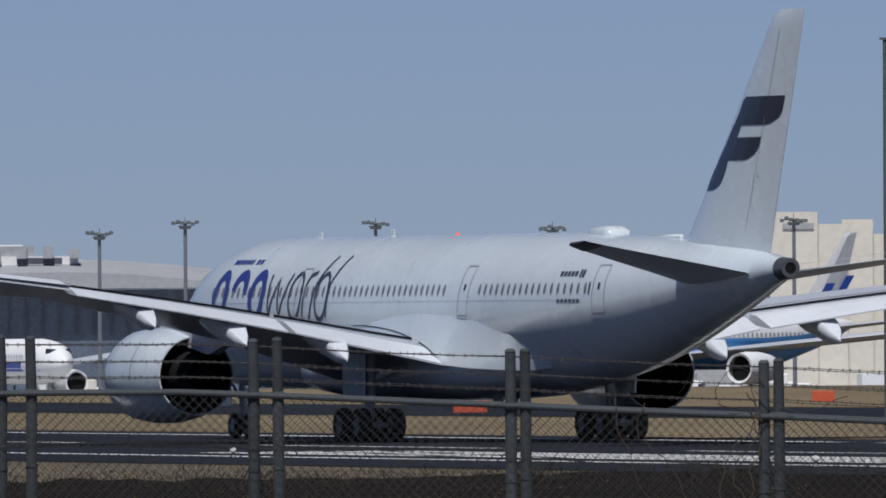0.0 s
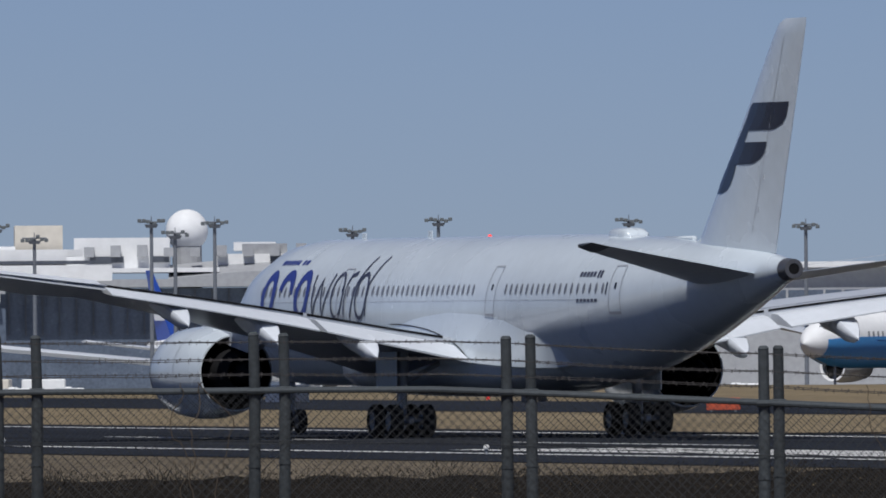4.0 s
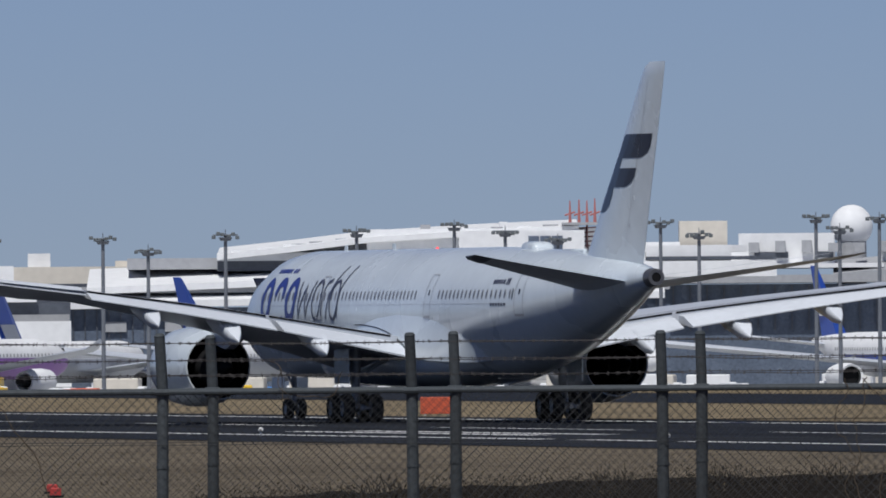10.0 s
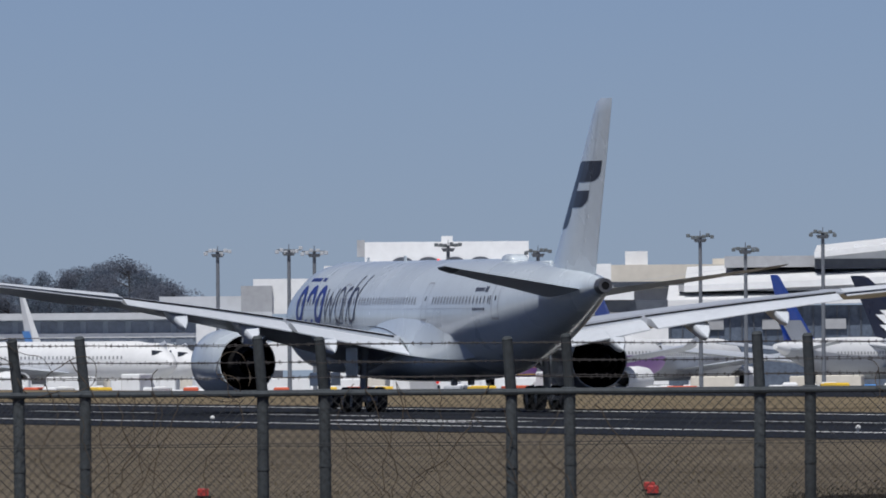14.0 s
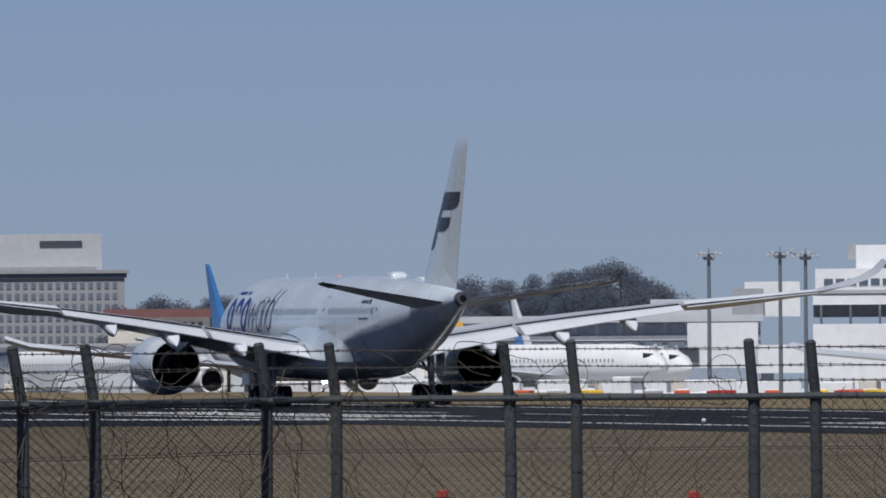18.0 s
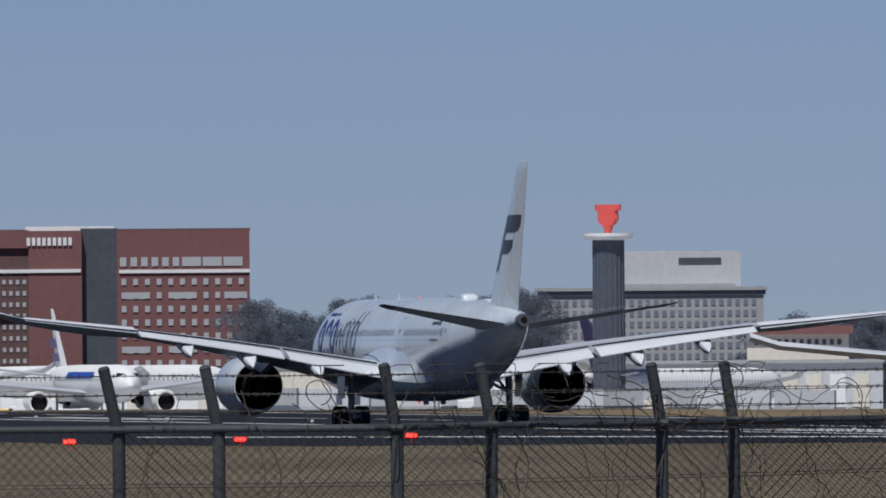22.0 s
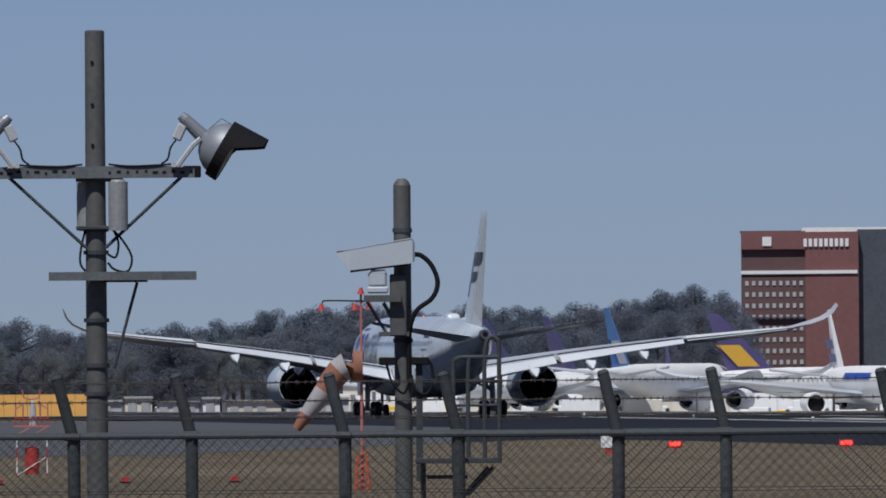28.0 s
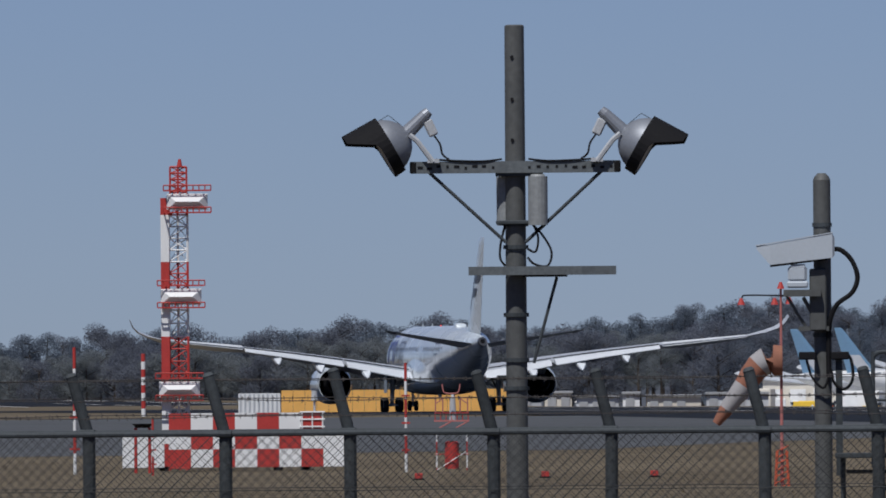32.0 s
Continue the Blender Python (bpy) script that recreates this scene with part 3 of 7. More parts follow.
            for a, t in ((0.76, 0.015), (0.77, 0.036), (0.84, 0.034), (1.005, 0.006), (1.005, -0.006), (0.84, 0.0)):
                ring.append((66 - le - a * c, sg * y, z2 + t * c * (1 if a < 0.99 else 0.6) - (a - 0.76) * c * 0.12))
            rings.append(ring)
        loft(bm, rings)
        tri_caps(bm)
        part("aileron", bm, "flap", w, "slightly lowered white aileron")
        # aileron gap and spoiler seam, darkened to carry the slot shade too
        bm = B()
        for y0, y1, fr in ((4.0, 20.3, 0.74), (20.8, 28.6, 0.78)):
            prev = None
            for i in range(13):
                y = y0 + (y1 - y0) * i / 12
                le, te, z, th = wing_at(y)
                c = te - le
                cc = fr
                t = th * 5 * (0.2969 * math.sqrt(cc) - 0.126 * cc - 0.3516 * cc ** 2 + 0.2843 * cc ** 3 - 0.1036 * cc ** 4) * c
                zz = z + 0.25 * min(1, c / 10) + 0.006 * 4 * cc * (1 - cc) * c + t * 0.5 - 0.1 * (1 - cc) + 0.03
                x = 66 - le - cc * c
                cur = (bm.verts.new((x, sg * y, zz)), bm.verts.new((x - 0.16, sg * y, zz - 0.005)))
                if prev:
                    bm.faces.new((prev[0], cur[0], cur[1], prev[1]))
                prev = cur
        part("panel_seam", bm, "slate", w)
        # flap track fairings: flat-topped canoes whose pointed tails hang with the flap
        for y, ln, rd in ((8.25, 5.2, 0.50), (12.9, 5.6, 0.54), (17.2, 5.0, 0.45)):
            le, te, z, th = wing_at(y)
            bm = B()
            c = te - le
            s0 = te + 1.25 - ln
            ztop = z + 0.25 * min(1, c / 10) - 0.22
            rings = []
            for q, w_, dz, dep in ((0, 0.1, 0.0, 0.12), (0.15, 0.6, -0.02, 0.42), (0.4, 1.0, -0.06, 0.78), (0.62, 1.0, -0.13, 0.92), (0.78, 0.88, -0.32, 0.88), (0.9, 0.55, -0.56, 0.58), (1.0, 0.05, -0.82, 0.1)):
                s = s0 + q * ln
                zt = ztop + dz * rd / 0.4 * 1.1
                hw, dp = rd * w_, dep * rd * 1.9
                ring = []
                for cx, cz in ((-0.85, 0), (0.85, 0), (1.0, -0.12), (0.97, -0.4), (0.72, -0.72), (0.34, -0.93), (0, -1), (-0.34, -0.93), (-0.72, -0.72), (-0.97, -0.4), (-1.0, -0.12)):
                    ring.append((66 - s, sg * (y + hw * cx), zt + dp * cz))
                rings.append(ring)
            loft(bm, rings)
            tri_caps(bm)
            part("flap_fairing", bm, "flap", w, "pointed flap track fairing", smooth=True)
        # engine
        ey, ez = 10.2 * sg, 2.75
        bm = B()
        prof = [(20.2, 1.52), (20.05, 1.62), (20.2, 1.74), (20.8, 1.88), (22.2, 1.97), (24.0, 1.95), (25.4, 1.81), (26.5, 1.63), (26.5, 1.57), (25.2, 1.69), (23.6, 1.68), (21.2, 1.56), (20.2, 1.52)]
        loft(bm, [[(66 - s, ey + r * math.sin(6.28319 * k / 36), ez + r * math.cos(6.28319 * k / 36) * 1.0) for k in range(36)] for s, r in prof], caps=False)
        eng = part("engine", bm, "paint", root, "large white turbofan nacelle", smooth=True)
        bm = B()
        loft(bm, [[(66 - s, ey + r * math.sin(6.28319 * k / 36), ez + r * math.cos(6.28319 * k / 36)) for k in range(36)] for s, r in ((20.3, 1.5), (20.0, 1.55), (19.97, 1.62), (20.06, 1.70), (20.35, 1.785))], caps=False)
        part("intake_lip", bm, "metal", eng, "bare metal intake lip", smooth=True)
        # duct, cowl and plug: the shade inside is in their near-black colour
        bm = B()
        loft(bm, [[(66 - s, ey + r * math.sin(6.28319 * k / 36), ez + r * math.cos(6.28319 * k / 36)) for k in range(36)] for s, r in ((26.46, 1.575), (25.2, 1.68), (24.2, 1.68), (24.0, 0.9))], caps=False)
        part("duct", bm, "hollow", eng, "fan duct, its shade painted black", smooth=True)
        bm = B()
        loft(bm, [[(66 - s, ey + r * math.sin(6.28319 * k / 28), ez + r * math.cos(6.28319 * k / 28)) for k in range(28)] for s, r in ((24.0, 1.12), (25.4, 1.12), (26.6, 0.98), (27.6, 0.78), (27.6, 0.72), (26.6, 0.7), (24.6, 0.7), (24.6, 0.01))], caps=False)
        part("core_cowl", bm, "hot", eng, "core cowl, near-black with duct shade in its colour", smooth=True)
        bm = B()
        loft(bm, [[(66 - s, ey + r * math.sin(6.28319 * k / 20), ez + r * math.cos(6.28319 * k / 20)) for k in range(20)] for s, r in ((26.6, 0.5), (27.6, 0.42), (28.4, 0.2), (28.9, 0.05))])
        part("plug", bm, "hot", eng, "exhaust plug, near-black with duct shade in its colour", smooth=True)
        bm = B()
        rings = []
        for s, zt, zb, hw in ((21.6, 4.5, 4.3, 0.1), (23.5, 4.95, 4.3, 0.26), (26.5, 5.2, 3.9, 0.28), (28.6, 5.15, 3.6, 0.24), (30.6, 4.95, 4.05, 0.16), (32.4, 4.75, 4.5, 0.05)):
            rings.append([(66 - s, ey - sg * 0.0 + hw, zt), (66 - s, ey + hw, zb), (66 - s, ey - hw, zb), (66 - s, ey - hw, zt)])
        loft(bm, rings)
        part("pylon", bm, "wing", eng, "engine pylon", smooth=False)
        # cowl seams
        for s, r in ((21.0, 1.905), (23.9, 1.968)):
            bm = B()
            loft(bm, [[(66 - q, ey + (r + 0.012) * math.sin(6.28319 * k / 36), ez + (r + 0.012) * math.cos(6.28319 * k / 36)) for k in range(36)] for q in (s, s + 0.05)], caps=False)
            part("cowl_seam", bm, "seam", eng)
        # tailplane
        bm = B()
        rings = []
        for y, le, te, z, th in ((0.5, 57.0, 63.5, 6.65, 0.10), (1.4, 58.0, 63.95, 6.78, 0.10), (3.5, 60.2, 65.1, 7.08, 0.095), (6.5, 63.3, 66.8, 7.5, 0.09), (8.8, 65.6, 68.0, 7.84, 0.09), (9.3, 66.2, 68.3, 7.92, 0.085), (9.55, 67.0, 68.45, 7.96, 0.07)):
            rings.append(section(le, z, te - le, sg * y, th * 0.62, n=8, camber=-0.005, top=0.5, droop=0.05 * (te - le)))
        loft(bm, rings)
        tri_caps(bm)
        tp = part("tailplane", bm, "wing", root, "grey tailplane", smooth=True)
        bm = B()
        prev = None
        for y, s, z in ((1.6, 62.4, 7.0), (8.7, 67.3, 8.0)):
            cur = (bm.verts.new((66 - s, sg * y, z)), bm.verts.new((66 - s - 0.07, sg * y, z - 0.01)))
            if prev:
                bm.faces.new((prev[0], cur[0], cur[1], prev[1]))
            prev = cur
        part("elevator_seam", bm, "seam", tp)
        bm = B()
        loft(bm, [section(le - 0.03, z, te - le + 0.06, sg * y, th, n=8, camber=-0.005, top=0.5, droop=0.05 * (te - le)) for y, le, te, z, th in ((8.55, 65.35, 67.88, 7.80, 0.066), (9.3, 66.2, 68.3, 7.92, 0.060), (9.58, 67.0, 68.47, 7.965, 0.050))])
        tri_caps(bm)
        part("tip_cap", bm, "slate", tp, "dark grey tailplane tip", smooth=True)
        # main gear
        gear = new("main_gear")
        gear.parent = root
        gs, gy = 33.59, 5.3 * sg
        bm = B()
        tube(bm, (66 - gs, gy, 0.75), (66 - gs, gy - sg * 0.1, 4.2), 0.21, 0.26, 14)
        tube(bm, (66 - gs, gy, 0.7), (66 - gs, gy, 2.2), 0.15, 0.15, 12)
        tube(bm, (66 - gs, gy, 2.2), (66 - gs + 0.2, gy - sg * 2.3, 3.4), 0.11, 0.11, 10)
        tube(bm, (66 - gs, gy, 2.0), (66 - gs + 2.2, gy - sg * 0.8, 3.7), 0.10, 0.10, 10)
        tube(bm, (66 - gs - 0.35, gy, 0.8), (66 - gs - 0.4, gy, 1.9), 0.06, 0.06, 8)
        box(bm, 66 - gs, gy, 0.72, 2.5, 0.3, 0.32, bevel=0.06)
        for dx in (1.02, -1.02):
            tube(bm, (66 - gs + dx, gy - 0.95, 0.7), (66 - gs + dx, gy + 0.95, 0.7), 0.11, 0.11, 10)
        part("bogie", bm, "strut", gear, "grey bogie and strut")
        bm = B()
        box(bm, 66 - gs + 0.1, gy + sg * 0.62, 2.75, 2.5, 0.06, 1.7, bevel=0.02)
        part("gear_door", bm, "paint", gear, "hanging gear door")
        for dx in (1.02, -1.02):
            for dy in (0.72, -0.72):
                wheel(gear, (66 - gs + dx, gy + dy, 0.70), 0.70, 0.27)
    # nose gear
    gear = new("nose_gear")
    gear.parent = root
    bm = B()
    tube(bm, (61.6, 0, 0.5), (61.7, 0, 2.4), 0.11, 0.15, 12)
    tube(bm, (61.6, 0, 1.5), (63.0, 0, 2.4), 0.07, 0.07, 8)
    tube(bm, (61.6, -0.4, 0.52), (61.6, 0.4, 0.52), 0.08, 0.08, 8)
    part("strut", bm, "strut", gear, "nose leg")
    bm = B()
    for y in (0.62, -0.62):
        box(bm, 62.4, y, 1.75, 2.2, 0.04, 0.75, bevel=0.01)
    part("gear_door", bm, "paint", gear, "open nose gear doors")
    for y in (0.33, -0.33):
        wheel(gear, (61.6, y, 0.53), 0.53, 0.19)
    # fin
    bm = B()
    rings = []
    for z, le, te, hw in ((7.5, 54.2, 64.0, 0.5), (8.2, 55.7, 64.25, 0.46), (10.5, 58.12, 65.1, 0.38), (13.5, 61.25, 66.35, 0.28), (16.3, 64.1, 67.45, 0.19), (16.75, 64.65, 67.6, 0.16), (16.95, 65.3, 67.66, 0.08)):
        c = te - le
        ring = []
        for q, t in ((0, 0), (0.03, 0.42), (0.12, 0.8), (0.3, 1.0), (0.5, 0.92), (0.75, 0.55), (1, 0.04)):
            ring.append((66 - le - q * c, hw * t, z))
        ring += [(x, -y, zz) for x, y, zz in ring[::-1][:-1]]
        rings.append(ring)
    loft(bm, rings)
    tri_caps(bm)
    fin = part("fin", bm, "paint", root, "tall white fin", smooth=True)
    bm = B()
    for a, b in (((54.2, 7.9), (50.5, 8.15)), ):
        box(bm, 66 - 53.0, 0, 8.1, 3.6, 0.22, 0.35, bevel=0.08)
    part("dorsal_fillet", bm, "paint", fin, smooth=True)

    def fin_y(s, z):
        rows = ((7.5, 54.2, 64.0, 0.5), (8.2, 55.7, 64.25, 0.46), (10.5, 58.12, 65.1, 0.38), (13.5, 61.25, 66.35, 0.28), (16.3, 64.1, 67.45, 0.19))
        le, te, hw = lerp(rows, z)
        q = (s - le) / (te - le)
        return hw * lerp(((0, 0), (0.03, 0.42), (0.12, 0.8), (0.3, 1.0), (0.5, 0.92), (0.75, 0.55), (1, 0.04)), q)[0] + 0.02

    def on_fin(bm, pts, sg, n=5):
        a, b, c, d = [Vector(p) for p in pts]
        g = [[None] * (n + 1) for _ in range(n + 1)]
        for i in range(n + 1):
            for j in range(n + 1):
                p = a.lerp(b, i / n).lerp(d.lerp(c, i / n), j / n)
                g[i][j] = bm.verts.new((66 - p.x, sg * fin_y(p.x, p.y), p.y))
        for i in range(n):
            for j in range(n):
                bm.faces.new((g[i][j], g[i + 1][j], g[i + 1][j + 1], g[i][j + 1]))
    for sg in (1, -1):
        for rows in (((13.6, 61.95, 65.56), (13.45, 61.65, 65.5), (13.0, 61.3, 65.3), (12.75, 61.05, 65.0), (12.55, 60.85, 64.4), (12.48, 60.75, 63.9)),
                     ((12.48, 60.75, 61.65), (12.01, 60.24, 61.25)),
                     ((12.01, 60.24, 63.53), (11.6, 59.75, 63.3), (11.35, 59.4, 62.95), (11.18, 59.1, 62.4), (11.12, 59.0, 62.0)),
                     ((11.14, 58.6, 60.4), (10.7, 58.25, 60.2), (10.3, 57.85, 59.85), (10.08, 57.62, 59.4), (9.98, 57.55, 58.85))):
            bm = B()
            g = []
            for z, sl, sr in rows:
                sl, sr = sl + 0.07 * (z - 10), sr + 0.07 * (z - 9.5)
                g.append([bm.verts.new((66 - (sl + (sr - sl) * k / 8), sg * fin_y(sl + (sr - sl) * k / 8, z), z)) for k in range(9)])
            for a, b in zip(g, g[1:]):
                for k in range(8):
                    bm.faces.new((a[k], a[k + 1], b[k + 1], b[k]))
            part("fin_mark", bm, "navy", fin, "dark blue painted block")
        bm = B()
        for (s0, z0), (s1, z1) in (((62.0, 8.3), (65.6, 16.2)),):
            on_fin(bm, ((s0, z0), (s0 + 0.03, z0), (s1 + 0.03, z1), (s1, z1)), sg, 10)
        part("rudder_seam", bm, "seam", fin)
    for z, s in ((9.3, 62.7), (10.6, 63.3), (8.6, 62.2)):
        bm = B()
        box(bm, 66 - s, 0, z, 0.06, 0.50, 0.2)
        part("hinge_cover", bm, "seam", fin)
    # dome and aerials
    bm = B()
    rings = []
    for s, hw, hh in ((45.7, 0.35, 0.02), (45.85, 0.5, 0.24), (46.15, 0.56, 0.36), (47.65, 0.56, 0.38), (48.0, 0.5, 0.26), (48.15, 0.35, 0.02)):
        top = lerp(FUS, s)
        zt = top[0] + top[2] - 0.06
        rings.append([(66 - s, hw * math.cos(math.pi * k / 12), zt + hh * abs(math.sin(math.pi * k / 12)) ** 0.45) for k in range(13)])
    loft(bm, rings)
    tri_caps(bm)
    part("antenna_dome", bm, "paint", root, "white antenna dome", smooth=True)
    for s, h in ((22.5, 0.35), (14.0, 0.3)):
        bm = B()
        box(bm, 66 - s, 0, 8.44 + h / 2 - 0.05, 0.5, 0.06, h, bevel=0.02)
        part("blade_aerial", bm, "paint", root)
    for s, z in ((30.0, 8.44), (29.6, 1.60)):
        bm = B()
        bmesh.ops.create_icosphere(bm, subdivisions=2, radius=0.09, matrix=Matrix.Translation((66 - s, 0, z)))
        part("beacon", bm, "beacon", root, "lit red beacon")
    for s in (36.8, 34.4):
        bm = B()
        box(bm, 66 - s, 0.9 if s > 35 else -0.7, 1.62, 0.5, 0.3, 0.35, bevel=0.06)
        part("drain_mast", bm, "seam", root)
    # windows
    st = list(np.arange(8.6, 36.2, 0.635)) + list(np.arange(39.9, 51.1, 0.635))
    for s in st:
        for sg in (1, -1):
            bm = B()
            c = bm.verts.new((66 - s, sg * (fus_y(s, 6.18) + 0.016), 6.18))
            vs = []
            for k in range(10):
                q = 6.28319 * k / 10
                z = 6.18 + 0.235 * math.sin(q)
                vs.append(bm.verts.new((66 - s + 0.125 * math.cos(q), sg * (fus_y(s, z) + 0.016), z)))
            for k in range(10):
                bm.faces.new((c, vs[k], vs[(k + 1) % 10]))
            part("window", bm, "pane", root)
    # doors
    for s, w in ((4.6, 1.05), (19.3, 1.05), (38.2, 1.05), (51.9, 1.05)):
        for sg in (1, -1):
            bm = B()
            z0, z1 = 5.1, 7.15
            if s > 50:
                z0, z1 = 5.15, 7.1
            if s < 6:
                z0, z1 = 5.0, 6.9
            pts = [(s - w / 2, z0), (s + w / 2, z0), (s + w / 2, z1), (s - w / 2, z1), (s - w / 2, z0)]
            for p, q in zip(pts, pts[1:]):
                stroke(bm, [(p[0] + (q[0] - p[0]) * i / 8, p[1] + (q[1] - p[1]) * i / 8) for i in range(9)], 0.05 if p[1] != z0 or q[1] != z0 else 0.12, sg)
            d = part("door", bm, "seam", root, "outlined cabin door")
            bm = B()
            patch(bm, ((s - 0.09, 6.15), (s + 0.09, 6.15), (s + 0.09, 6.4), (s - 0.09, 6.4)), sg, n=2)
            part("door_window", bm, "glass", d)
    # joints between body sections
    for s in (13.2, 24.6, 31.0, 41.6, 47.4, 55.2):
        bm = B()
        loft(bm, [[(66 - q, (h[1] + 0.006) * math.sin(6.28319 * k / 44), h[0] + (h[2] + 0.006) * math.cos(6.28319 * k / 44)) for k in range(44)] for q, h in ((s, lerp(FUS, s)), (s + 0.035, lerp(FUS, s + 0.035)))], caps=False)
        part("section_joint", bm, "joint", root)
    # belly line
    for sg in (1, -1):
        bm = B()
        stroke(bm, [(s, 5.72) for s in np.linspace(9, 50, 60)], 0.016, sg, 0.012)
        part("lap_joint", bm, "seam", root)
    # cockpit glazing
    bm = B()
    for sg in (1, -1):
        patch(bm, ((2.2, 5.75), (4.0, 6.0), (4.0, 6.55), (2.9, 6.5)), sg, n=3)
    part("cockpit_window", bm, "glass", root, "dark cockpit windows")
    # flank markings: rings and slanted bars
    for sg in (1, -1):
        for cs, kind in ((9.6, "ring"), (11.85, "arch"), (14.05, "ring")):
            bm = B()
            if kind == "ring":
                stroke(bm, oval(cs, 6.0, 0.72, 0.92), 0.44, sg)
            else:
                stroke(bm, [(cs - 0.68, 5.0), (cs - 0.68, 6.3)] + oval(cs, 6.25, 0.68, 0.66, 180, 0, 14) + [(cs + 0.68, 5.0)], 0.46, sg)
            part("flank_mark", bm, "blue_mark", root, "thick blue painted curve")
        for pts in ([(15.3, 6.9), (15.65, 5.1), (16.4, 6.75), (16.9, 5.1), (17.75, 6.95)], oval(18.7, 6.0, 0.72, 0.95), [(19.7, 5.1), (19.75, 6.5), (19.95, 6.85), (20.55, 6.98)],
                    [(20.55, 5.05), (20.95, 6.5), (21.7, 7.65)], oval(21.8, 5.98, 0.68, 0.95), [(22.5, 5.1), (22.55, 6.5), (23.25, 7.65)]):
            bm = B()
            dense = []
            for p, q in zip(pts, pts[1:]):
                dense += [(p[0] + (q[0] - p[0]) * i / 4, p[1] + (q[1] - p[1]) * i / 4) for i in range(4)]
            stroke(bm, dense + [pts[-1]], 0.17, sg)
            part("flank_mark", bm, "grey_mark", root, "thin dark painted line")
        for s0, s1, z, h, mt in ((9.6, 12.0, 7.45, 0.2, "blue_mark"), (12.3, 13.2, 7.45, 0.2, "blue_mark"), (48.0, 49.75, 6.76, 0.2, "grey_mark"), (49.85, 50.4, 6.77, 0.3, "grey_mark"),
                               (48.2, 50.4, 5.68, 0.13, "grey_mark"), (51.0, 51.15, 6.18, 0.5, "navy"), (17.2, 21.5, 3.9, 0.5, "navy")):
            bm = B()
            n = max(2, int((s1 - s0) / 0.32))
            for i in range(n):
                a = s0 + (s1 - s0) * i / n
                b = a + (s1 - s0) / n * 0.72
                patch(bm, ((a, z - h / 2), (b, z - h / 2), (b, z + h / 2), (a, z + h / 2)), sg, n=2)
            part("small_mark", bm, mt, root, "small dark painted bars")
    return root


def wheel(parent, c, r, hw):
    x, y, z = c
    w = new("wheel")
    w.parent = parent
    w.location = c
    bm = B()
    prof = [(-hw, r * 0.6), (-hw, r * 0.85), (-hw * 0.7, r * 0.98), (0, r), (hw * 0.7, r * 0.98), (hw, r * 0.85), (hw, r * 0.6)]
    loft(bm, [[(q * math.sin(6.28319 * k / 28), yy, q * math.cos(6.28319 * k / 28)) for k in range(28)] for yy, q in prof], caps=False)
    part("tyre", bm, "tyre", w, smooth=True)
    bm = B()
    loft(bm, [[(q * math.sin(6.28319 * k / 20), yy, q * math.cos(6.28319 * k / 20)) for k in range(20)] for yy, q in ((-hw * 0.8, r * 0.6), (-hw * 0.45, r * 0.3), (hw * 0.45, r * 0.3), (hw * 0.8, r * 0.6))])
    part("hub", bm, "strut", w)


airliner = build_airliner()


# ---- perimeter fence: two rows of posts ----
ROW_A = [1800, 1350, 902, 447, 1, -454, -897, -1338, -1778, -2218, -2650, -3080, -3512, -3981, -4473, -4963, -5447, -5927, -6401, -6870, -7330]
ROW_B = [1822, 1376, 928, 490, 54, -384, -820, -1249, -1675, -2109, -2532, -2957, -3385, -3813, -4296, -4773, -5246, -5718, -6181, -6643, -7100]


def fence_r(u, row):
    r = lerp(((-7400, 118.0), (-4000, 117.0), (-3500, 122.0), (-3000, 128.5), (2000, 128.7)), u)[0]
    return r + (2.8 if row else 0.0)


def fence_z(u):
    return 4.37 - max(0.0, u - 330) * 0.000226


def lean(u):
    """How far the raked arm leans to the left, per metre of height."""
    return lerp(((-7000, 0.27), (-4500, 0.22), (-2500, 0.09), (-1000, 0.03), (1500, 0.0)), u)[0]


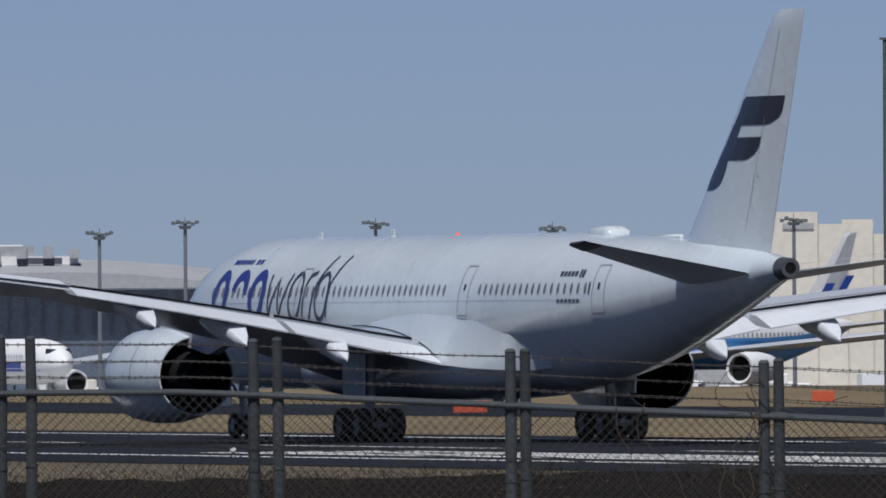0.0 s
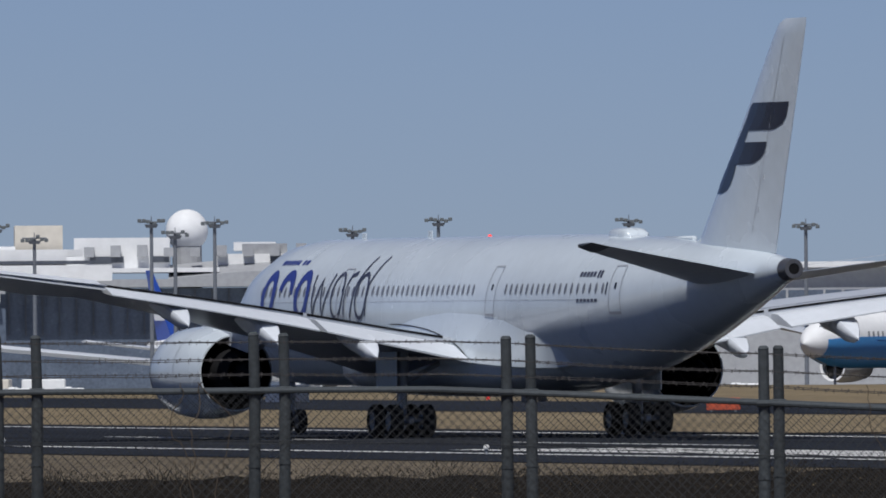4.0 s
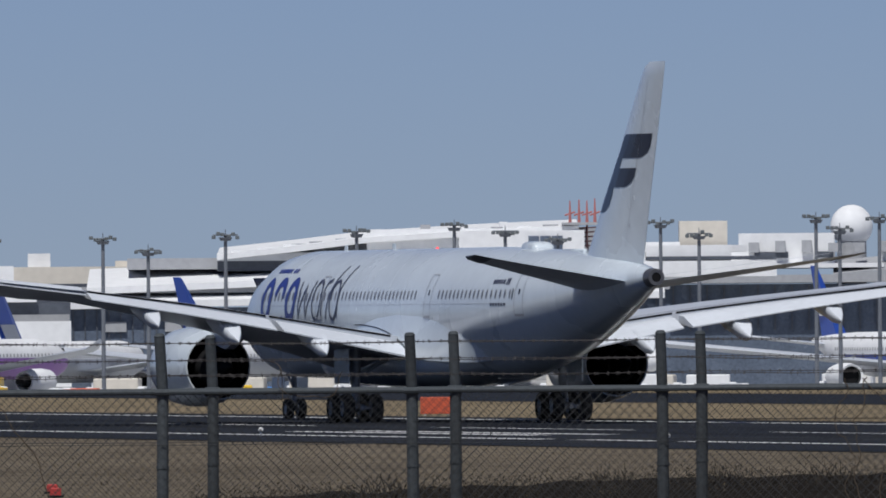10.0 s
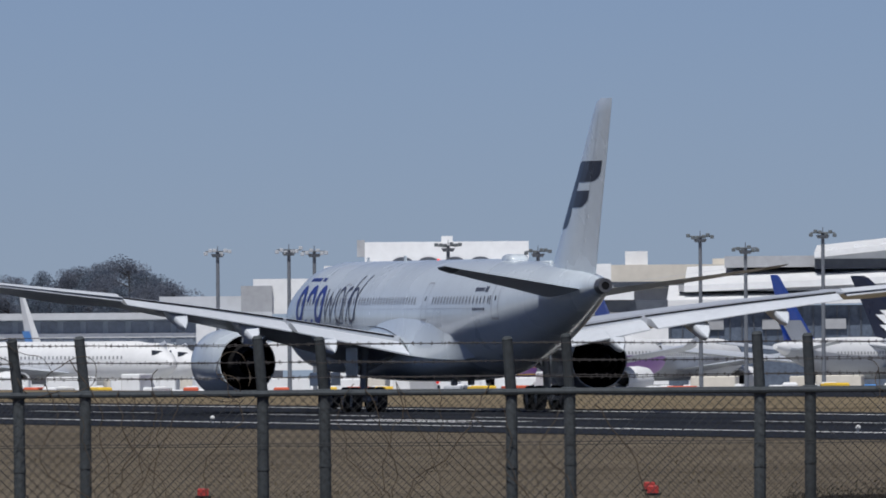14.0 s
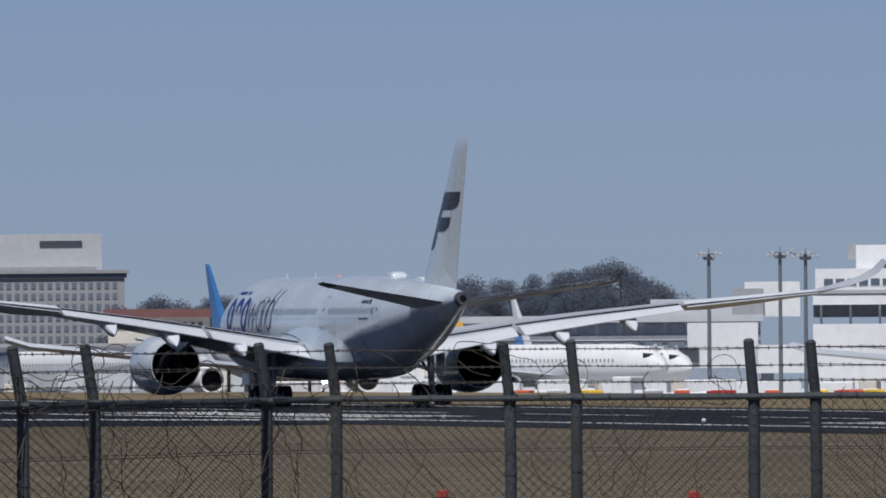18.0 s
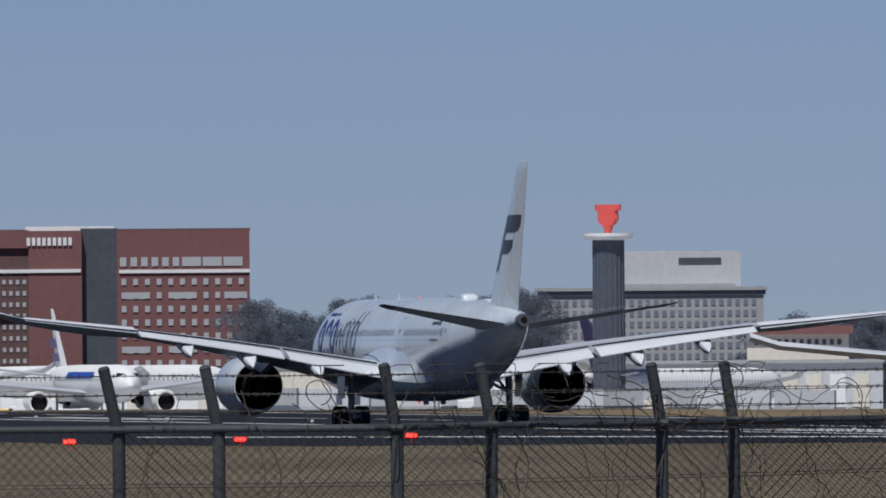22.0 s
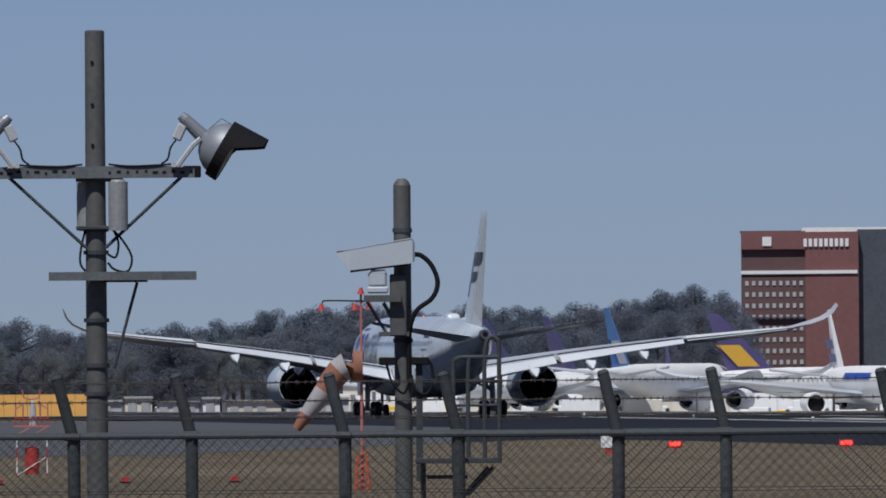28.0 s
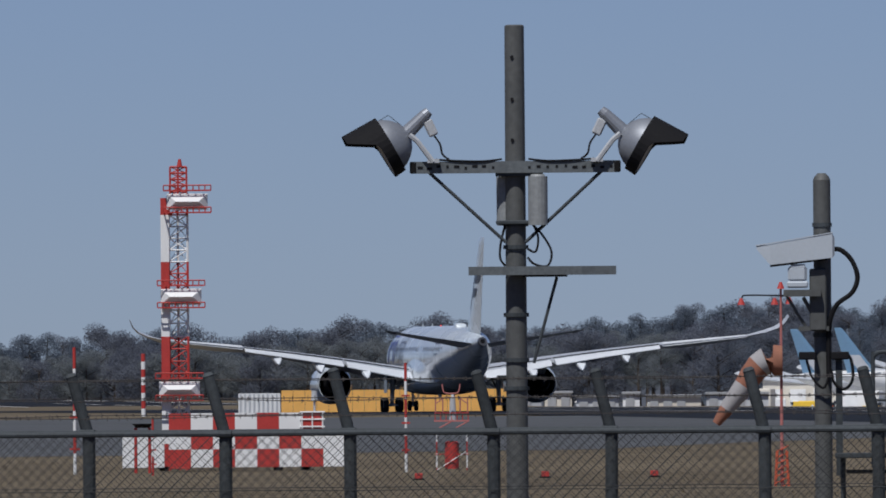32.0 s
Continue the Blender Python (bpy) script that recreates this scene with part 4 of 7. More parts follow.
def fence_row(rows, row):
    root = thing("fence", pose(0, 0, 0), "weathered grey steel perimeter fence with chain-link mesh and barbed wire", "fence")
    bm = B()
    tube(bm, (0, 0, -2.62), (0, 0, 0.02), 0.048, 0.048, 12)
    for z in (-0.6, -1.3, -2.0):
        tube(bm, (0, 0, z - 0.012), (0, 0, z + 0.012), 0.053, 0.053, 12)
    proto = part("post", bm, "post", root, smooth=False)
    first = True
    for k, u in enumerate(rows):
        r = fence_r(u, row)
        p = spot(u, r, fence_z(u))
        o = proto if first else new("post", proto.data)
        first = False
        o.parent = root
        o.matrix_basis = Matrix.Translation(p) @ pose(0, 0, 0, random.uniform(-0.4, 0.4), random.uniform(-0.4, 0.4), random.uniform(0, 90))
        left = spot(u - 100, r, 0) - spot(u, r, 0)
        left.normalize()
        tip = p + left * lean(u) * 0.44 + Vector((0, -0.05, 0.44 + random.uniform(-0.015, 0.015)))
        bm = B()
        tube(bm, p - Vector((0, 0, 0.03)), tip, 0.045, 0.043, 12)
        tube(bm, tip, tip + (tip - p).normalized() * 0.02, 0.046, 0.03, 12)
        part("raked_arm", bm, "post", root)
    # rail
    def top(u, dz, f=0.0):
        r = fence_r(u, row)
        q = spot(u - lean(u) * f * F / r, r, fence_z(u) + dz)
        return q
    us = [rows[0] + (rows[-1] - rows[0]) * i / 160 for i in range(161)]
    bm = B()
    pipe(bm, [top(u, 0.0) + Vector((0, -0.05, 0.004 * noise.noise((u * 0.004, row, 0)))) for u in us], 0.0205, 8)
    part("top_rail", bm, "rail", root, "galvanised top rail")
    for u in rows:
        bm = B()
        p = top(u, 0)
        tube(bm, p + Vector((-0.06, -0.05, 0)), p + Vector((0.06, -0.05, 0)), 0.027, 0.027, 8)
        part("rail_clamp", bm, "rail", root)
    # barbed strands
    for j, f in enumerate((0.13, 0.255, 0.395)):
        bm = B()
        pts = []
        for u0, u1 in zip(rows, rows[1:]):
            sag = random.uniform(0.0, 0.018)
            for i in range(8):
                q = i / 8
                pts.append(top(u0 + (u1 - u0) * q, f - sag * 4 * q * (1 - q) + 0.003 * random.uniform(-1, 1), f) + Vector((0, -0.045, 0)))
        pipe(bm, pts, 0.0032, 4)
        for i in range(len(pts) - 1):
            for q in (0.0, 0.4, 0.75):
                p = pts[i].lerp(pts[i + 1], q + random.uniform(-0.05, 0.05))
                a = random.uniform(0, 3.14)
                d = Vector((math.cos(a) * 0.4, 0, math.sin(a))) * 0.018
                tube(bm, p - d, p + d, 0.0028, 0.0028, 3)
                d = Vector((math.sin(a) * 0.8, 0, -math.cos(a))) * 0.016
                tube(bm, p - d, p + d, 0.0028, 0.0028, 3)
        part("barbed_strand", bm, "wire", root, "rusty barbed wire strand")
    # chain link
    verts, faces = [], []
    step = 0.082
    u = rows[0]
    drop = 2.45
    w = 0.0017
    while u > rows[-1]:
        r = fence_r(u, row)
        du = step * F / r
        for sg in (1, -1):
            a = top(u, -0.02)
            u2 = u + sg * drop * F / r
            b = spot(u2, fence_r(u2, row), fence_z(u) - 0.02 - drop)
            a = a + Vector((0, 0.002 * sg - 0.055, 0))
            b = b + Vector((0, 0.002 * sg - 0.055, 0))
            i = len(verts)
            for p in (a, b):
                verts += [p + Vector((-w, 0, w)), p + Vector((w, 0, w)), p + Vector((0, w * 1.4, -w))]
            faces += [(i, i + 1, i + 4, i + 3), (i + 1, i + 2, i + 5, i + 4), (i + 2, i, i + 3, i + 5)]
        u -= du
    me = bpy.data.meshes.new("chain_link")
    me.from_pydata(verts, [], faces)
    me.materials.append(M["mesh"])
    o = new("chain_link", me)
    o.parent = root
    o["label"] = "galvanised chain-link mesh"
    o["kind"] = "stuff"
    # tension wires
    for dz in (-0.42, -1.0):
        bm = B()
        pipe(bm, [top(u, dz + 0.006 * noise.noise((u * 0.01, dz, row))) + Vector((0, -0.06, 0)) for u in us], 0.003, 4)
        part("tension_wire", bm, "mesh", root)
    return root


fence_front = fence_row(ROW_A, 0)
fence_back = fence_row(ROW_B, 1)


def vine(u, n, top_v, low_v, group):
    """Dry stems of a climber caught in the mesh; heights run from the top rail."""
    root = thing("climber", Matrix(), "dry leafless climbing stems tangled in the wire fence", "vine", group)
    for k in range(n):
        uu = u + random.uniform(-90, 90)
        z = low_v
        pts = []
        a = random.uniform(-1, 1)
        while z < top_v and len(pts) < 26:
            r = fence_r(uu, 0) - 0.08
            pts.append(spot(uu, r, fence_z(uu) + z))
            a += random.uniform(-0.9, 0.9)
            uu += a * 9
            z += random.uniform(0.02, 0.09)
            a *= 0.8
        if len(pts) > 3:
            bm = B()
            pipe(bm, pts, random.uniform(0.003, 0.0055), 4)
            part("stem", bm, "vine", root)
    return root


for u, n, tv, lv in ((1250, 5, 0.3, -1.2), (-1930, 6, 0.1, -1.2), (-2380, 5, 0.32, -1.2), (-2520, 4, 0.1, -1.2), (-3240, 6, 0.3, -1.2), (-3420, 6, 0.32, -1.2), (-3640, 5, 0.3, -1.2),
                     (-3720, 5, 0.35, -1.2), (-3120, 4, 0.3, -1.2), (-4150, 4, 0.32, -1.1), (-1600, 4, -0.1, -1.2), (-90, 3, 0.1, -1.2), (-2900, 5, 0.2, -1.2), (-4400, 3, 0.3, -1.2)):
    vine(u, n, tv, lv, "climbers on the fence")


def tangle(u, n):
    """Loops of dead climber caught in the barbed strands above the rail."""
    root = thing("climber", Matrix(), "curled dead creeper hanging in the barbed wire", "vine", "climbers on the fence")
    for k in range(n):
        uu, z, a = u + random.uniform(-50, 50), random.uniform(0.0, 0.3), random.uniform(0, 6.28)
        w = random.uniform(-0.1, 0.1)
        pts = []
        for i in range(34):
            pts.append(spot(uu - lean(uu) * z * F / 125, fence_r(uu, 0) - 0.07 + 0.03 * math.sin(i * 0.7 + k), fence_z(uu) + z))
            w = max(-0.3, min(0.3, w * 0.9 + random.uniform(-0.16, 0.16)))
            a += w
            uu += math.cos(a) * 5.5
            z = min(0.46, max(-0.06, z + math.sin(a) * 0.024))
        bm = B()
        pipe(bm, pts, random.uniform(0.003, 0.0048), 4)
        part("stem", bm, "vine", root)


for u, n in ((-3760, 5), (-3700, 4), (-3410, 5), (-3350, 4), (-3490, 5), (-2890, 2), (-2640, 2), (-2590, 2), (-2300, 2), (-3130, 3), (1290, 3), (-4080, 3), (-3560, 3), (-1150, 2), (-3880, 3)):
    tangle(u, n)


# ---- poles and gear beside the fence ----
def local(u, d, z=0.0):
    """Pose at bearing u: x to the right of the view, y away, z up."""
    p = spot(u, d, z)
    return Matrix.Translation(p) @ pose(0, 0, 0, 0, 0, facing(u))


def lamp_pole(u=-5885.0, d=122.0):
    k = d / F          # metres a step
    H = lambda v: EYE - v * k
    g = ground_z(*spot(u, d).xy)
    root = thing("floodlight_pole", local(u, d), "weathered grey concrete pole carrying two hooded floodlights on a cross arm", "light pole")
    bm = B()
    tube(bm, (0, 0, g), (0, 0, H(-585)), 0.089, 0.074, 24)
    tube(bm, (0, 0, H(-585)), (0, 0, H(-587)), 0.074, 0.06, 24)
    pole = part("pole", bm, "pole", root, smooth=False)
    for v in (-530, -455, -383):
        bm = B()
        tube(bm, (-0.02, -0.085, H(v)), (-0.02, -0.06, H(v)), 0.013, 0.013, 8)
        part("step_hole", bm, "black", pole)
    for z0 in (-330, -230, -190, -70, 10, 60):
        bm = B()
        tube(bm, (0, 0, H(z0)), (0, 0, H(z0) + 0.03), 0.096, 0.096, 20)
        part("band_clamp", bm, "rail", pole)
    za = H(-335)
    bm = B()
    sec = [(-0.135, 0.045), (-0.07, 0.045), (-0.07, 0.033), (-0.122, 0.033), (-0.122, -0.033), (-0.07, -0.033), (-0.07, -0.045), (-0.135, -0.045)]
    loft(bm, [[(x, y, za + z) for y, z in sec] for x in (-0.76, -0.3, 0.3, 0.76)])
    tri_caps(bm)
    arm = part("cross_arm", bm, "arm", root, "galvanised channel cross arm")
    for s in (-1, 1):
        bm = B()
        box(bm, s * 0.775, -0.1, za, 0.05, 0.085, 0.09, bevel=0.008)
        part("end_block", bm, "hollow", arm)
    for i in range(22):
        bm = B()
        x = -0.72 + i * 0.069
        if abs(x) < 0.1:
            continue
        box(bm, x, -0.134, za + random.uniform(-0.008, 0.008), random.choice((0.018, 0.03, 0.04)), 0.008, 0.02)
        part("slot", bm, "black", arm)
    for s in (-1, 1):
        bm = B()
        tube(bm, (s * 0.66, -0.1, za - 0.03), (s * 0.075, -0.09, H(-202)), 0.013, 0.013, 8)
        part("brace", bm, "rail", root, "angled brace rod")
        bm = B()
        pipe(bm, [(s * 0.1, -0.13, za + 0.06), (s * 0.25, -0.14, za + 0.045), (s * 0.45, -0.14, za + 0.05), (s * 0.6, -0.13, za + 0.06)], 0.008)
        part("cable", bm, "black", root)
        floodlight(root, s, za)
    for x, mt in ((-0.07, "can"), (0.17, "can")):
        bm = B()
        tube(bm, (x, -0.12 if x > 0 else 0.06, H(-232)), (x, -0.12 if x > 0 else 0.06, H(-318)), 0.075, 0.075, 18)
        tube(bm, (x, -0.12 if x > 0 else 0.06, H(-318)), (x, -0.12 if x > 0 else 0.06, H(-322)), 0.06, 0.05, 18)
        part("ballast_can", bm, mt, root, "pale grey ballast canister")
    for v, w in ((-322, 0.36), (-237, 0.36)):
        bm = B()
        box(bm, 0.03, -0.06, H(v), w, 0.12, 0.03, bevel=0.006)
        part("bracket", bm, "rail", root)
    for pts in ([(0.12, -0.1, H(-235)), (0.2, -0.12, H(-215)), (0.27, -0.12, H(-185)), (0.24, -0.12, H(-160)), (0.14, -0.12, H(-163)), (0.09, -0.1, H(-175))],
                [(0.13, -0.1, H(-235)), (0.17, -0.12, H(-210)), (0.15, -0.12, H(-185)), (0.09, -0.1, H(-190))],
                [(-0.07, -0.08, H(-240)), (-0.11, -0.09, H(-205)), (-0.12, -0.09, H(-175)), (-0.08, -0.09, H(-160))]):
        bm = B()
        pipe(bm, pts, 0.009, 8)
        part("cable", bm, "black", root)
    # platform
    bm = B()
    loft(bm, [[(x, y0, H(-152) + 0.03), (x, y1, H(-152) + 0.03), (x, y1, H(-152) - 0.035), (x, y0, H(-152) - 0.035)] for x, y0, y1 in ((-0.36, -0.2, -0.1), (0.1, -0.22, -0.1), (0.5, -0.2, 0.05), (0.76, -0.14, 0.1))])
    part("platform", bm, "arm", root, "small steel work platform")
    bm = B()
    box(bm, 0.22, -0.06, H(-144), 0.34, 0.2, 0.03)
    part("platform_bearer", bm, "black", root)
    bm = B()
    tube(bm, (0.31, -0.06, H(-140)), (0.13, -0.06, H(12)), 0.012, 0.012, 8)
    part("stay", bm, "rail", root)
    for s in (-1, 1):
        bm = B()
        tube(bm, (s * 0.08, -0.05, H(35)), (s * 0.15, -0.05, H(35)), 0.008, 0.008, 6)
        part("climbing_step", bm, "rail", root)


def floodlight(root, s, za):
    """s: the side, 1 to the right. A silver dome with a black hood, its mouth down and out."""
    c = Vector((s * 0.955, -0.1, za + 0.175))
    ax = Vector((s * 0.86, -0.06, -0.50)).normalized()
    q = ax.to_track_quat("Z", "Y").to_matrix().to_4x4()
    m = Matrix.Translation(c) @ q
    bm = B()
    rings = []
    for h, r in ((-0.17, 0.02), (-0.165, 0.06), (-0.14, 0.11), (-0.10, 0.155), (-0.05, 0.19), (0.01, 0.212), (0.06, 0.22), (0.075, 0.222)):
        rings.append([m @ Vector((r * math.cos(6.28319 * k / 28), r * math.sin(6.28319 * k / 28), h)) for k in range(28)])
    loft(bm, rings)
    tri_caps(bm)
    lampo = part("floodlight", bm, "silver", root, "silver floodlight with a black hood", smooth=True)
    up = (m.to_3x3().inverted() @ Vector((s * 0.5, 0, 0.86)))
    a0 = math.atan2(up.y, up.x)
    bm = B()
    rings = []
    for k in range(33):
        a = a0 + math.pi * 2 * (k / 32)
        w = min(1.0, max(0.0, (math.cos(a - a0) - 0.15) / 0.55))
        r = 0.229
        ln = 0.02 + 0.20 * w
        x, y = r * math.cos(a), r * math.sin(a)
        rings.append([m @ Vector((x, y, -0.01)), m @ Vector((x * 1.03, y * 1.03, 0.06 + ln)), m @ Vector((x * 0.99, y * 0.99, 0.06 + ln)), m @ Vector((x * 0.97, y * 0.97, -0.01))])
    loft(bm, rings, caps=False)
    part("hood", bm, "black", lampo, "black sheet hood")
    bm = B()
    tube(bm, m @ Vector((0, 0, 0.07)), m @ Vector((0, 0, 0.074)), 0.215, 0.215, 28)
    part("lens", bm, "glass", lampo, "dark glass lens")
    # socket and fork
    bm = B()
    e = c - ax * 0.13
    tip = Vector((s * 0.68, -0.1, za + 0.40))
    tube(bm, e, tip, 0.06, 0.045, 14)
    tube(bm, tip, tip + (tip - e).normalized() * 0.04, 0.045, 0.035, 14)
    part("socket", bm, "silver", lampo, "metal lamp socket")
    bm = B()
    for y in (-0.19, -0.02):
        pipe(bm, [(s * 0.62, y, za + 0.04), (s * 0.74, y, za + 0.2), (s * 0.8, y, za + 0.25)], 0.02, 6)
    box(bm, s * 0.62, -0.1, za + 0.05, 0.09, 0.2, 0.03)
    part("fork", bm, "box", lampo, "steel mounting fork")
    bm = B()
    box(bm, 0, 0, 0, 0.075, 0.06, 0.13, Matrix.Translation((s * 0.64, -0.1, za + 0.3)) @ pose(0, 0, 0, 0, s * 25, 0), bevel=0.012)
    part("terminal_box", bm, "box", lampo)
    bm = B()
    pipe(bm, [(s * 0.62, -0.1, za + 0.25), (s * 0.57, -0.12, za + 0.18), (s * 0.55, -0.12, za + 0.1), (s * 0.5, -0.12, za + 0.06)], 0.008)
    part("cable", bm, "black", lampo)
    bm = B()
    pipe(bm, [(s * 0.86, -0.1, za + 0.32), (s * 0.96, -0.1, za + 0.40), (s * 1.08, -0.1, za + 0.33)], 0.003, 4)
    part("wire_bail", bm, "rail", lampo)


def camera_pole(u=-5343.0, d=121.0):
    k = d / F
    H = lambda v: EYE - v * k
    X = lambda dx: dx * k
    g = ground_z(*spot(u, d).xy)
    root = thing("camera_pole", local(u, d), "grey steel pole with a white security camera housing", "camera pole")
    bm = B()
    tube(bm, (0, 0, g), (0, 0, H(-308)), 0.068, 0.066, 22)
    for h, r, r2 in ((-308, 0.066, 0.055), (-314, 0.055, 0.03)):
        tube(bm, (0, 0, H(h)), (0, 0, H(h - 6)), r, r2, 22)
    part("pole", bm, "pole", root)
    for v in (-225, -60, -30):
        bm = B()
        tube(bm, (0, 0, H(v)), (0, 0, H(v) + 0.03), 0.075, 0.075, 18)
        part("band_clamp", bm, "rail", root)
    # housing
    bm = B()
    xs = ((X(-116), 0.045, H(-192), H(-186)), (X(-92), 0.062, H(-194), H(-158)), (X(18), 0.07, H(-213), H(-170)), (X(22), 0.05, H(-205), H(-175)))
    loft(bm, [[(x, -0.16 - w, a), (x, -0.16 + w, a), (x, -0.16 + w, b), (x, -0.16 - w, b)] for x, w, a, b in xs])
    cams = part("camera_housing", bm, "housing", root, "white boxy security camera housing")
    bm = B()
    loft(bm, [[(x, -0.16 - w, z + 0.004), (x, -0.16 + w, z + 0.004), (x, -0.16 + w, z - 0.004), (x, -0.16 - w, z - 0.004)] for x, z, w in ((X(-118), H(-192.5), 0.05), (X(-92), H(-196), 0.066), (X(19), H(-214.5), 0.074))])
    part("sun_shield", bm, "housing", cams, "white sun shield")
    bm = B()
    loft(bm, [[(x, -0.16 - 0.06, z), (x, -0.16 + 0.06, z), (x, -0.16 + 0.06, z - 0.016), (x, -0.16 - 0.06, z - 0.016)] for x, z in ((X(-92), H(-158)), (X(10), H(-170)))])
    part("underside", bm, "black", cams, "dark underside")
    bm = B()
    box(bm, X(-44), -0.16, H(-142), X(34), 0.1, X(28), bevel=0.02)
    box(bm, X(-43), -0.16, H(-155), X(26), 0.1, X(8), bevel=0.005)
    box(bm, X(-44), -0.16, H(-123), X(38), 0.12, X(12), bevel=0.012)
    part("pan_head", bm, "housing", cams, "white pan and tilt head")
    bm = B()
    box(bm, X(-36), -0.16, H(-108), X(66), 0.14, X(12))
    box(bm, X(-8), -0.1, H(-96), X(30), 0.12, X(110), bevel=0.01)
    tube(bm, (X(-64), -0.16, H(-104)), (X(-30), -0.1, H(-48)), 0.012, 0.012, 6)
    tube(bm, (X(-34), -0.16, H(-100)), (X(-4), -0.1, H(-46)), 0.016, 0.016, 6)
    box(bm, X(-16), -0.1, H(-45), X(54), 0.1, X(8))
    part("bracket", bm, "pole", root, "welded grey bracket")
    bm = B()
    pipe(bm, [(X(14), -0.16, H(-184)), (X(32), -0.16, H(-184)), (X(52), -0.16, H(-165)), (X(62), -0.16, H(-135)), (X(52), -0.16, H(-108)), (X(26), -0.15, H(-88)), (X(14), -0.13, H(-62)), (X(10), -0.1, H(-30)), (X(10), -0.09, H(40))], 0.019, 8)
    part("cable", bm, "black", root, "thick black cable")
    bm = B()
    pipe(bm, [(X(14), -0.12, H(28)), (X(20), -0.12, H(52)), (X(38), -0.12, H(62)), (X(52), -0.12, H(45)), (X(50), -0.12, H(12)), (X(42), -0.12, H(0))], 0.012, 8)
    part("cable", bm, "black", root)
    bm = B()
    pipe(bm, [(X(-30), -0.12, H(5)), (X(-20), -0.12, H(40)), (X(0), -0.12, H(60)), (X(10), -0.12, H(40))], 0.010, 8)
    part("cable", bm, "black", root)
    for x0, x1 in ((-43, -12), (14, 46)):
        bm = B()
        box(bm, X((x0 + x1) / 2), -0.1, H(3), X(x1 - x0), 0.1, X(14), bevel=0.008)
        part("junction_box", bm, "black", root, "dark junction box")
    bm = B()
    box(bm, X(28), -0.08, H(110), X(12), 0.04, X(210))
    part("conduit", bm, "rail", root)
    # ladder cage and platform beside it
    lad = thing("service_ladder", local(u, d - 0.3), "dark galvanised service ladder with hoop rails and a small platform", "ladder")
    for pts in ([(88, 200), (88, 14), (91, 3), (98, -2), (110, -3), (140, -3), (170, -3)], [(114, 182), (114, 60), (115, 10), (118, -3)],
                [(169, 182), (169, -18), (167, -31), (161, -38), (154, -38), (148, -31), (145, -16), (143, 20), (143, 182)]):
        bm = B()
        pipe(bm, [(X(x), 0, H(v)) for x, v in pts], 0.017, 8)
        part("hoop_rail", bm, "rail", lad)
    for x0, x1, v in ((88, 170, 82), (110, 170, 40), (114, 170, 130)):
        bm = B()
        tube(bm, (X(x0), 0, H(v)), (X(x1), 0, H(v)), 0.011, 0.011, 8)
        part("rung", bm, "rail", lad)
    bm = B()
    box(bm, X(96), -0.15, H(179), X(152), 0.4, X(9), bevel=0.005)
    part("platform", bm, "rail", lad)
    for a, b in (((101, 245), (149, 191)), ((112, 240), (158, 192)), ((40, 208), (112, 208))):
        bm = B()
        tube(bm, (X(a[0]), 0, H(a[1])), (X(b[0]), 0, H(b[1])), 0.015, 0.015, 6)
        part("strut", bm, "rail", lad)
    bm = B()
    g2 = ground_z(*spot(u, d).xy)
    for x in (34, 100):
        tube(bm, (X(x), 0.02, g2), (X(x), 0.02, H(176)), 0.02, 0.02, 8)
    part("leg", bm, "rail", lad)


lamp_pole()
camera_pole()


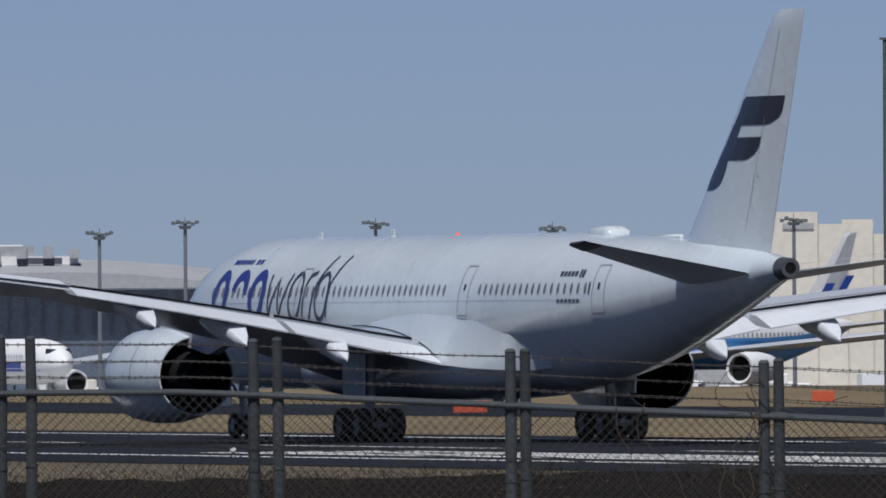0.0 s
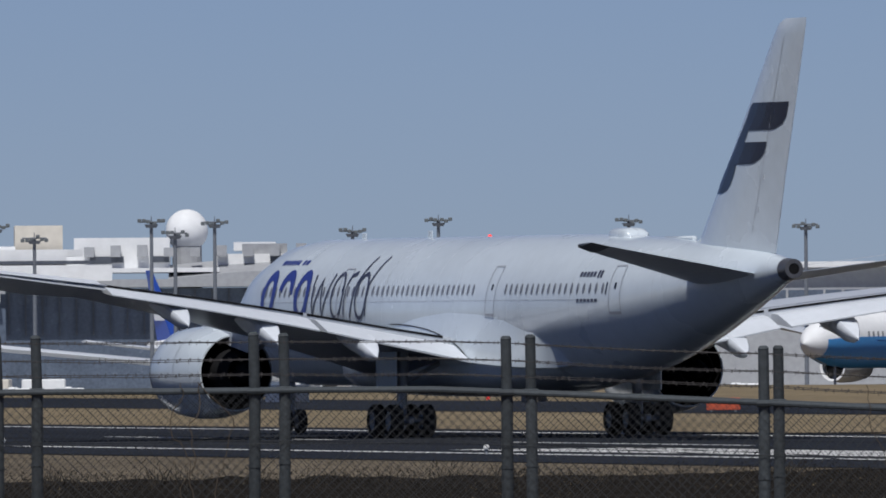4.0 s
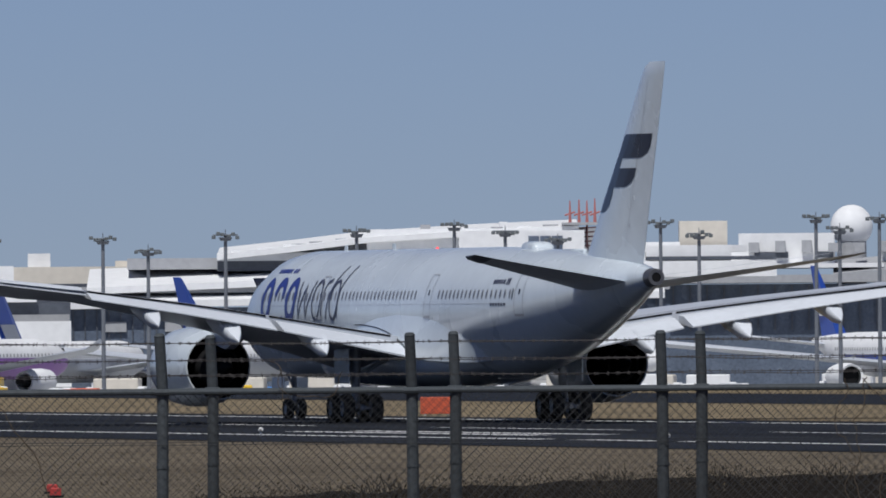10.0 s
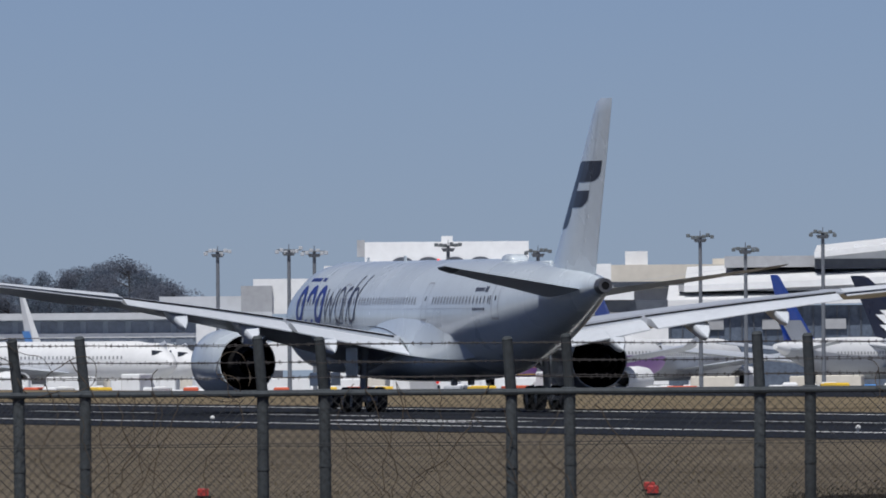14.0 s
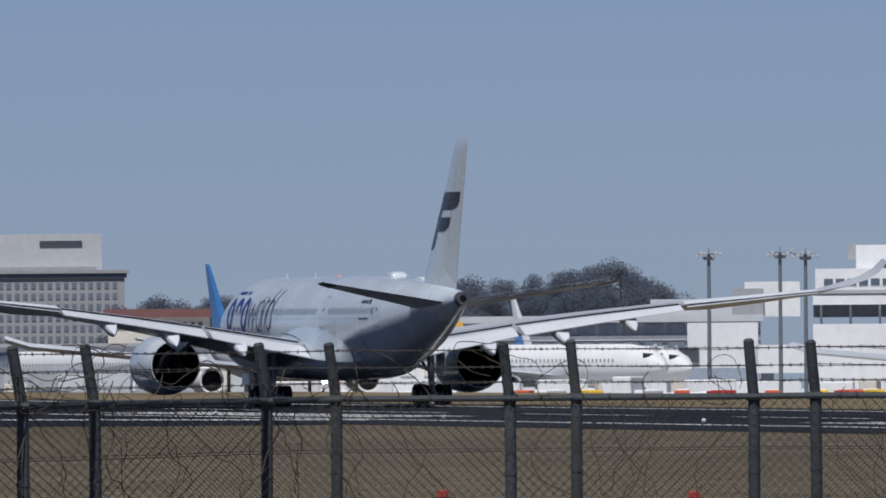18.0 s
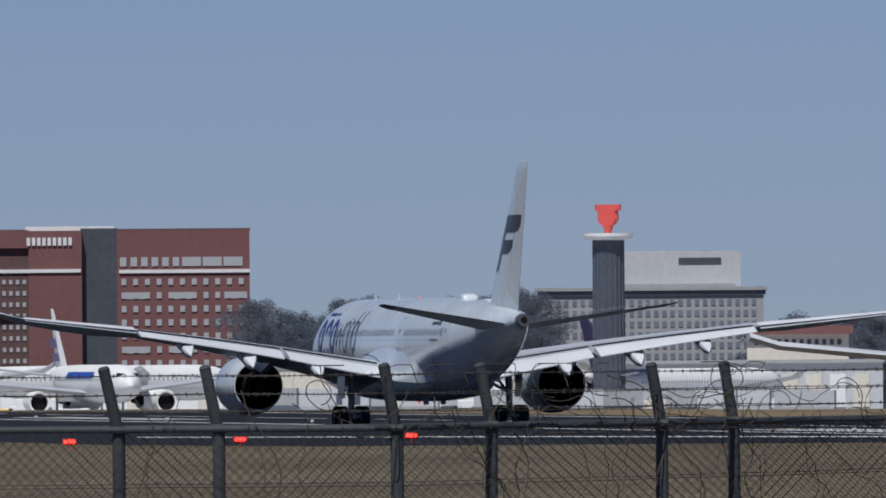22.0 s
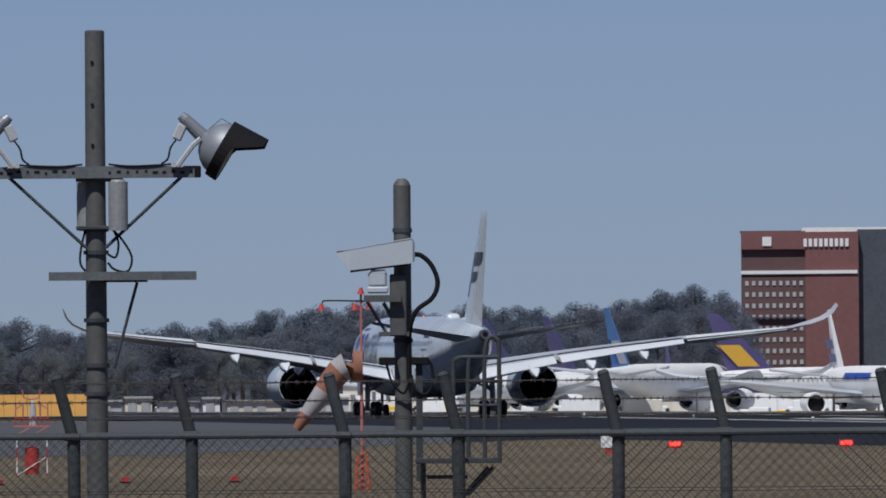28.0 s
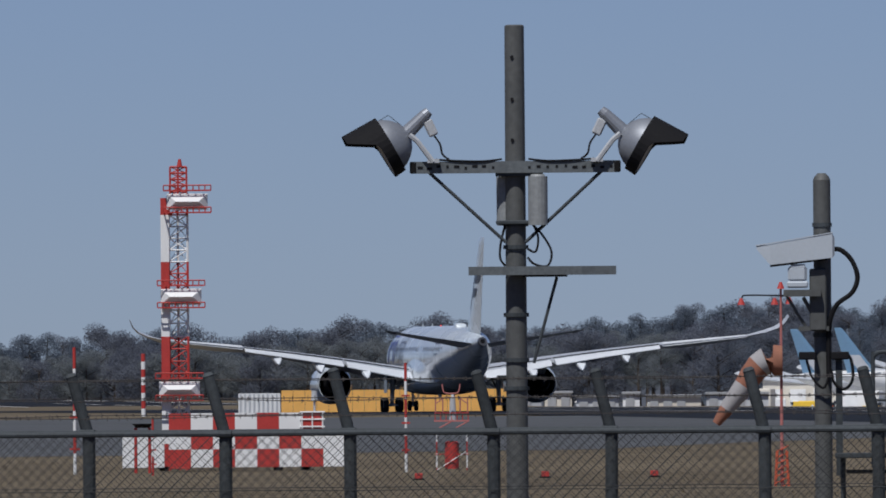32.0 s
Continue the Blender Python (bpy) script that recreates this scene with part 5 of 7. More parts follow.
# ---- airfield gear on the grass past the fence ----
def windsock(u=-5417.0, d=600.0):
    k = d / F
    g = ground_z(*spot(u, d).xy)
    H = lambda v: EYE - v * k
    root = thing("windsock", local(u, d), "drooping faded orange and pale windsock on a thin red mast", "windsock")
    X = lambda x: x * k
    bm = B()
    tube(bm, (0, 0, g), (0, 0, H(-118)), 0.07, 0.045, 10)
    part("mast", bm, "aerial", root)
    bm = B()
    for sx in (-0.25, 0.25):
        tube(bm, (sx, -0.1, g), (sx * 0.7, -0.1, H(170)), 0.05, 0.05, 6)
    for i in range(8):
        v = 250 - i * 11
        tube(bm, (-0.24, -0.1, H(v)), (0.24, -0.1, H(v - 11)), 0.025, 0.025, 5)
    part("lattice_base", bm, "orange", root)
    bm = B()
    pipe(bm, [(X(20), 0, H(-103)), (0, 0, H(-104)), (X(-60), 0, H(-105)), (X(-68), 0, H(-102)), (X(-70), 0, H(-92))], 0.03, 6)
    part("lamp_arm", bm, "hollow", root)
    for x, v in ((-70, -94), (-11, -94), (15, -95), (0, -122)):
        bm = B()
        tube(bm, (X(x), -0.1, H(v + 6)), (X(x), -0.1, H(v - 6)), 0.15, 0.05, 10)
        part("lamp", bm, "red", root, "small red lamp")
    bm = B()
    rings = [((2, 12), 0.58), ((-14, 10), 0.57), ((-27, 12), 0.53), ((-40, 20), 0.48), ((-54, 38), 0.44), ((-66, 56), 0.40), ((-82, 76), 0.34), ((-98, 97), 0.27), ((-116, 122), 0.16)]
    segs = []
    for i, ((x, v), r) in enumerate(rings):
        a = rings[max(0, i - 1)][0]
        b = rings[min(len(rings) - 1, i + 1)][0]
        dv = Vector((b[0] - a[0], 0, -(b[1] - a[1]))).normalized()
        w = Vector((-dv.z, 0, dv.x))
        if i < 2:
            w = Vector((0, 0, 1))
        segs.append([Vector((X(x), 0, H(v))) + (w * math.cos(6.28319 * k2 / 18) + Vector((0, 1, 0)) * math.sin(6.28319 * k2 / 18)) * r for k2 in range(18)])
    for i, j, cloth in ((0, 2, "sock"), (2, 3, "socklight"), (3, 5, "sock"), (5, 7, "socklight"), (7, 8, "sock")):
        bm = B()
        loft(bm, segs[i:j + 1], caps=False)
        part("cloth_band", bm, cloth, root, "faded cloth band", smooth=True)
    bm = B()
    loft(bm, [[Vector((X(5), 0, H(15))) + Vector((0, math.cos(6.28319 * q / 18), math.sin(6.28319 * q / 18))) * r for q in range(18)] for r in (0.47, 0.53)], caps=False)
    part("hoop", bm, "hollow", root)


windsock()


def checker_trailer(u=-6365.0, d=703.0):
    k = d / F
    root = thing("equipment_shelter", local(u, d, 0.0), "red and white chequered equipment shelter on short legs", "shelter")
    w, h = 8.676, 2.37
    z0 = EYE - 197 * k - 0.23
    n, rows = 9, 3
    cw = w / n
    bm = B()
    box(bm, 0, 0.7, z0 + 0.35 + h / 2, w - 0.05 - 2 * cw, 2.5, h - 0.05)
    box(bm, cw * 0.5, 0.7, z0 + 0.35 + h / 3, w - 0.05 - cw, 2.4, h * 2 / 3 - 0.05)
    part("shell", bm, "white", root)
    for i in range(1, n):
        for j in range(rows):
            if j == 2 and i >= 8:
                continue
            bm = B()
            box(bm, -w / 2 + cw * (i + 0.5), -0.6, z0 + 0.35 + h / rows * (j + 0.5), cw, 0.06, h / rows, bevel=0.008)
            part("panel", bm, "red" if (i + j) % 2 and i < 8 else "white", root)
    bm = B()
    box(bm, -w / 2 - 0.15, -0.3, z0 + 0.35 + h * 0.31, cw * 1.9, 0.5, h * 0.62, bevel=0.02)
    part("end_cabinet", bm, "white", root, "plain white end cabinet")
    for x in (-3.6, -1, 1.4, 2.6):
        bm = B()
        tube(bm, (x, 0.2, 0.03), (x, 0.2, z0 + 0.4), 0.22, 0.22, 10)
        part("leg", bm, "hollow", root)
    zt = z0 + 0.35 + h
    for x in (2.45, 2.9, 3.35):
        bm = B()
        tube(bm, (x, -0.65, zt - 0.7), (x, -0.65, zt + 0.05), 0.035, 0.035, 6)
        part("frame_post", bm, "white", root)
    for z in (zt - 0.62, zt - 0.3, zt + 0.02):
        bm = B()
        tube(bm, (2.35, -0.65, z), (3.45, -0.65, z), 0.035, 0.035, 6)
        part("frame_bar", bm, "white", root)
    bm = B()
    tube(bm, (3.0, -0.3, zt - 0.1), (3.0, -0.3, zt + 0.5), 0.05, 0.05, 8)
    tube(bm, (3.0, -0.3, zt + 0.5), (3.0, -0.3, zt + 0.95), 0.16, 0.12, 10)
    part("aerial_head", bm, "box", root, "small grey aerial head")
    tw = thing("disc_antenna", local(u - 183, d - 8), "dark flat disc antenna on two red posts", "antenna")
    kk = (d - 8) / F
    for x in (-0.3, 0.3):
        bm = B()
        tube(bm, (x, 0, 0), (x, 0, EYE - 121 * kk), 0.07, 0.07, 8)
        part("post", bm, "red", tw)
    bm = B()
    tube(bm, (0, 0, EYE - 121 * kk), (0, 0, EYE - 114 * kk), 0.3, 0.46, 18)
    part("disc", bm, "hollow", tw, "flat dark disc")


checker_trailer()


def antenna_tower(u=-6478.0, d=712.0):
    k = d / F
    H = lambda v: EYE - v * k
    X = lambda x: x * k
    root = thing("antenna_tower", local(u, d), "tall red and white lattice antenna tower with three white antenna boxes", "tower")
    spans = [(215, 150, "red"), (150, 48, "white"), (48, -40, "red"), (-40, -110, "white"), (-110, -172, "red"), (-172, -255, "white"), (-255, -285, "red")]
    for a, b, c in spans:
        bm = B()
        for x in (-21, -5, 12):
            tube(bm, (X(x), -0.3 if x != -5 else 0.4, H(a)), (X(x), -0.3 if x != -5 else 0.4, H(b)), 0.06, 0.06, 6)
        n = max(2, int((a - b) / 20))
        for i in range(n):
            z0, z1 = H(a + (b - a) * i / n), H(a + (b - a) * (i + 1) / n)
            tube(bm, (X(-21), -0.3, z0), (X(12), -0.3, z1), 0.026, 0.026, 4)
            if i % 2:
                tube(bm, (X(12), -0.3, z0), (X(-21), -0.3, z1), 0.026, 0.026, 4)
            tube(bm, (X(-21), -0.3, z0), (X(12), -0.3, z0), 0.034, 0.034, 4)
            tube(bm, (X(-21), -0.3, z0), (X(-5), 0.4, z1), 0.024, 0.024, 4)
            tube(bm, (X(12), -0.3, z0), (X(-5), 0.4, z1), 0.024, 0.024, 4)
        part("lattice", bm, c, root)
        bm = B()
        box(bm, X(-28), -0.32, (H(a) + H(b)) / 2, X(15), 0.3, abs(H(a) - H(b)))
        part("cable_duct", bm, c, root)
    bm = B()
    for x in (-18, -4, 11):
        tube(bm, (X(x), -0.2, H(-285)), (X(x), -0.2, H(-340)), 0.05, 0.05, 6)
    for i in range(5):
        tube(bm, (X(-18), -0.2, H(-285 - i * 11)), (X(11), -0.2, H(-296 - i * 11)), 0.026, 0.026, 4)
        tube(bm, (X(11), -0.2, H(-285 - i * 11)), (X(-18), -0.2, H(-296 - i * 11)), 0.026, 0.026, 4)
        tube(bm, (X(-18), -0.2, H(-296 - i * 11)), (X(11), -0.2, H(-296 - i * 11)), 0.04, 0.04, 4)
    tube(bm, (X(-1), -0.2, H(-340)), (X(-1), -0.2, H(-354)), 0.13, 0.06, 8)
    part("top_mast", bm, "red", root)
    for v, dx in ((-280, 12), (-112, 0), (52, -4)):
        bm = B()
        x0, x1 = X(dx - 36), X(dx + 36)
        zt, zb = H(v - 12), H(v + 16)
        y = -1.05
        zr = zt + (zb - zt) * 0.5
        rr = [bm.verts.new(p) for p in ((x0, y + 0.5, zt), (x1, y + 0.5, zt), (x1, y + 0.5, zb), (x0, y + 0.5, zb), (x0, y + 0.35, zt), (x1, y + 0.35, zt), (x1, y + 0.35, zb), (x0, y + 0.35, zb), (x0 + 0.4, y - 0.1, zr), (x1 - 0.4, y - 0.1, zr))]
        for f in ((0, 1, 2, 3), (0, 4, 5, 1), (1, 5, 6, 2), (2, 6, 7, 3), (3, 7, 4, 0), (4, 8, 9, 5), (6, 9, 8, 7), (4, 7, 8), (5, 9, 6)):
            bm.faces.new([rr[q] for q in f])
        bmesh.ops.recalc_face_normals(bm, faces=bm.faces)
        part("antenna_box", bm, "white", root, "white tapered antenna box")
        for vv in (v - 18, v + 21):
            bm = B()
            for yy in (-1.0, -0.68, -0.36, -0.04):
                box(bm, X(dx), yy, H(vv), X(84), 0.06, 0.06)
            for i in range(7):
                box(bm, X(dx - 41) + X(82) * i / 6, -0.52, H(vv), 0.05, 1.0, 0.05)
            part("gallery", bm, "red", root)
            bm = B()
            for i in range(9):
                x = X(dx - 42) + X(84) * i / 8
                tube(bm, (x, -1.0, H(vv)), (x, -1.0, H(vv - 9)), 0.025, 0.025, 4)
            tube(bm, (X(dx - 42), -1.0, H(vv - 9)), (X(dx + 42), -1.0, H(vv - 9)), 0.03, 0.03, 4)
            part("guard_rail", bm, "red", root)


antenna_tower()


def striped_mast(u, d, v_top, w, label, bands=6, collars=(0.2, 0.45, 0.7)):
    k = d / F
    g = ground_z(*spot(u, d).xy)
    h = EYE - v_top * k - g
    root = thing("marker_mast", local(u, d, g), label, "mast", "striped masts")
    for i in range(bands):
        bm = B()
        tube(bm, (0, 0, h * i / bands), (0, 0, h * (i + 1) / bands), w, w, 8)
        part("band", bm, "red" if (bands - i) % 2 else "white", root)
    for z in collars:
        bm = B()
        box(bm, 0, 0, h * z, w * 6, w * 2, w * 1.2)
        part("collar", bm, "red", root)


striped_mast(-6668, 690, -22, 0.07, "thin red and white monitor mast on the grass")
striped_mast(-6546, 1450, -10, 0.2, "distant red and white striped mast", 8, ())
striped_mast(-6082, 690, 10, 0.06, "thin red and white monitor mast on the grass")
striped_mast(-6530, 680, 105, 0.05, "short dark red mast on the grass", 3)


def red_stand(u=-6001.0, d=700.0):
    k = d / F
    H = lambda v: EYE - v * k
    root = thing("antenna_stand", local(u, d), "red and white steel stand over a solid red drum", "antenna")
    bm = B()
    tube(bm, (0, 0, 0.05), (0, 0, H(152)), 0.31, 0.31, 18)
    tube(bm, (0, 0, H(152)), (0, 0, H(149)), 0.31, 0.2, 18)
    part("drum", bm, "red", root, "solid red drum")
    for x in (-0.66, 0.66):
        for y in (-0.5, 0.5):
            for v0, v1, mt in ((208, 196, "red"), (196, 170, "white"), (170, 150, "red"), (150, 130, "white")):
                bm = B()
                tube(bm, (x, y, max(0.0, H(v0))), (x, y, H(v1)), 0.035, 0.035, 6)
                part("leg", bm, mt, root)
    for y in (-0.5, 0.5):
        bm = B()
        for v in (130, 113):
            box(bm, 0, y, H(v), 1.55, 0.05, 0.07)
        tube(bm, (-0.72, y, H(130)), (0.0, y, H(114)), 0.03, 0.03, 5)
        tube(bm, (0.0, y, H(130)), (0.72, y, H(114)), 0.03, 0.03, 5)
        part("truss", bm, "aerial", root, "dark red truss")
        bm = B()
        for v in (172, 131, 99):
            box(bm, 0, y - 0.02, H(v), 1.45, 0.03, 0.035)
        for i in range(7):
            tube(bm, (-0.72 + i * 0.24, y, H(112)), (-0.72 + i * 0.24, y, H(98)), 0.02, 0.02, 5)
        part("guard_rail", bm, "red", root, "red guard rail")
        bm = B()
        box(bm, 0, y, H(72), 1.42, 0.05, 0.05)
        for x in (-0.7, -0.38, 0.38, 0.7):
            tube(bm, (x, y, H(98)), (x, y, H(72)), 0.03, 0.03, 5)
        for x in (-0.6, 0.6):
            tube(bm, (x * 1.1, y, H(82)), (x * 0.6, y, H(73)), 0.025, 0.025, 5)
        part("upper_rail", bm, "aerial", root, "faded red upper rail")
    bm = B()
    tube(bm, (-0.66, -0.55, H(200)), (0.6, -0.55, H(168)), 0.02, 0.02, 5)
    part("stay", bm, "white", root)
    bm = B()
    tube(bm, (0.05, 0, H(112)), (0.05, 0, H(72)), 0.17, 0.12, 10)
    tube(bm, (0.05, 0, H(72)), (0.05, 0, H(66)), 0.1, 0.04, 10)
    part("pedestal", bm, "box", root, "pale grey pedestal")
    bm = B()
    pipe(bm, [(-0.4, 0, H(48)), (-0.38, 0, H(56)), (-0.3, 0, H(63)), (0.0, 0, H(65)), (0.28, 0, H(63)), (0.35, 0, H(56)), (0.37, 0, H(48))], 0.03, 6)
    part("aerial_hoop", bm, "aerial", root, "faded red curved aerial")


red_stand()


def edge_lights():
    for u, v in ((-3955, 155), (-4258, 160), (-4560, 162), (-4863, 162)):
        d = EYE * F / (v + 6)
        root = thing("approach_light", local(u, d, 0), "low approach light with three lenses glowing red on a short stalk", "airfield light", "red approach lights")
        for x in (-0.2, 0.0, 0.2):
            bm = B()
            bmesh.ops.create_icosphere(bm, subdivisions=2, radius=0.11, matrix=Matrix.Translation((x, 0, 0.42)))
            part("red_lens", bm, "redlamp", root)
        bm = B()
        box(bm, 0, 0.08, 0.42, 0.75, 0.12, 0.34, bevel=0.04)
        tube(bm, (0, 0.05, 0), (0, 0.05, 0.4), 0.05, 0.05, 6)
        part("housing", bm, "red", root)
    for i in range(24):
        l = 380 + i * 58
        root = thing("edge_light", Matrix.Translation(along(l, 195.6, 0)), "small white runway edge light on a stem", "airfield light", "runway edge lights")
        bm = B()
        tube(bm, (0, 0, 0.0), (0, 0, 0.22), 0.05, 0.04, 8)
        part("stem", bm, "box", root)
        bm = B()
        bmesh.ops.create_icosphere(bm, subdivisions=2, radius=0.12, matrix=Matrix.Translation((0, 0, 0.28)))
        part("globe", bm, "line", root)
    for u, v in ((-5836, 216), (-5643, 216), (-6060, 218), (-2325, 306), (-1529, 307), (-2770, 300), (-1535, 300)):
        d = EYE * F / v
        root = thing("marker_box", local(u, d, 0), "small faded red marker box on the grass", "marker", "red marker boxes")
        bm = B()
        box(bm, 0, 0, 0.15, 0.32, 0.28, 0.28, bevel=0.03)
        part("case", bm, "red", root)
        bm = B()
        box(bm, 0, -0.17, 0.05, 0.46, 0.34, 0.06, bevel=0.01)
        part("foot", bm, "hollow", root)
    # signs
    for u, w, h, v, mt in ((-854, 57, 30, 167, "orange"), (1455, 40, 20, 150, "orange"), (830, 60, 22, 165, "orange")):
        d = EYE * F / v
        k = d / F
        root = thing("taxi_sign", local(u, d, 0), "orange red panel sign beside the runway", "sign", "taxiway signs")
        bm = B()
        box(bm, 0, 0, h * k / 2 + 0.1, w * k, 0.25, h * k, bevel=0.03)
        part("panel", bm, "orange", root)
        for s in (-0.35, 0.35):
            bm = B()
            box(bm, s * w * k, 0, 0.06, 0.1, 0.2, 0.12)
            part("foot", bm, "concrete", root)
    d = EYE * F / 170
    root = thing("cabinet", local(-4984, d, 0), "small white equipment cabinet with a red base", "cabinet")
    bm = B()
    box(bm, 0, 0, 0.75, 0.6, 0.4, 0.9, bevel=0.03)
    part("case", bm, "white", root)
    bm = B()
    box(bm, 0.1, 0, 0.15, 0.4, 0.3, 0.3)
    part("base", bm, "red", root)


edge_lights()


# ---- apron and terminals ----
def block(root, name, u0, u1, v0, v1, d, depth, material, label="", y0=0.0):
    """A box seen from bearing u0 to u1 and from v0 (top) to v1, in the space of a thing at bearing root['u']."""
    k = d / F
    uc = root["bearing"]
    bm = B()
    x0, x1 = (u0 - uc) * k, (u1 - uc) * k
    z1, z0 = EYE - v0 * k, EYE - v1 * k
    box(bm, (x0 + x1) / 2, y0 + depth / 2, (z0 + z1) / 2, x1 - x0, depth, z1 - z0)
    return part(name, bm, material, root, label)


def building(name, u, d, label, cat="building"):
    p = base(u, d)
    root = thing(name, Matrix.Translation((p.x, p.y, 0)) @ pose(0, 0, 0, 0, 0, facing(u)), label, cat)
    root["bearing"] = float(u)
    return root


def window_row(root, wall, u0, u1, v0, v1, n, d, y0, material="slate", fill=0.6, frame=False):
    """n window panes side by side, set in the wall's face."""
    w = (u1 - u0) / n
    for i in range(n):
        a = u0 + w * (i + (1 - fill) / 2)
        o = block(root, "window", a, a + w * fill, v0, v1, d, 0.3, material, y0=y0 - 0.12)
        o.parent = wall


# concourse with a white upper storey, dark glazing and the radome
T1 = building("terminal", 60, 2600, "long grey and white airport terminal with dark glazed front", "terminal")
d = 2600
w = block(T1, "wall", -560, 470, -62, 125, d, 40, "bluegrey", "dark glazed front")
for i in range(34):
    block(T1, "mullion", -555 + i * 30, -552 + i * 30, -60, 20, d, 0.4, "slate", y0=-0.5)
block(T1, "canopy_edge", -560, 440, -78, -64, d, 46, "concrete", y0=-5)
bm = B()
k = d / F
rings = []
for i in range(25):
    q = i / 24
    u = -150 + 620 * q
    v = -80 - 26 * math.sin(math.pi * min(1, 0.15 + q * 0.9))
    x = (u - 60) * k
    z = EYE - v * k
    rings.append([(x, -4, EYE + 76 * k), (x, -4, z - 1.2), (x, 14, z + 1.0), (x, 34, z - 0.4), (x, 34, EYE + 76 * k)])
loft(bm, rings)
part("curved_roof", bm, "concrete", T1, "pale grey curved roof")
u_list = ((-318, -148, -152, -98, "white"), (-300, -212, -128, -100, "cream"), (-70, 138, -122, -100, "white"), (-20, 60, -140, -120, "concrete"), (-35, 40, -143, -128, "white"), (-560, -318, -128, -98, "white"),
          (-230, -165, -150, -126, "concrete"), (-430, -360, -136, -124, "white"))
for i, (a, b, v0, v1, mt) in enumerate(u_list):
    block(T1, "roof_storey", a, b, v0, v1, d, 14 + i * 1.3, mt, y0=6 + i * 0.7)
for a in range(-300, 130, 47):
    block(T1, "roof_unit", a, a + 18, -132 - random.uniform(0, 8), -118, d, 4, "concrete", y0=4)
block(T1, "dark_band", -560, -60, -98, -90, d, 44, "white", y0=-3)
for a, b in ((-290, -230), (-180, -150), (30, 110)):
    block(T1, "roof_window", a, b, -119, -108, d, 0.5, "slate", y0=5.4)

rd = thing("radome", Matrix.Translation(spot(-117, 2622, 0)), "white spherical radome on a drum base above the roof", "radome")
bm = B()
z = rise(-162, 2650)
bmesh.ops.create_uvsphere(bm, u_segments=28, v_segments=18, radius=37 * 2650 / F, matrix=Matrix.Translation((0, 0, z)))
part("sphere", bm, "white", rd, smooth=True)
bm = B()
tube(bm, (0, 0, rise(-60, 2650)), (0, 0, z - 2.6), 2.4, 2.4, 16)
part("drum", bm, "concrete", rd)

# stepped white terminal
T2 = building("terminal", -900, 2500, "white stepped airport terminal with sloping roofs and dark window bands", "terminal")
d = 2500
k = d / F
block(T2, "wall", -975, -585, -164, -64, d, 30, "white", "white end wall")
w2 = block(T2, "wall", -812, -590, -160, -80, d, 10, "white", y0=-3)
block(T2, "window_band", -768, -625, -106, -86, d, 0.3, "slate", y0=-3.15)
window_row(T2, w2, -766, -627, -104, -88, 12, d, -3.2, "far_pane", 0.86)
window_row(T2, w2, -690, -628, -150, -124, 3, d, -3.1, "bluegrey", 0.92)
window_row(T2, w2, -812, -798, -106, -88, 1, d, -3.1, "slate", 0.95)
bm = B()
xs = [(-1240, -122), (-1100, -136), (-980, -150), (-800, -160), (-600, -168)]
loft(bm, [[((u + 900) * k, -2, EYE - v * k), ((u + 900) * k, 36, EYE - v * k + 1.2), ((u + 900) * k, 36, EYE - v * k - 1.2), ((u + 900) * k, -2, EYE - v * k - 0.9)] for u, v in xs])
part("sloping_roof", bm, "white", T2, "long white sloping roof")
block(T2, "grey_band", -1240, -970, -124, -110, d, 26, "pale", y0=1)
block(T2, "clerestory", -1110, -970, -140, -122, d, 20, "concrete", y0=3)
for i in range(13):
    u = -1215 + i * 46
    v = lerp(xs, u)[0]
    block(T2, "skylight", u, u + random.uniform(14, 30), v - 5, v + 3, d, 3, random.choice(("concrete", "pale", "white")), y0=1.5)
block(T2, "dark_band", -1240, -960, -110, -92, d, 24, "slate", y0=2)
block(T2, "dark_band", -1400, -1180, -116, -96, d, 24, "concrete", y0=4)
bm = B()
loft(bm, [[((u + 900) * k, -6, EYE - v * k), ((u + 900) * k, 20, EYE - v * k + 3.0), ((u + 900) * k, 20, EYE - v * k - 1), ((u + 900) * k, -6, EYE - v * k - 1)] for u, v in ((-1470, -64), (-1300, -70), (-1000, -82), (-700, -78), (-480, -72))])
part("sloping_roof", bm, "white", T2, "lower white canopy roof")
block(T2, "front_band", -1480, -440, -66, -54, d, 16, "concrete", y0=-4)
bm = B()
loft(bm, [[((u + 900) * k, -9, EYE - v * k), ((u + 900) * k, 10, EYE - v * k + 2.4), ((u + 900) * k, 10, EYE - v * k - 1), ((u + 900) * k, -9, EYE - v * k - 1)] for u, v in ((-1500, -38), (-1200, -42), (-700, -50), (-450, -50))])
part("sloping_roof", bm, "white", T2, "lower white canopy roof")
w3 = block(T2, "glazed_front", -1500, -440, -28, 125, d, 14, "bluegrey", "dark blue glazed front", y0=-7)
for i in range(50):
    block(T2, "mullion", -1495 + i * 21, -1493 + i * 21, -28, 30, d, 0.5, "slate", y0=-7.4)
for i in range(9):
    block(T2, "lit_panel", -1440 + i * 108, -1400 + i * 108, -4, 14, d, 0.4, "concrete", y0=-7.6)
for i, (a, b, v0) in enumerate(((-740, -725, -176), (-880, -862, -172), (-500, -420, -138), (-480, -300, -132), (-420, -335, -175), (-610, -545, -166), (-560, -490, -150))):
    block(T2, "roof_unit", a, b, v0, -120, d, 6 + i * 0.7, ("white", "concrete", "white", "white", "cream", "concrete", "concrete")[i], y0=3 + i * 1.2)
block(T2, "roof_storey", -480, -330, -132, -100, d, 12, "white", y0=1)
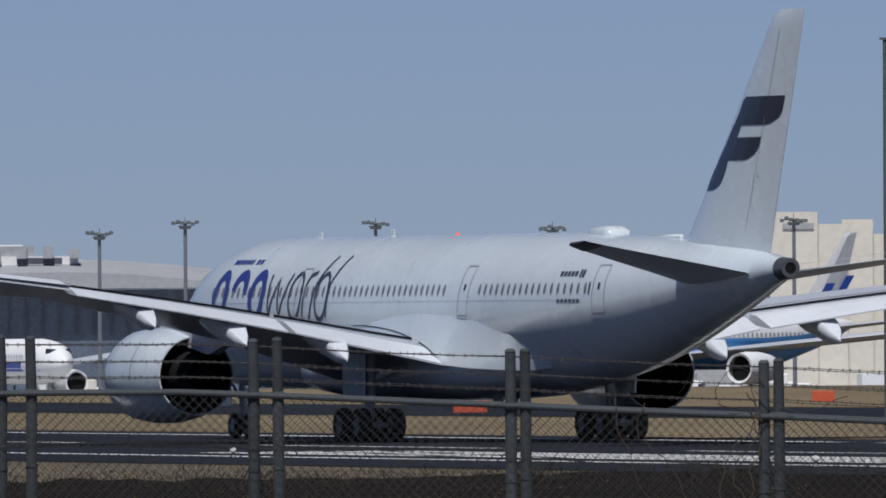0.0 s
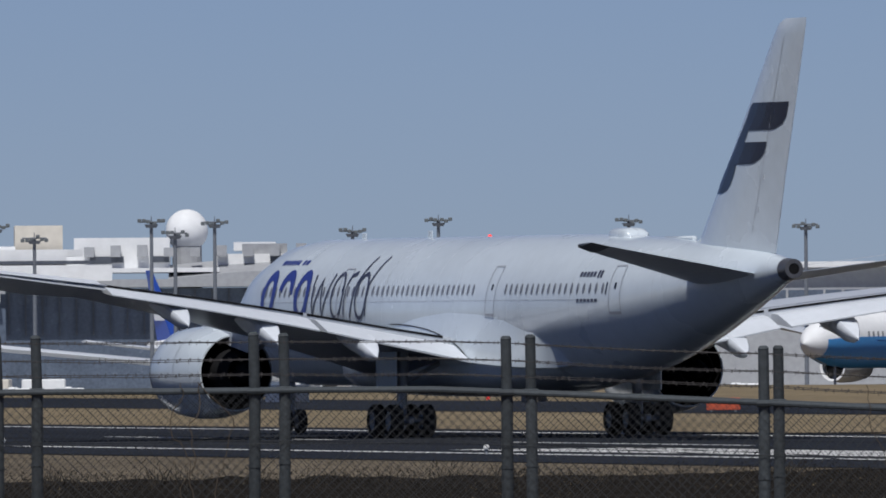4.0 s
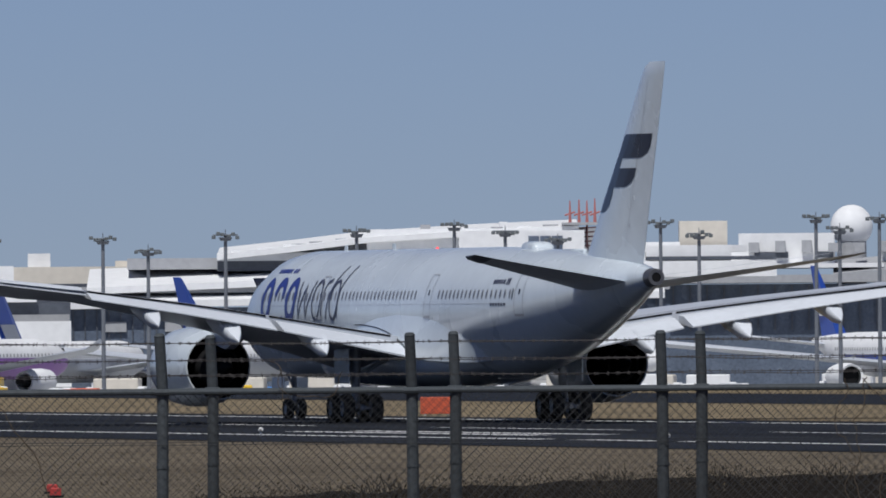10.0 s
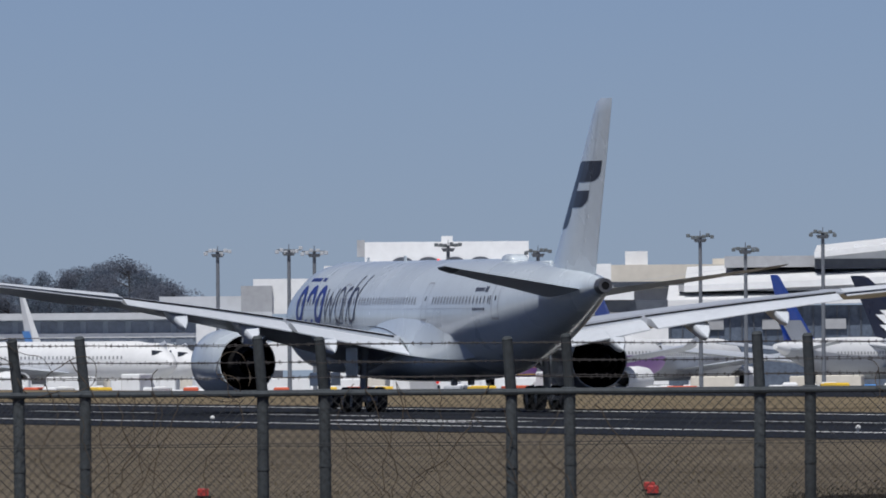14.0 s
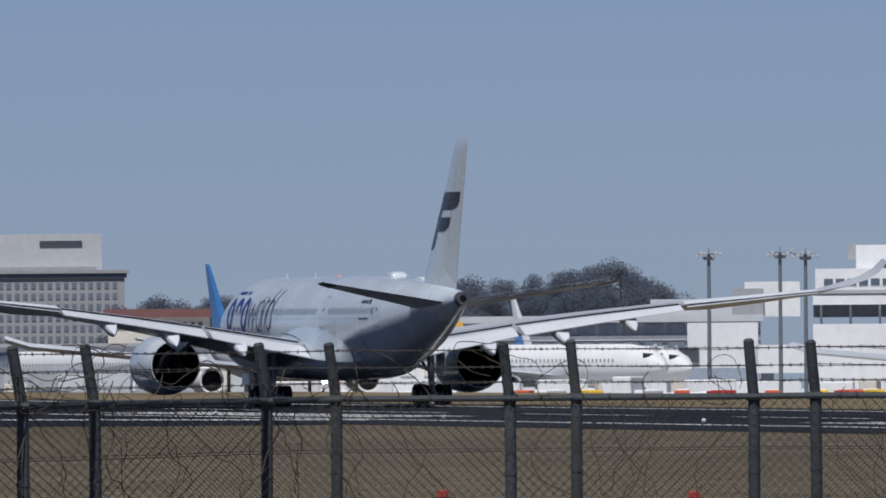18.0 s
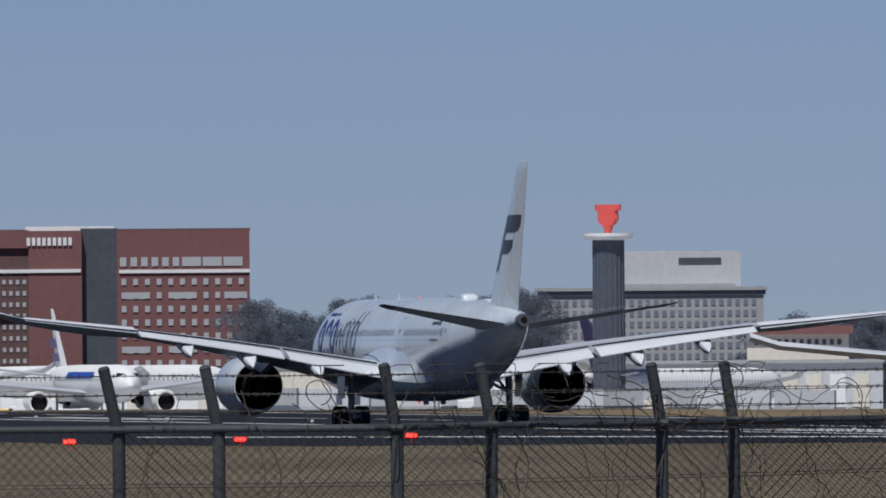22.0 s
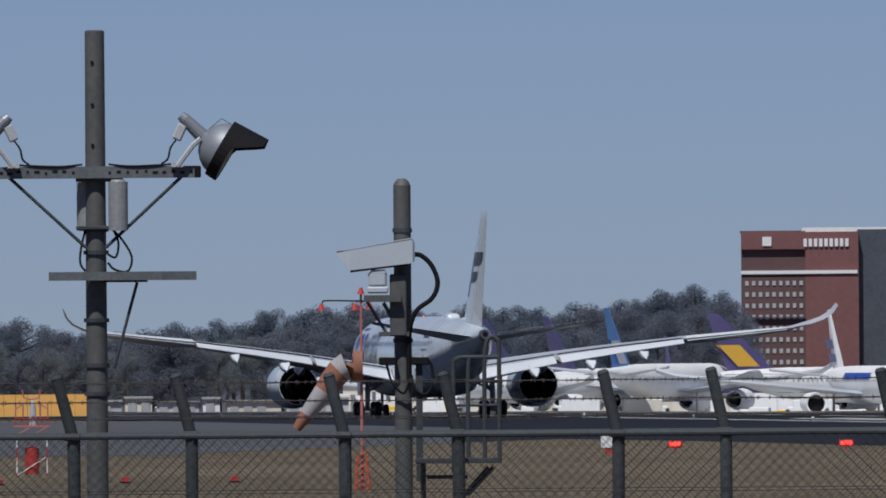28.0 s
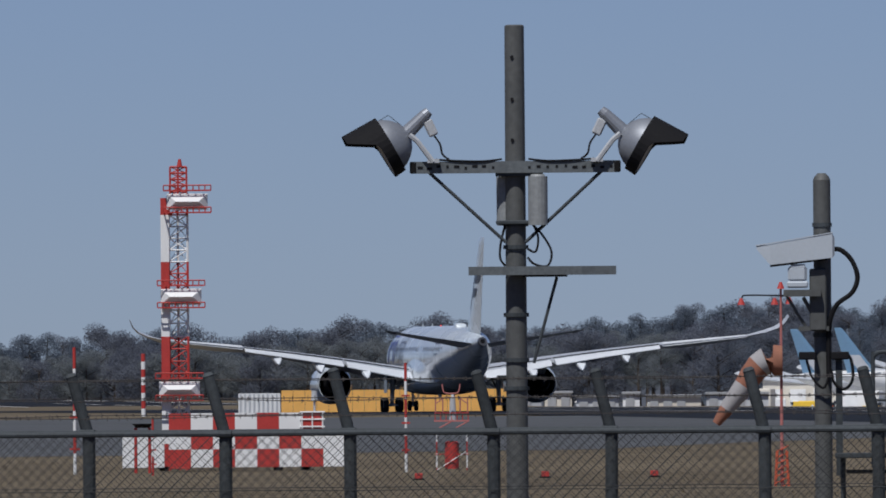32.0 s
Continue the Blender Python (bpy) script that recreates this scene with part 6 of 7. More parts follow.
block(T2, "roof_storey", -560, -250, -104, -76, d, 18, "white", y0=-1)
block(T2, "dark_band", -480, -250, -112, -106, d, 12, "slate", y0=0)

am = thing("antenna_array", Matrix.Translation(spot(-585, 2500, 0)) @ pose(0, 0, 0, 0, 0, facing(-585)), "cluster of red radar antennas on a steel roof frame", "antenna")
for x in (-30, -14, 0, 14, 32):
    bm = B()
    tube(bm, (x * k, 0, rise(-172, d)), (x * k, 0, rise(-212 - (x % 3) * 2, d)), 0.3, 0.1, 6)
    tube(bm, (x * k - 0.8, 0, rise(-186, d)), (x * k + 0.8, 0, rise(-192, d)), 0.15, 0.15, 5)
    part("red_aerial", bm, "aerial", am)
bm = B()
for x in (-40, -20, 0, 20, 40):
    tube(bm, (x * k, 0, rise(-128, d)), (x * k, 0, rise(-170, d)), 0.16, 0.16, 5)
for i in range(6):
    tube(bm, (-40 * k, 0, rise(-130 - i * 8, d)), (40 * k, 0, rise(-134 - i * 8, d)), 0.12, 0.12, 5)
part("frame", bm, "brick", am)
bm = B()
box(bm, 0, 0, rise(-171, d), 90 * k, 5, 0.4)
part("deck", bm, "concrete", am)

# arcaded white building
T3 = building("office_building", -1880, 2450, "white stepped office building with four arched openings", "building")
d = 2450
w = block(T3, "upper_wall", -2036, -1745, -146, -100, d, 16, "white", y0=8)
for i in range(4):
    a = -1988 + i * 46
    bm = B()
    kk = d / F
    x0, x1 = (a + 1880) * kk, (a + 38 + 1880) * kk
    zb = EYE + 104 * kk
    pts = [(x0, zb)] + [((x0 + x1) / 2 - (x1 - x0) / 2 * math.cos(math.pi * j / 8), zb + 0.4 + 0.9 * math.sin(math.pi * j / 8)) for j in range(9)] + [(x1, zb)]
    loft(bm, [[(x, 7.8, z) for x, z in pts], [(x, 8.3, z) for x, z in pts]])
    part("arch_opening", bm, "slate", w)
w = block(T3, "lower_wall", -2108, -1600, -104, -52, d, 24, "white")
window_row(T3, w, -2095, -1640, -86, -74, 22, d, 0.0, "bluegrey", 0.75)
block(T3, "ledge", -2112, -1596, -66, -60, d, 26, "concrete", y0=-1)
block(T3, "canopy", -2112, -1560, -56, -40, d, 30, "white", y0=-3)
block(T3, "dark_band", -2112, -1500, -40, -18, d, 24, "slate", y0=0.5)
block(T3, "ground_floor", -2112, -1500, -6, 110, d, 26, "white", y0=-5)
block(T3, "roof_box", -2050, -2036, -150, -120, d, 4, "concrete", y0=9)
block(T3, "roof_box", -1900, -1880, -156, -140, d, 3, "white", y0=9)
for i in range(10):
    block(T3, "rib", -2100 + i * 52, -2096 + i * 52, -40, 60, d, 0.6, "concrete", y0=-0.3)

# lower buildings further on
T4 = building("cargo_shed", -1560, 2550, "low white cargo shed with a roof box", "building")
d = 2550
block(T4, "wall", -1750, -1370, -102, -60, d, 20, "cream")
block(T4, "roof_box", -1575, -1535, -126, -100, d, 6, "white", y0=3)
block(T4, "roof_box", -1420, -1380, -112, -100, d, 6, "cream", y0=3)
block(T4, "dark_band", -1740, -1420, -72, -62, d, 0.6, "slate", y0=-0.3)
block(T4, "lower_wall", -1760, -1400, -60, 130, d, 18, "concrete", y0=1)
T5 = building("hangar", -2330, 2450, "low blue grey hangar with a row of bays", "hangar")
d = 2450
block(T5, "wall", -2780, -2205, -14, 130, d, 30, "ice")
block(T5, "white_band", -2780, -2205, 12, 20, d, 0.4, "white", y0=-0.45)
block(T5, "roof", -2790, -2200, -24, -12, d, 34, "pale", y0=-2)
for i in range(14):
    block(T5, "bay_door", -2770 + i * 40, -2740 + i * 40, -8, 40, d, 0.4, "far_pane", y0=-0.3)
block(T5, "side_house", -2233, -2135, -82, -20, d, 14, "white", y0=3)
block(T5, "side_house", -2255, -2200, -70, -20, d, 12, "concrete", y0=2)
block(T5, "side_house", -2400, -2250, -52, -20, d, 10, "pale", y0=5)
T6 = building("service_building", -2260, 2300, "white service building behind parked ground vehicles", "building")
d = 2300
block(T6, "wall", -2335, -2210, -10, 70, d, 10, "white")
block(T6, "annex", -2215, -2100, 30, 80, d, 8, "white")
block(T6, "sign_panel", -2348, -2315, 35, 60, d, 0.5, "slate", y0=-0.4)
T7 = building("office_building", 1480, 2600, "cream sunlit office block with roof boxes", "building")
d = 2600
for i, (a, b, v0) in enumerate(((1362, 1447, -190), (1447, 1500, -168), (1490, 1545, -176), (1545, 1760, -150), (1362, 1760, -120))):
    w = block(T7, "wall", a, b, v0, 125, d, 12 + i, "cream", y0=i * 0.8)
window_row(T7, w, 1380, 1740, -100, -86, 18, d, 3.1, "concrete", 0.6)
block(T7, "window_band", 1385, 1440, -170, -160, d, 0.4, "concrete", y0=-0.3)
T8 = building("concourse", 1050, 2650, "long low grey concourse behind the apron", "terminal")
d = 2650
block(T8, "wall", 470, 1800, -92, 125, d, 20, "concrete")
block(T8, "glazed_front", 470, 1800, -50, -10, d, 0.8, "bluegrey", y0=-0.6)
block(T8, "roof", 460, 1810, -100, -90, d, 24, "white", y0=-2)
for i in range(40):
    block(T8, "mullion", 480 + i * 33, 484 + i * 33, -50, -10, d, 0.6, "concrete", y0=-1.0)


# light masts
def light_mast(u, v, d=2100.0, pale=False):
    g = base(u, d).z
    k = d / F
    z = rise(v, d)
    root = thing("apron_light_mast", local(u, d, 0), "tall apron light mast with a crown of floodlights", "light mast", "apron light masts")
    bm = B()
    tube(bm, (0, 0, g), (0, 0, z), 0.30, 0.22, 8)
    part("mast", bm, "mast", root)
    bm = B()
    tube(bm, (0, 0, z - 0.75), (0, 0, z - 0.3), 0.7, 0.95, 10)
    tube(bm, (-1.6, 0, z), (1.6, 0, z), 0.10, 0.10, 5)
    tube(bm, (0, -1.2, z), (0, 1.2, z), 0.10, 0.10, 5)
    part("crown", bm, "mast", root)
    for x in (-1.55, -0.95, -0.4, 0.45, 1.0, 1.55):
        bm = B()
        box(bm, x, -0.2 - 0.3 * (abs(x) < 0.6), z + random.uniform(-0.35, 0.25), 0.52, 0.45, 0.46, bevel=0.06)
        part("floodlight", bm, "box" if pale else "arm", root)
    bm = B()
    tube(bm, (0, 0, z), (0, 0, z + 0.75), 0.07, 0.05, 5)
    part("rod", bm, "mast", root)


for u, v in ((176, -160), (328, -178), (665, -175), (978, -166), (1405, -176), (-180, -179), (-138, -159), (-68, -178), (-455, -172), (-387, -152), (-730, -159), (-637, -144), (-993, -160), (-1225, -156),
             (-1442, -151), (-1362, -130), (-1646, -146), (-1729, -127), (-1888, -138), (-820, -170)):
    light_mast(u, v)
for u, v in ((-2125, -130), (-2170, -133), (-2296, -131)):
    light_mast(u, v, pale=True)
mast = thing("steel_mast", local(1569, 700, 0), "tall slim dark steel mast", "mast")
bm = B()
tube(bm, (0, 0, 0), (0, 0, rise(-495, 700)), 0.16, 0.1, 8)
part("shaft", bm, "pole", mast)
bm = B()
box(bm, 0, 0, rise(-495, 700), 0.5, 0.3, 0.1)
part("cap", bm, "pole", mast)

# control tower with a red radar, and the hotels
TW = building("radar_tower", -3604, 2700, "dark grey cylindrical radar tower with a white gallery and red antenna", "tower")
d = 2700
k = d / F
X = lambda u: (u + 3604) * k
bm = B()
tube(bm, (0, 0, rise(130, d)), (0, 0, rise(-196, d)), 28 * k, 27 * k, 28)
part("shaft", bm, "slate", TW, smooth=False)
for i in range(10):
    bm = B()
    a = -1.4 + i * 0.31
    tube(bm, (28.2 * k * math.sin(a), -28.2 * k * math.cos(a), rise(60, d)), (27.4 * k * math.sin(a), -27.4 * k * math.cos(a), rise(-196, d)), 0.12, 0.12, 4)
    part("fin_rib", bm, "bluegrey", TW)
bm = B()
tube(bm, (0, 0, rise(-197, d)), (0, 0, rise(-203, d)), 41 * k, 44 * k, 28)
tube(bm, (0, 0, rise(-203, d)), (0, 0, rise(-208, d)), 44 * k, 44 * k, 28)
part("gallery", bm, "white", TW)
bm = B()
tube(bm, (0, 0, rise(-208, d)), (0, 0, rise(-222, d)), 6 * k, 9 * k, 12)
part("pedestal", bm, "radar", TW)
bm = B()
loft(bm, [[(x * k, y, rise(v, d)) for x, v in ((-25 * s, -259), (25 * s, -259), (25 * s, -249), (19 * s, -247), (20 * s, -232), (15 * s, -224), (0, -218), (-14 * s, -224), (-20 * s, -232), (-19 * s, -247), (-25 * s, -249))] for y, s in ((-0.6, 0.9), (0.2, 1.0), (0.6, 0.8))])
tri_caps(bm)
dish = part("radar_dish", bm, "radar", TW, "red radar antenna")

H1 = building("hotel", -3500, 3500, "grey white hotel block with rows of small windows", "hotel")
d = 3500
w = block(H1, "wall", -3726, -3330, -100, 60, d, 18, "concrete")
block(H1, "dark_band", -3730, -3326, -106, -98, d, 19, "bluegrey", y0=-0.5)
block(H1, "eave", -3735, -3322, -112, -106, d, 20, "concrete", y0=-1)
w2 = block(H1, "upper_wall", -3590, -3370, -176, -106, d, 10, "pale", y0=3)
block(H1, "name_board", -3480, -3405, -164, -156, d, 0.5, "slate", y0=2.6)
block(H1, "roof_box", -3600, -3380, -118, -108, d, 12, "concrete", y0=2)
for r in range(7):
    window_row(H1, w, -3715, -3340, -90 + r * 19, -79 + r * 19, 26, d, -0.02, "far_pane", 0.55)

H2 = building("hotel", -4490, 3500, "large dark red brown hotel with white window rows", "hotel")
d = 3500
wr = block(H2, "wall", -4474, -4239, -220, 80, d, 22, "brick")
wl = block(H2, "wall", -4744, -4630, -222, 80, d, 18, "brick_dark", y0=4)
wm = block(H2, "stair_tower", -4630, -4536, -220, 80, d, 26, "brick", y0=-2)
block(H2, "glass_shaft", -4538, -4472, -224, 80, d, 12, "slate", "dark blue glazed shaft", y0=1)
block(H2, "penthouse", -4636, -4478, -228, -220, d, 12, "white", y0=4)
block(H2, "parapet", -4746, -4237, -223, -219, d, 10, "brick_dark", y0=6)
block(H2, "top_storey", -4744, -4630, -222, -190, d, 19, "brick", y0=3)
block(H2, "white_band", -4744, -4538, -152, -146, d, 0.5, "white", y0=-2.4)
block(H2, "white_band", -4744, -4630, -152, -146, d, 0.5, "white", y0=3.6)
block(H2, "white_band", -4470, -4238, -150, -144, d, 0.5, "white", y0=-0.4)
window_row(H2, wr, -4472, -4360, -172, -156, 6, d, -0.1, "box", 0.62)
window_row(H2, wr, -4360, -4250, -172, -156, 3, d, -0.1, "box", 0.92)
for r in range(9):
    window_row(H2, wr, -4472, -4244, -134 + r * 24, -123 + r * 24, 11, d, -0.1, "box", 0.42)
    for i, u in enumerate((-4462, -4378, -4284)):
        if r in (1, 5):
            block(H2, "wide_window", u, u + 40, -134 + r * 24, -122 + r * 24, d, 0.3, "box", y0=-0.14)
    window_row(H2, wl, -4740, -4632, -134 + r * 20, -126 + r * 20, 9, d, 3.95, "box", 0.5)
for a, b in ((-4706, -4690),):
    block(H2, "sign_shape", a, b, -212, -196, d, 0.4, "white", y0=2.7)
for i in range(9):
    block(H2, "sign_bar", -4633 + i * 9.2, -4627 + i * 9.2, -208, -194, d, 0.4, "white", y0=-2.4)

# long pale sheds along the cargo apron
for (u0, u1, v0, d, mt, lab) in ((-4240, -3640, 18, 3000, "cream", "long cream cargo shed with a flat roof"), (-5450, -4760, 40, 3000, "cream", "long cream cargo shed with a flat roof"), (-3640, -3120, 22, 3000, "pale", "long pale grey cargo shed with a flat roof"),
                                 (-3060, -2440, 0, 2900, "white", "long white hangar with a flat roof"), (-4800, -4240, 30, 2950, "white", "long white cargo shed with a flat roof")):
    s = building("cargo_shed", (u0 + u1) / 2, d, lab, "shed")
    w = block(s, "wall", u0, u1, v0, v0 + 175, d, 18, mt)
    block(s, "roof_edge", u0 - 4, u1 + 4, v0 - 4, v0 + 2, d, 20, "concrete", y0=-0.8)
    n = int((u1 - u0) / 42)
    for i in range(n):
        block(s, "door", u0 + 6 + i * 42, u0 + 34 + i * 42, v0 + 22, v0 + 80, d, 0.4, random.choice(("cream", "white")), y0=-0.3)
for (u0, u1, v0, mt, lab) in ((-5905, -5842, 70, "box", "low grey freight shed across the field"), (-5836, -5788, 64, "cream", "low cream freight shed across the field"), (-5780, -5705, 72, "pale", "low pale freight shed across the field"),
                              (-5698, -5668, 66, "white", "low white freight shed across the field"), (-5655, -5560, 72, "cream", "low cream freight shed across the field"), (-5550, -5440, 68, "pale", "low pale freight shed across the field")):
    s = building("freight_shed", (u0 + u1) / 2, 2300, lab, "shed")
    block(s, "wall", u0, u1, v0, v0 + 60, 2300, 12, mt)
    block(s, "roof_edge", u0 - 2, u1 + 2, v0 - 2, v0 + 1.5, 2300, 13, "concrete", y0=-0.5)
    for i in range(int((u1 - u0) / 24)):
        block(s, "door", u0 + 5 + i * 24, u0 + 20 + i * 24, v0 + 9, v0 + 40, 2300, 0.3, "concrete", y0=-0.25)
RB = building("lodge", -3205, 3100, "low brown roofed building with small windows", "building")
d = 3100
w = block(RB, "wall", -3360, -3180, -28, 40, d, 12, "cream")
block(RB, "roof", -3368, -3172, -42, -27, d, 16, "brick", y0=-1.5)
window_row(RB, w, -3350, -3190, -18, -8, 12, d, -0.05, "slate", 0.5)

# amber sheet wall on the far side of the runway
AW = building("blast_screen", -6090, 1640, "long amber sheet screen beside a pale container", "barrier")
d = 1640
for i in range(20):
    block(AW, "panel", -6302 + i * 21, -6302 + i * 21 + 20.4, 57, 99, d, 0.5, "amber")
CW = building("container", -6345, 1640, "pale grey freight container on the grass", "container")
block(CW, "shell", -6378, -6304, 62, 101, d, 2.4, "white")
for i in range(9):
    block(CW, "rib", -6376 + i * 8, -6373 + i * 8, 63, 100, d, 0.1, "pale", y0=-0.1)


# ---- parked aircraft ----
def jet(name, ut, un, d, toward, label, L=60.0, body="white", fin="white", eng="white", marks=(), key=None, belly=None):
    """Parked airliner, its tail at bearing ut and its nose at un."""
    k = d / F
    w = (un - ut) * k
    dep = math.sqrt(max(4.0, L * L - w * w)) * (-1 if toward else 1)
    a, b = base(ut, d), None
    b = spot(un, d + dep)
    hd = math.degrees(math.atan2(b.y - a.y, b.x - a.x))
    if key is None:
        m = Matrix.Translation((a.x, a.y, ground_z(a.x, a.y) + 0.03)) @ pose(0, 0, 0, 0, 0, hd)
    else:
        m = Matrix()
    root = thing(name, m, label, "airplane", "airliners on the apron")
    root["heading"] = hd
    q = L / 60.0
    prof = [(60, 5.3, 0.1), (59.3, 5.35, 0.9), (58, 5.5, 1.7), (55.5, 5.6, 2.5), (52, 5.6, 2.85), (22, 5.6, 2.85), (15, 5.9, 2.5), (8, 6.5, 1.7), (3, 7.0, 0.9), (0.2, 7.3, 0.35)]
    bm = B()
    loft(bm, [[(x * q, r * q * math.sin(6.28319 * i / 20), (z + r * math.cos(6.28319 * i / 20)) * q) for i in range(20)] for x, z, r in prof])
    tri_caps(bm)
    part("fuselage", bm, body, root, smooth=True)
    if belly:
        bm = B()
        for sg in (1, -1):
            rings = []
            for x, z, r in prof[2:9]:
                rings.append([(x * q, sg * (r + 0.03) * q * math.sin(t), (z + (r + 0.03) * math.cos(t)) * q) for t in (1.45, 1.7, 1.95, 2.2, 2.5, 2.8, 3.1)])
            loft(bm, rings, close=False, caps=False)
        part("belly_paint", bm, belly, root, smooth=True)
    bm = B()
    rings = []
    for z, x0, x1, t in ((7.2, 13.5, 3.2, 0.42), (8.5, 11.5, 2.7, 0.36), (12.5, 6.6, 1.0, 0.24), (16.6, 1.7, -0.9, 0.14), (16.9, 1.0, -1.0, 0.06)):
        rings.append([(x0 * q, 0, z * q), ((x0 * 0.7 + x1 * 0.3) * q, t * q, z * q), (x1 * q, 0.03, z * q), ((x0 * 0.7 + x1 * 0.3) * q, -t * q, z * q)])
    loft(bm, rings)
    finp = part("fin", bm, fin, root)
    for sg in (1, -1):
        bm = B()
        loft(bm, [[((x0 - c * (x0 - x1)) * q, sg * y * q, (z + th) * q) for c, th in ((0, 0), (0.3, 0.22), (1, 0.0), (0.4, -0.2))] for y, x0, x1, z in ((1.0, 9.5, 3.0, 6.8), (9.3, 2.4, 0.2, 7.9))])
        part("tailplane", bm, "wing", root)
        bm = B()
        loft(bm, [[((x0 - c * (x0 - x1)) * q, sg * y * q, (z + th) * q) for c, th in ((0, 0), (0.3, 0.45), (1, 0.0), (0.4, -0.4))] for y, x0, x1, z in ((2.0, 40.5, 27, 4.2), (9.8, 34.5, 26, 5.1), (27.5, 21.5, 18.2, 7.1), (29.8, 18.5, 16.6, 8.0))])
        part("wing", bm, "wing", root)
        bm = B()
        loft(bm, [[(x * q, (sg * 9.6 + r * math.sin(6.28319 * i / 18)) * q, (2.9 + r * math.cos(6.28319 * i / 18)) * q) for i in range(18)] for x, r in ((38.8, 1.3), (38.9, 1.55), (37.5, 1.7), (35, 1.65), (33, 1.35), (33, 1.2), (34.5, 1.1))], caps=False)
        en = part("engine", bm, eng, root, smooth=True)
        bm = B()
        tube(bm, (38.0 * q, sg * 9.6 * q, 2.9 * q), (37.6 * q, sg * 9.6 * q, 2.9 * q), 1.33 * q, 1.33 * q, 18)
        part("fan", bm, "hollow", en)
        bm = B()
        tube(bm, (33.6 * q, sg * 9.6 * q, 2.9 * q), (31.6 * q, sg * 9.6 * q, 2.9 * q), 0.8 * q, 0.45 * q, 12)
        part("nozzle", bm, "hot", en)
        bm = B()
        tube(bm, (29 * q, sg * 5.0 * q, 0.5), (29 * q, sg * 5.0 * q, 4.2 * q), 0.2, 0.2, 8)
        part("gear_leg", bm, "strut", root)
        for dx in (-0.8, 0.8):
            bm = B()
            tube(bm, (29 * q + dx, sg * 5.0 * q - 0.7, 0.6), (29 * q + dx, sg * 5.0 * q + 0.7, 0.6), 0.6, 0.6, 14)
            part("wheel", bm, "tyre", root)
        bm = B()
        for x in np.arange(14, 52, 0.9):
            r = lerp([(p[0], p[1], p[2]) for p in prof[::-1]], x)
            yy = r[1] * 0.985
            a0 = bm.verts.new((x * q, sg * (yy + 0.06) * q, 6.1 * q))
            b0 = bm.verts.new(((x + 0.35) * q, sg * (yy + 0.06) * q, 6.1 * q))
            c0 = bm.verts.new(((x + 0.35) * q, sg * (yy + 0.03) * q, 6.5 * q))
            d0 = bm.verts.new((x * q, sg * (yy + 0.03) * q, 6.5 * q))
            bm.faces.new((a0, b0, c0, d0))
        wn_ = part("window_line", bm, "concrete", root)
        wn_["kind"] = "stuff"
        for x0, x1, z0, z1, mt, lab in marks:
            bm = B()
            y = 0.42 if z0 > 7.5 else 2.9
            vs = []
            n = 8
            for i in range(n + 1):
                x = x0 + (x1 - x0) * i / n
                if z0 > 7.5:
                    sh2 = 1.15
                    lo, hi = (x - (z0 - 8.0) * sh2, z0), (x - (z1 - 8.0) * sh2, z1)
                    yl, yh = 0.38 - (z0 - 7) * 0.018, 0.38 - (z1 - 7) * 0.018
                else:
                    r = lerp([(p[0], p[1], p[2]) for p in prof[::-1]], x)
                    lo, hi = (x, z0), (x, z1)
                    yl = math.sqrt(max(0.01, r[1] ** 2 - (z0 - r[0]) ** 2)) + 0.05
                    yh = math.sqrt(max(0.01, r[1] ** 2 - (z1 - r[0]) ** 2)) + 0.05
                vs.append((bm.verts.new((lo[0] * q, sg * yl * q, lo[1] * q)), bm.verts.new((hi[0] * q, sg * yh * q, hi[1] * q))))
            for p0, p1 in zip(vs, vs[1:]):
                bm.faces.new((p0[0], p1[0], p1[1], p0[1]))
            part("paint_mark", bm, mt, finp if z0 > 7.5 else root, lab)
    bm = B()
    tube(bm, (54 * q, 0, 0.4), (54 * q, 0, 3.2 * q), 0.14, 0.14, 8)
    part("gear_leg", bm, "strut", root)
    bm = B()
    tube(bm, (54 * q, -0.35, 0.48), (54 * q, 0.35, 0.48), 0.48, 0.48, 14)
    part("wheel", bm, "tyre", root)
    bm = B()
    for sg in (1, -1):
        vs = [bm.verts.new((x * q, sg * y * q, z * q)) for x, y, z in ((58.6, 0.75, 6.5), (57.2, 1.75, 6.6), (57.0, 1.6, 7.25), (57.9, 0.65, 7.15))]
        bm.faces.new(vs)
    part("cockpit_window", bm, "glass", root)
    return root


jet("airliner", -186, 116, 2290, True, "white airliner with blue flank stripe and blue tail", 67, fin="blue", marks=((18, 56, 4.4, 5.6, "blue", "blue stripe"), (6, 9.5, 10.5, 13.5, "white", "pale tail shape")), belly=None)
jet("airliner", -1165, -450, 2330, True, "white airliner with black tail and pale tail petals", 64, fin="navy", marks=((6.0, 7.2, 9.0, 10.2, "white", "pale petal"), (8.0, 9.2, 8.6, 9.6, "white", "pale petal"), (7.0, 8.2, 10.4, 11.6, "white", "pale petal"), (9.2, 10.4, 9.8, 10.9, "white", "pale petal"), (8.3, 9.4, 11.2, 12.2, "white", "pale petal"), *[(30.5 + 2.1 * i, 31.9 + 2.1 * i, 5.7, 7.0, "concrete", "grey painted bar") for i in (0, 1, 2, 3, 5, 6, 7, 8, 9, 10, 11, 12)]))
jet("airliner", -1312, -960, 2300, False, "white airliner with blue tail top and gridded globe", 64, fin="blue", marks=((4.5, 10.5, 7.6, 10.8, "box", "pale globe shape"),), belly="box")
jet("airliner", -1634, -1380, 2320, False, "white airliner with blue tail top and gridded globe", 64, fin="blue", marks=((4.5, 10.5, 7.6, 10.8, "box", "pale globe shape"),), belly="box")
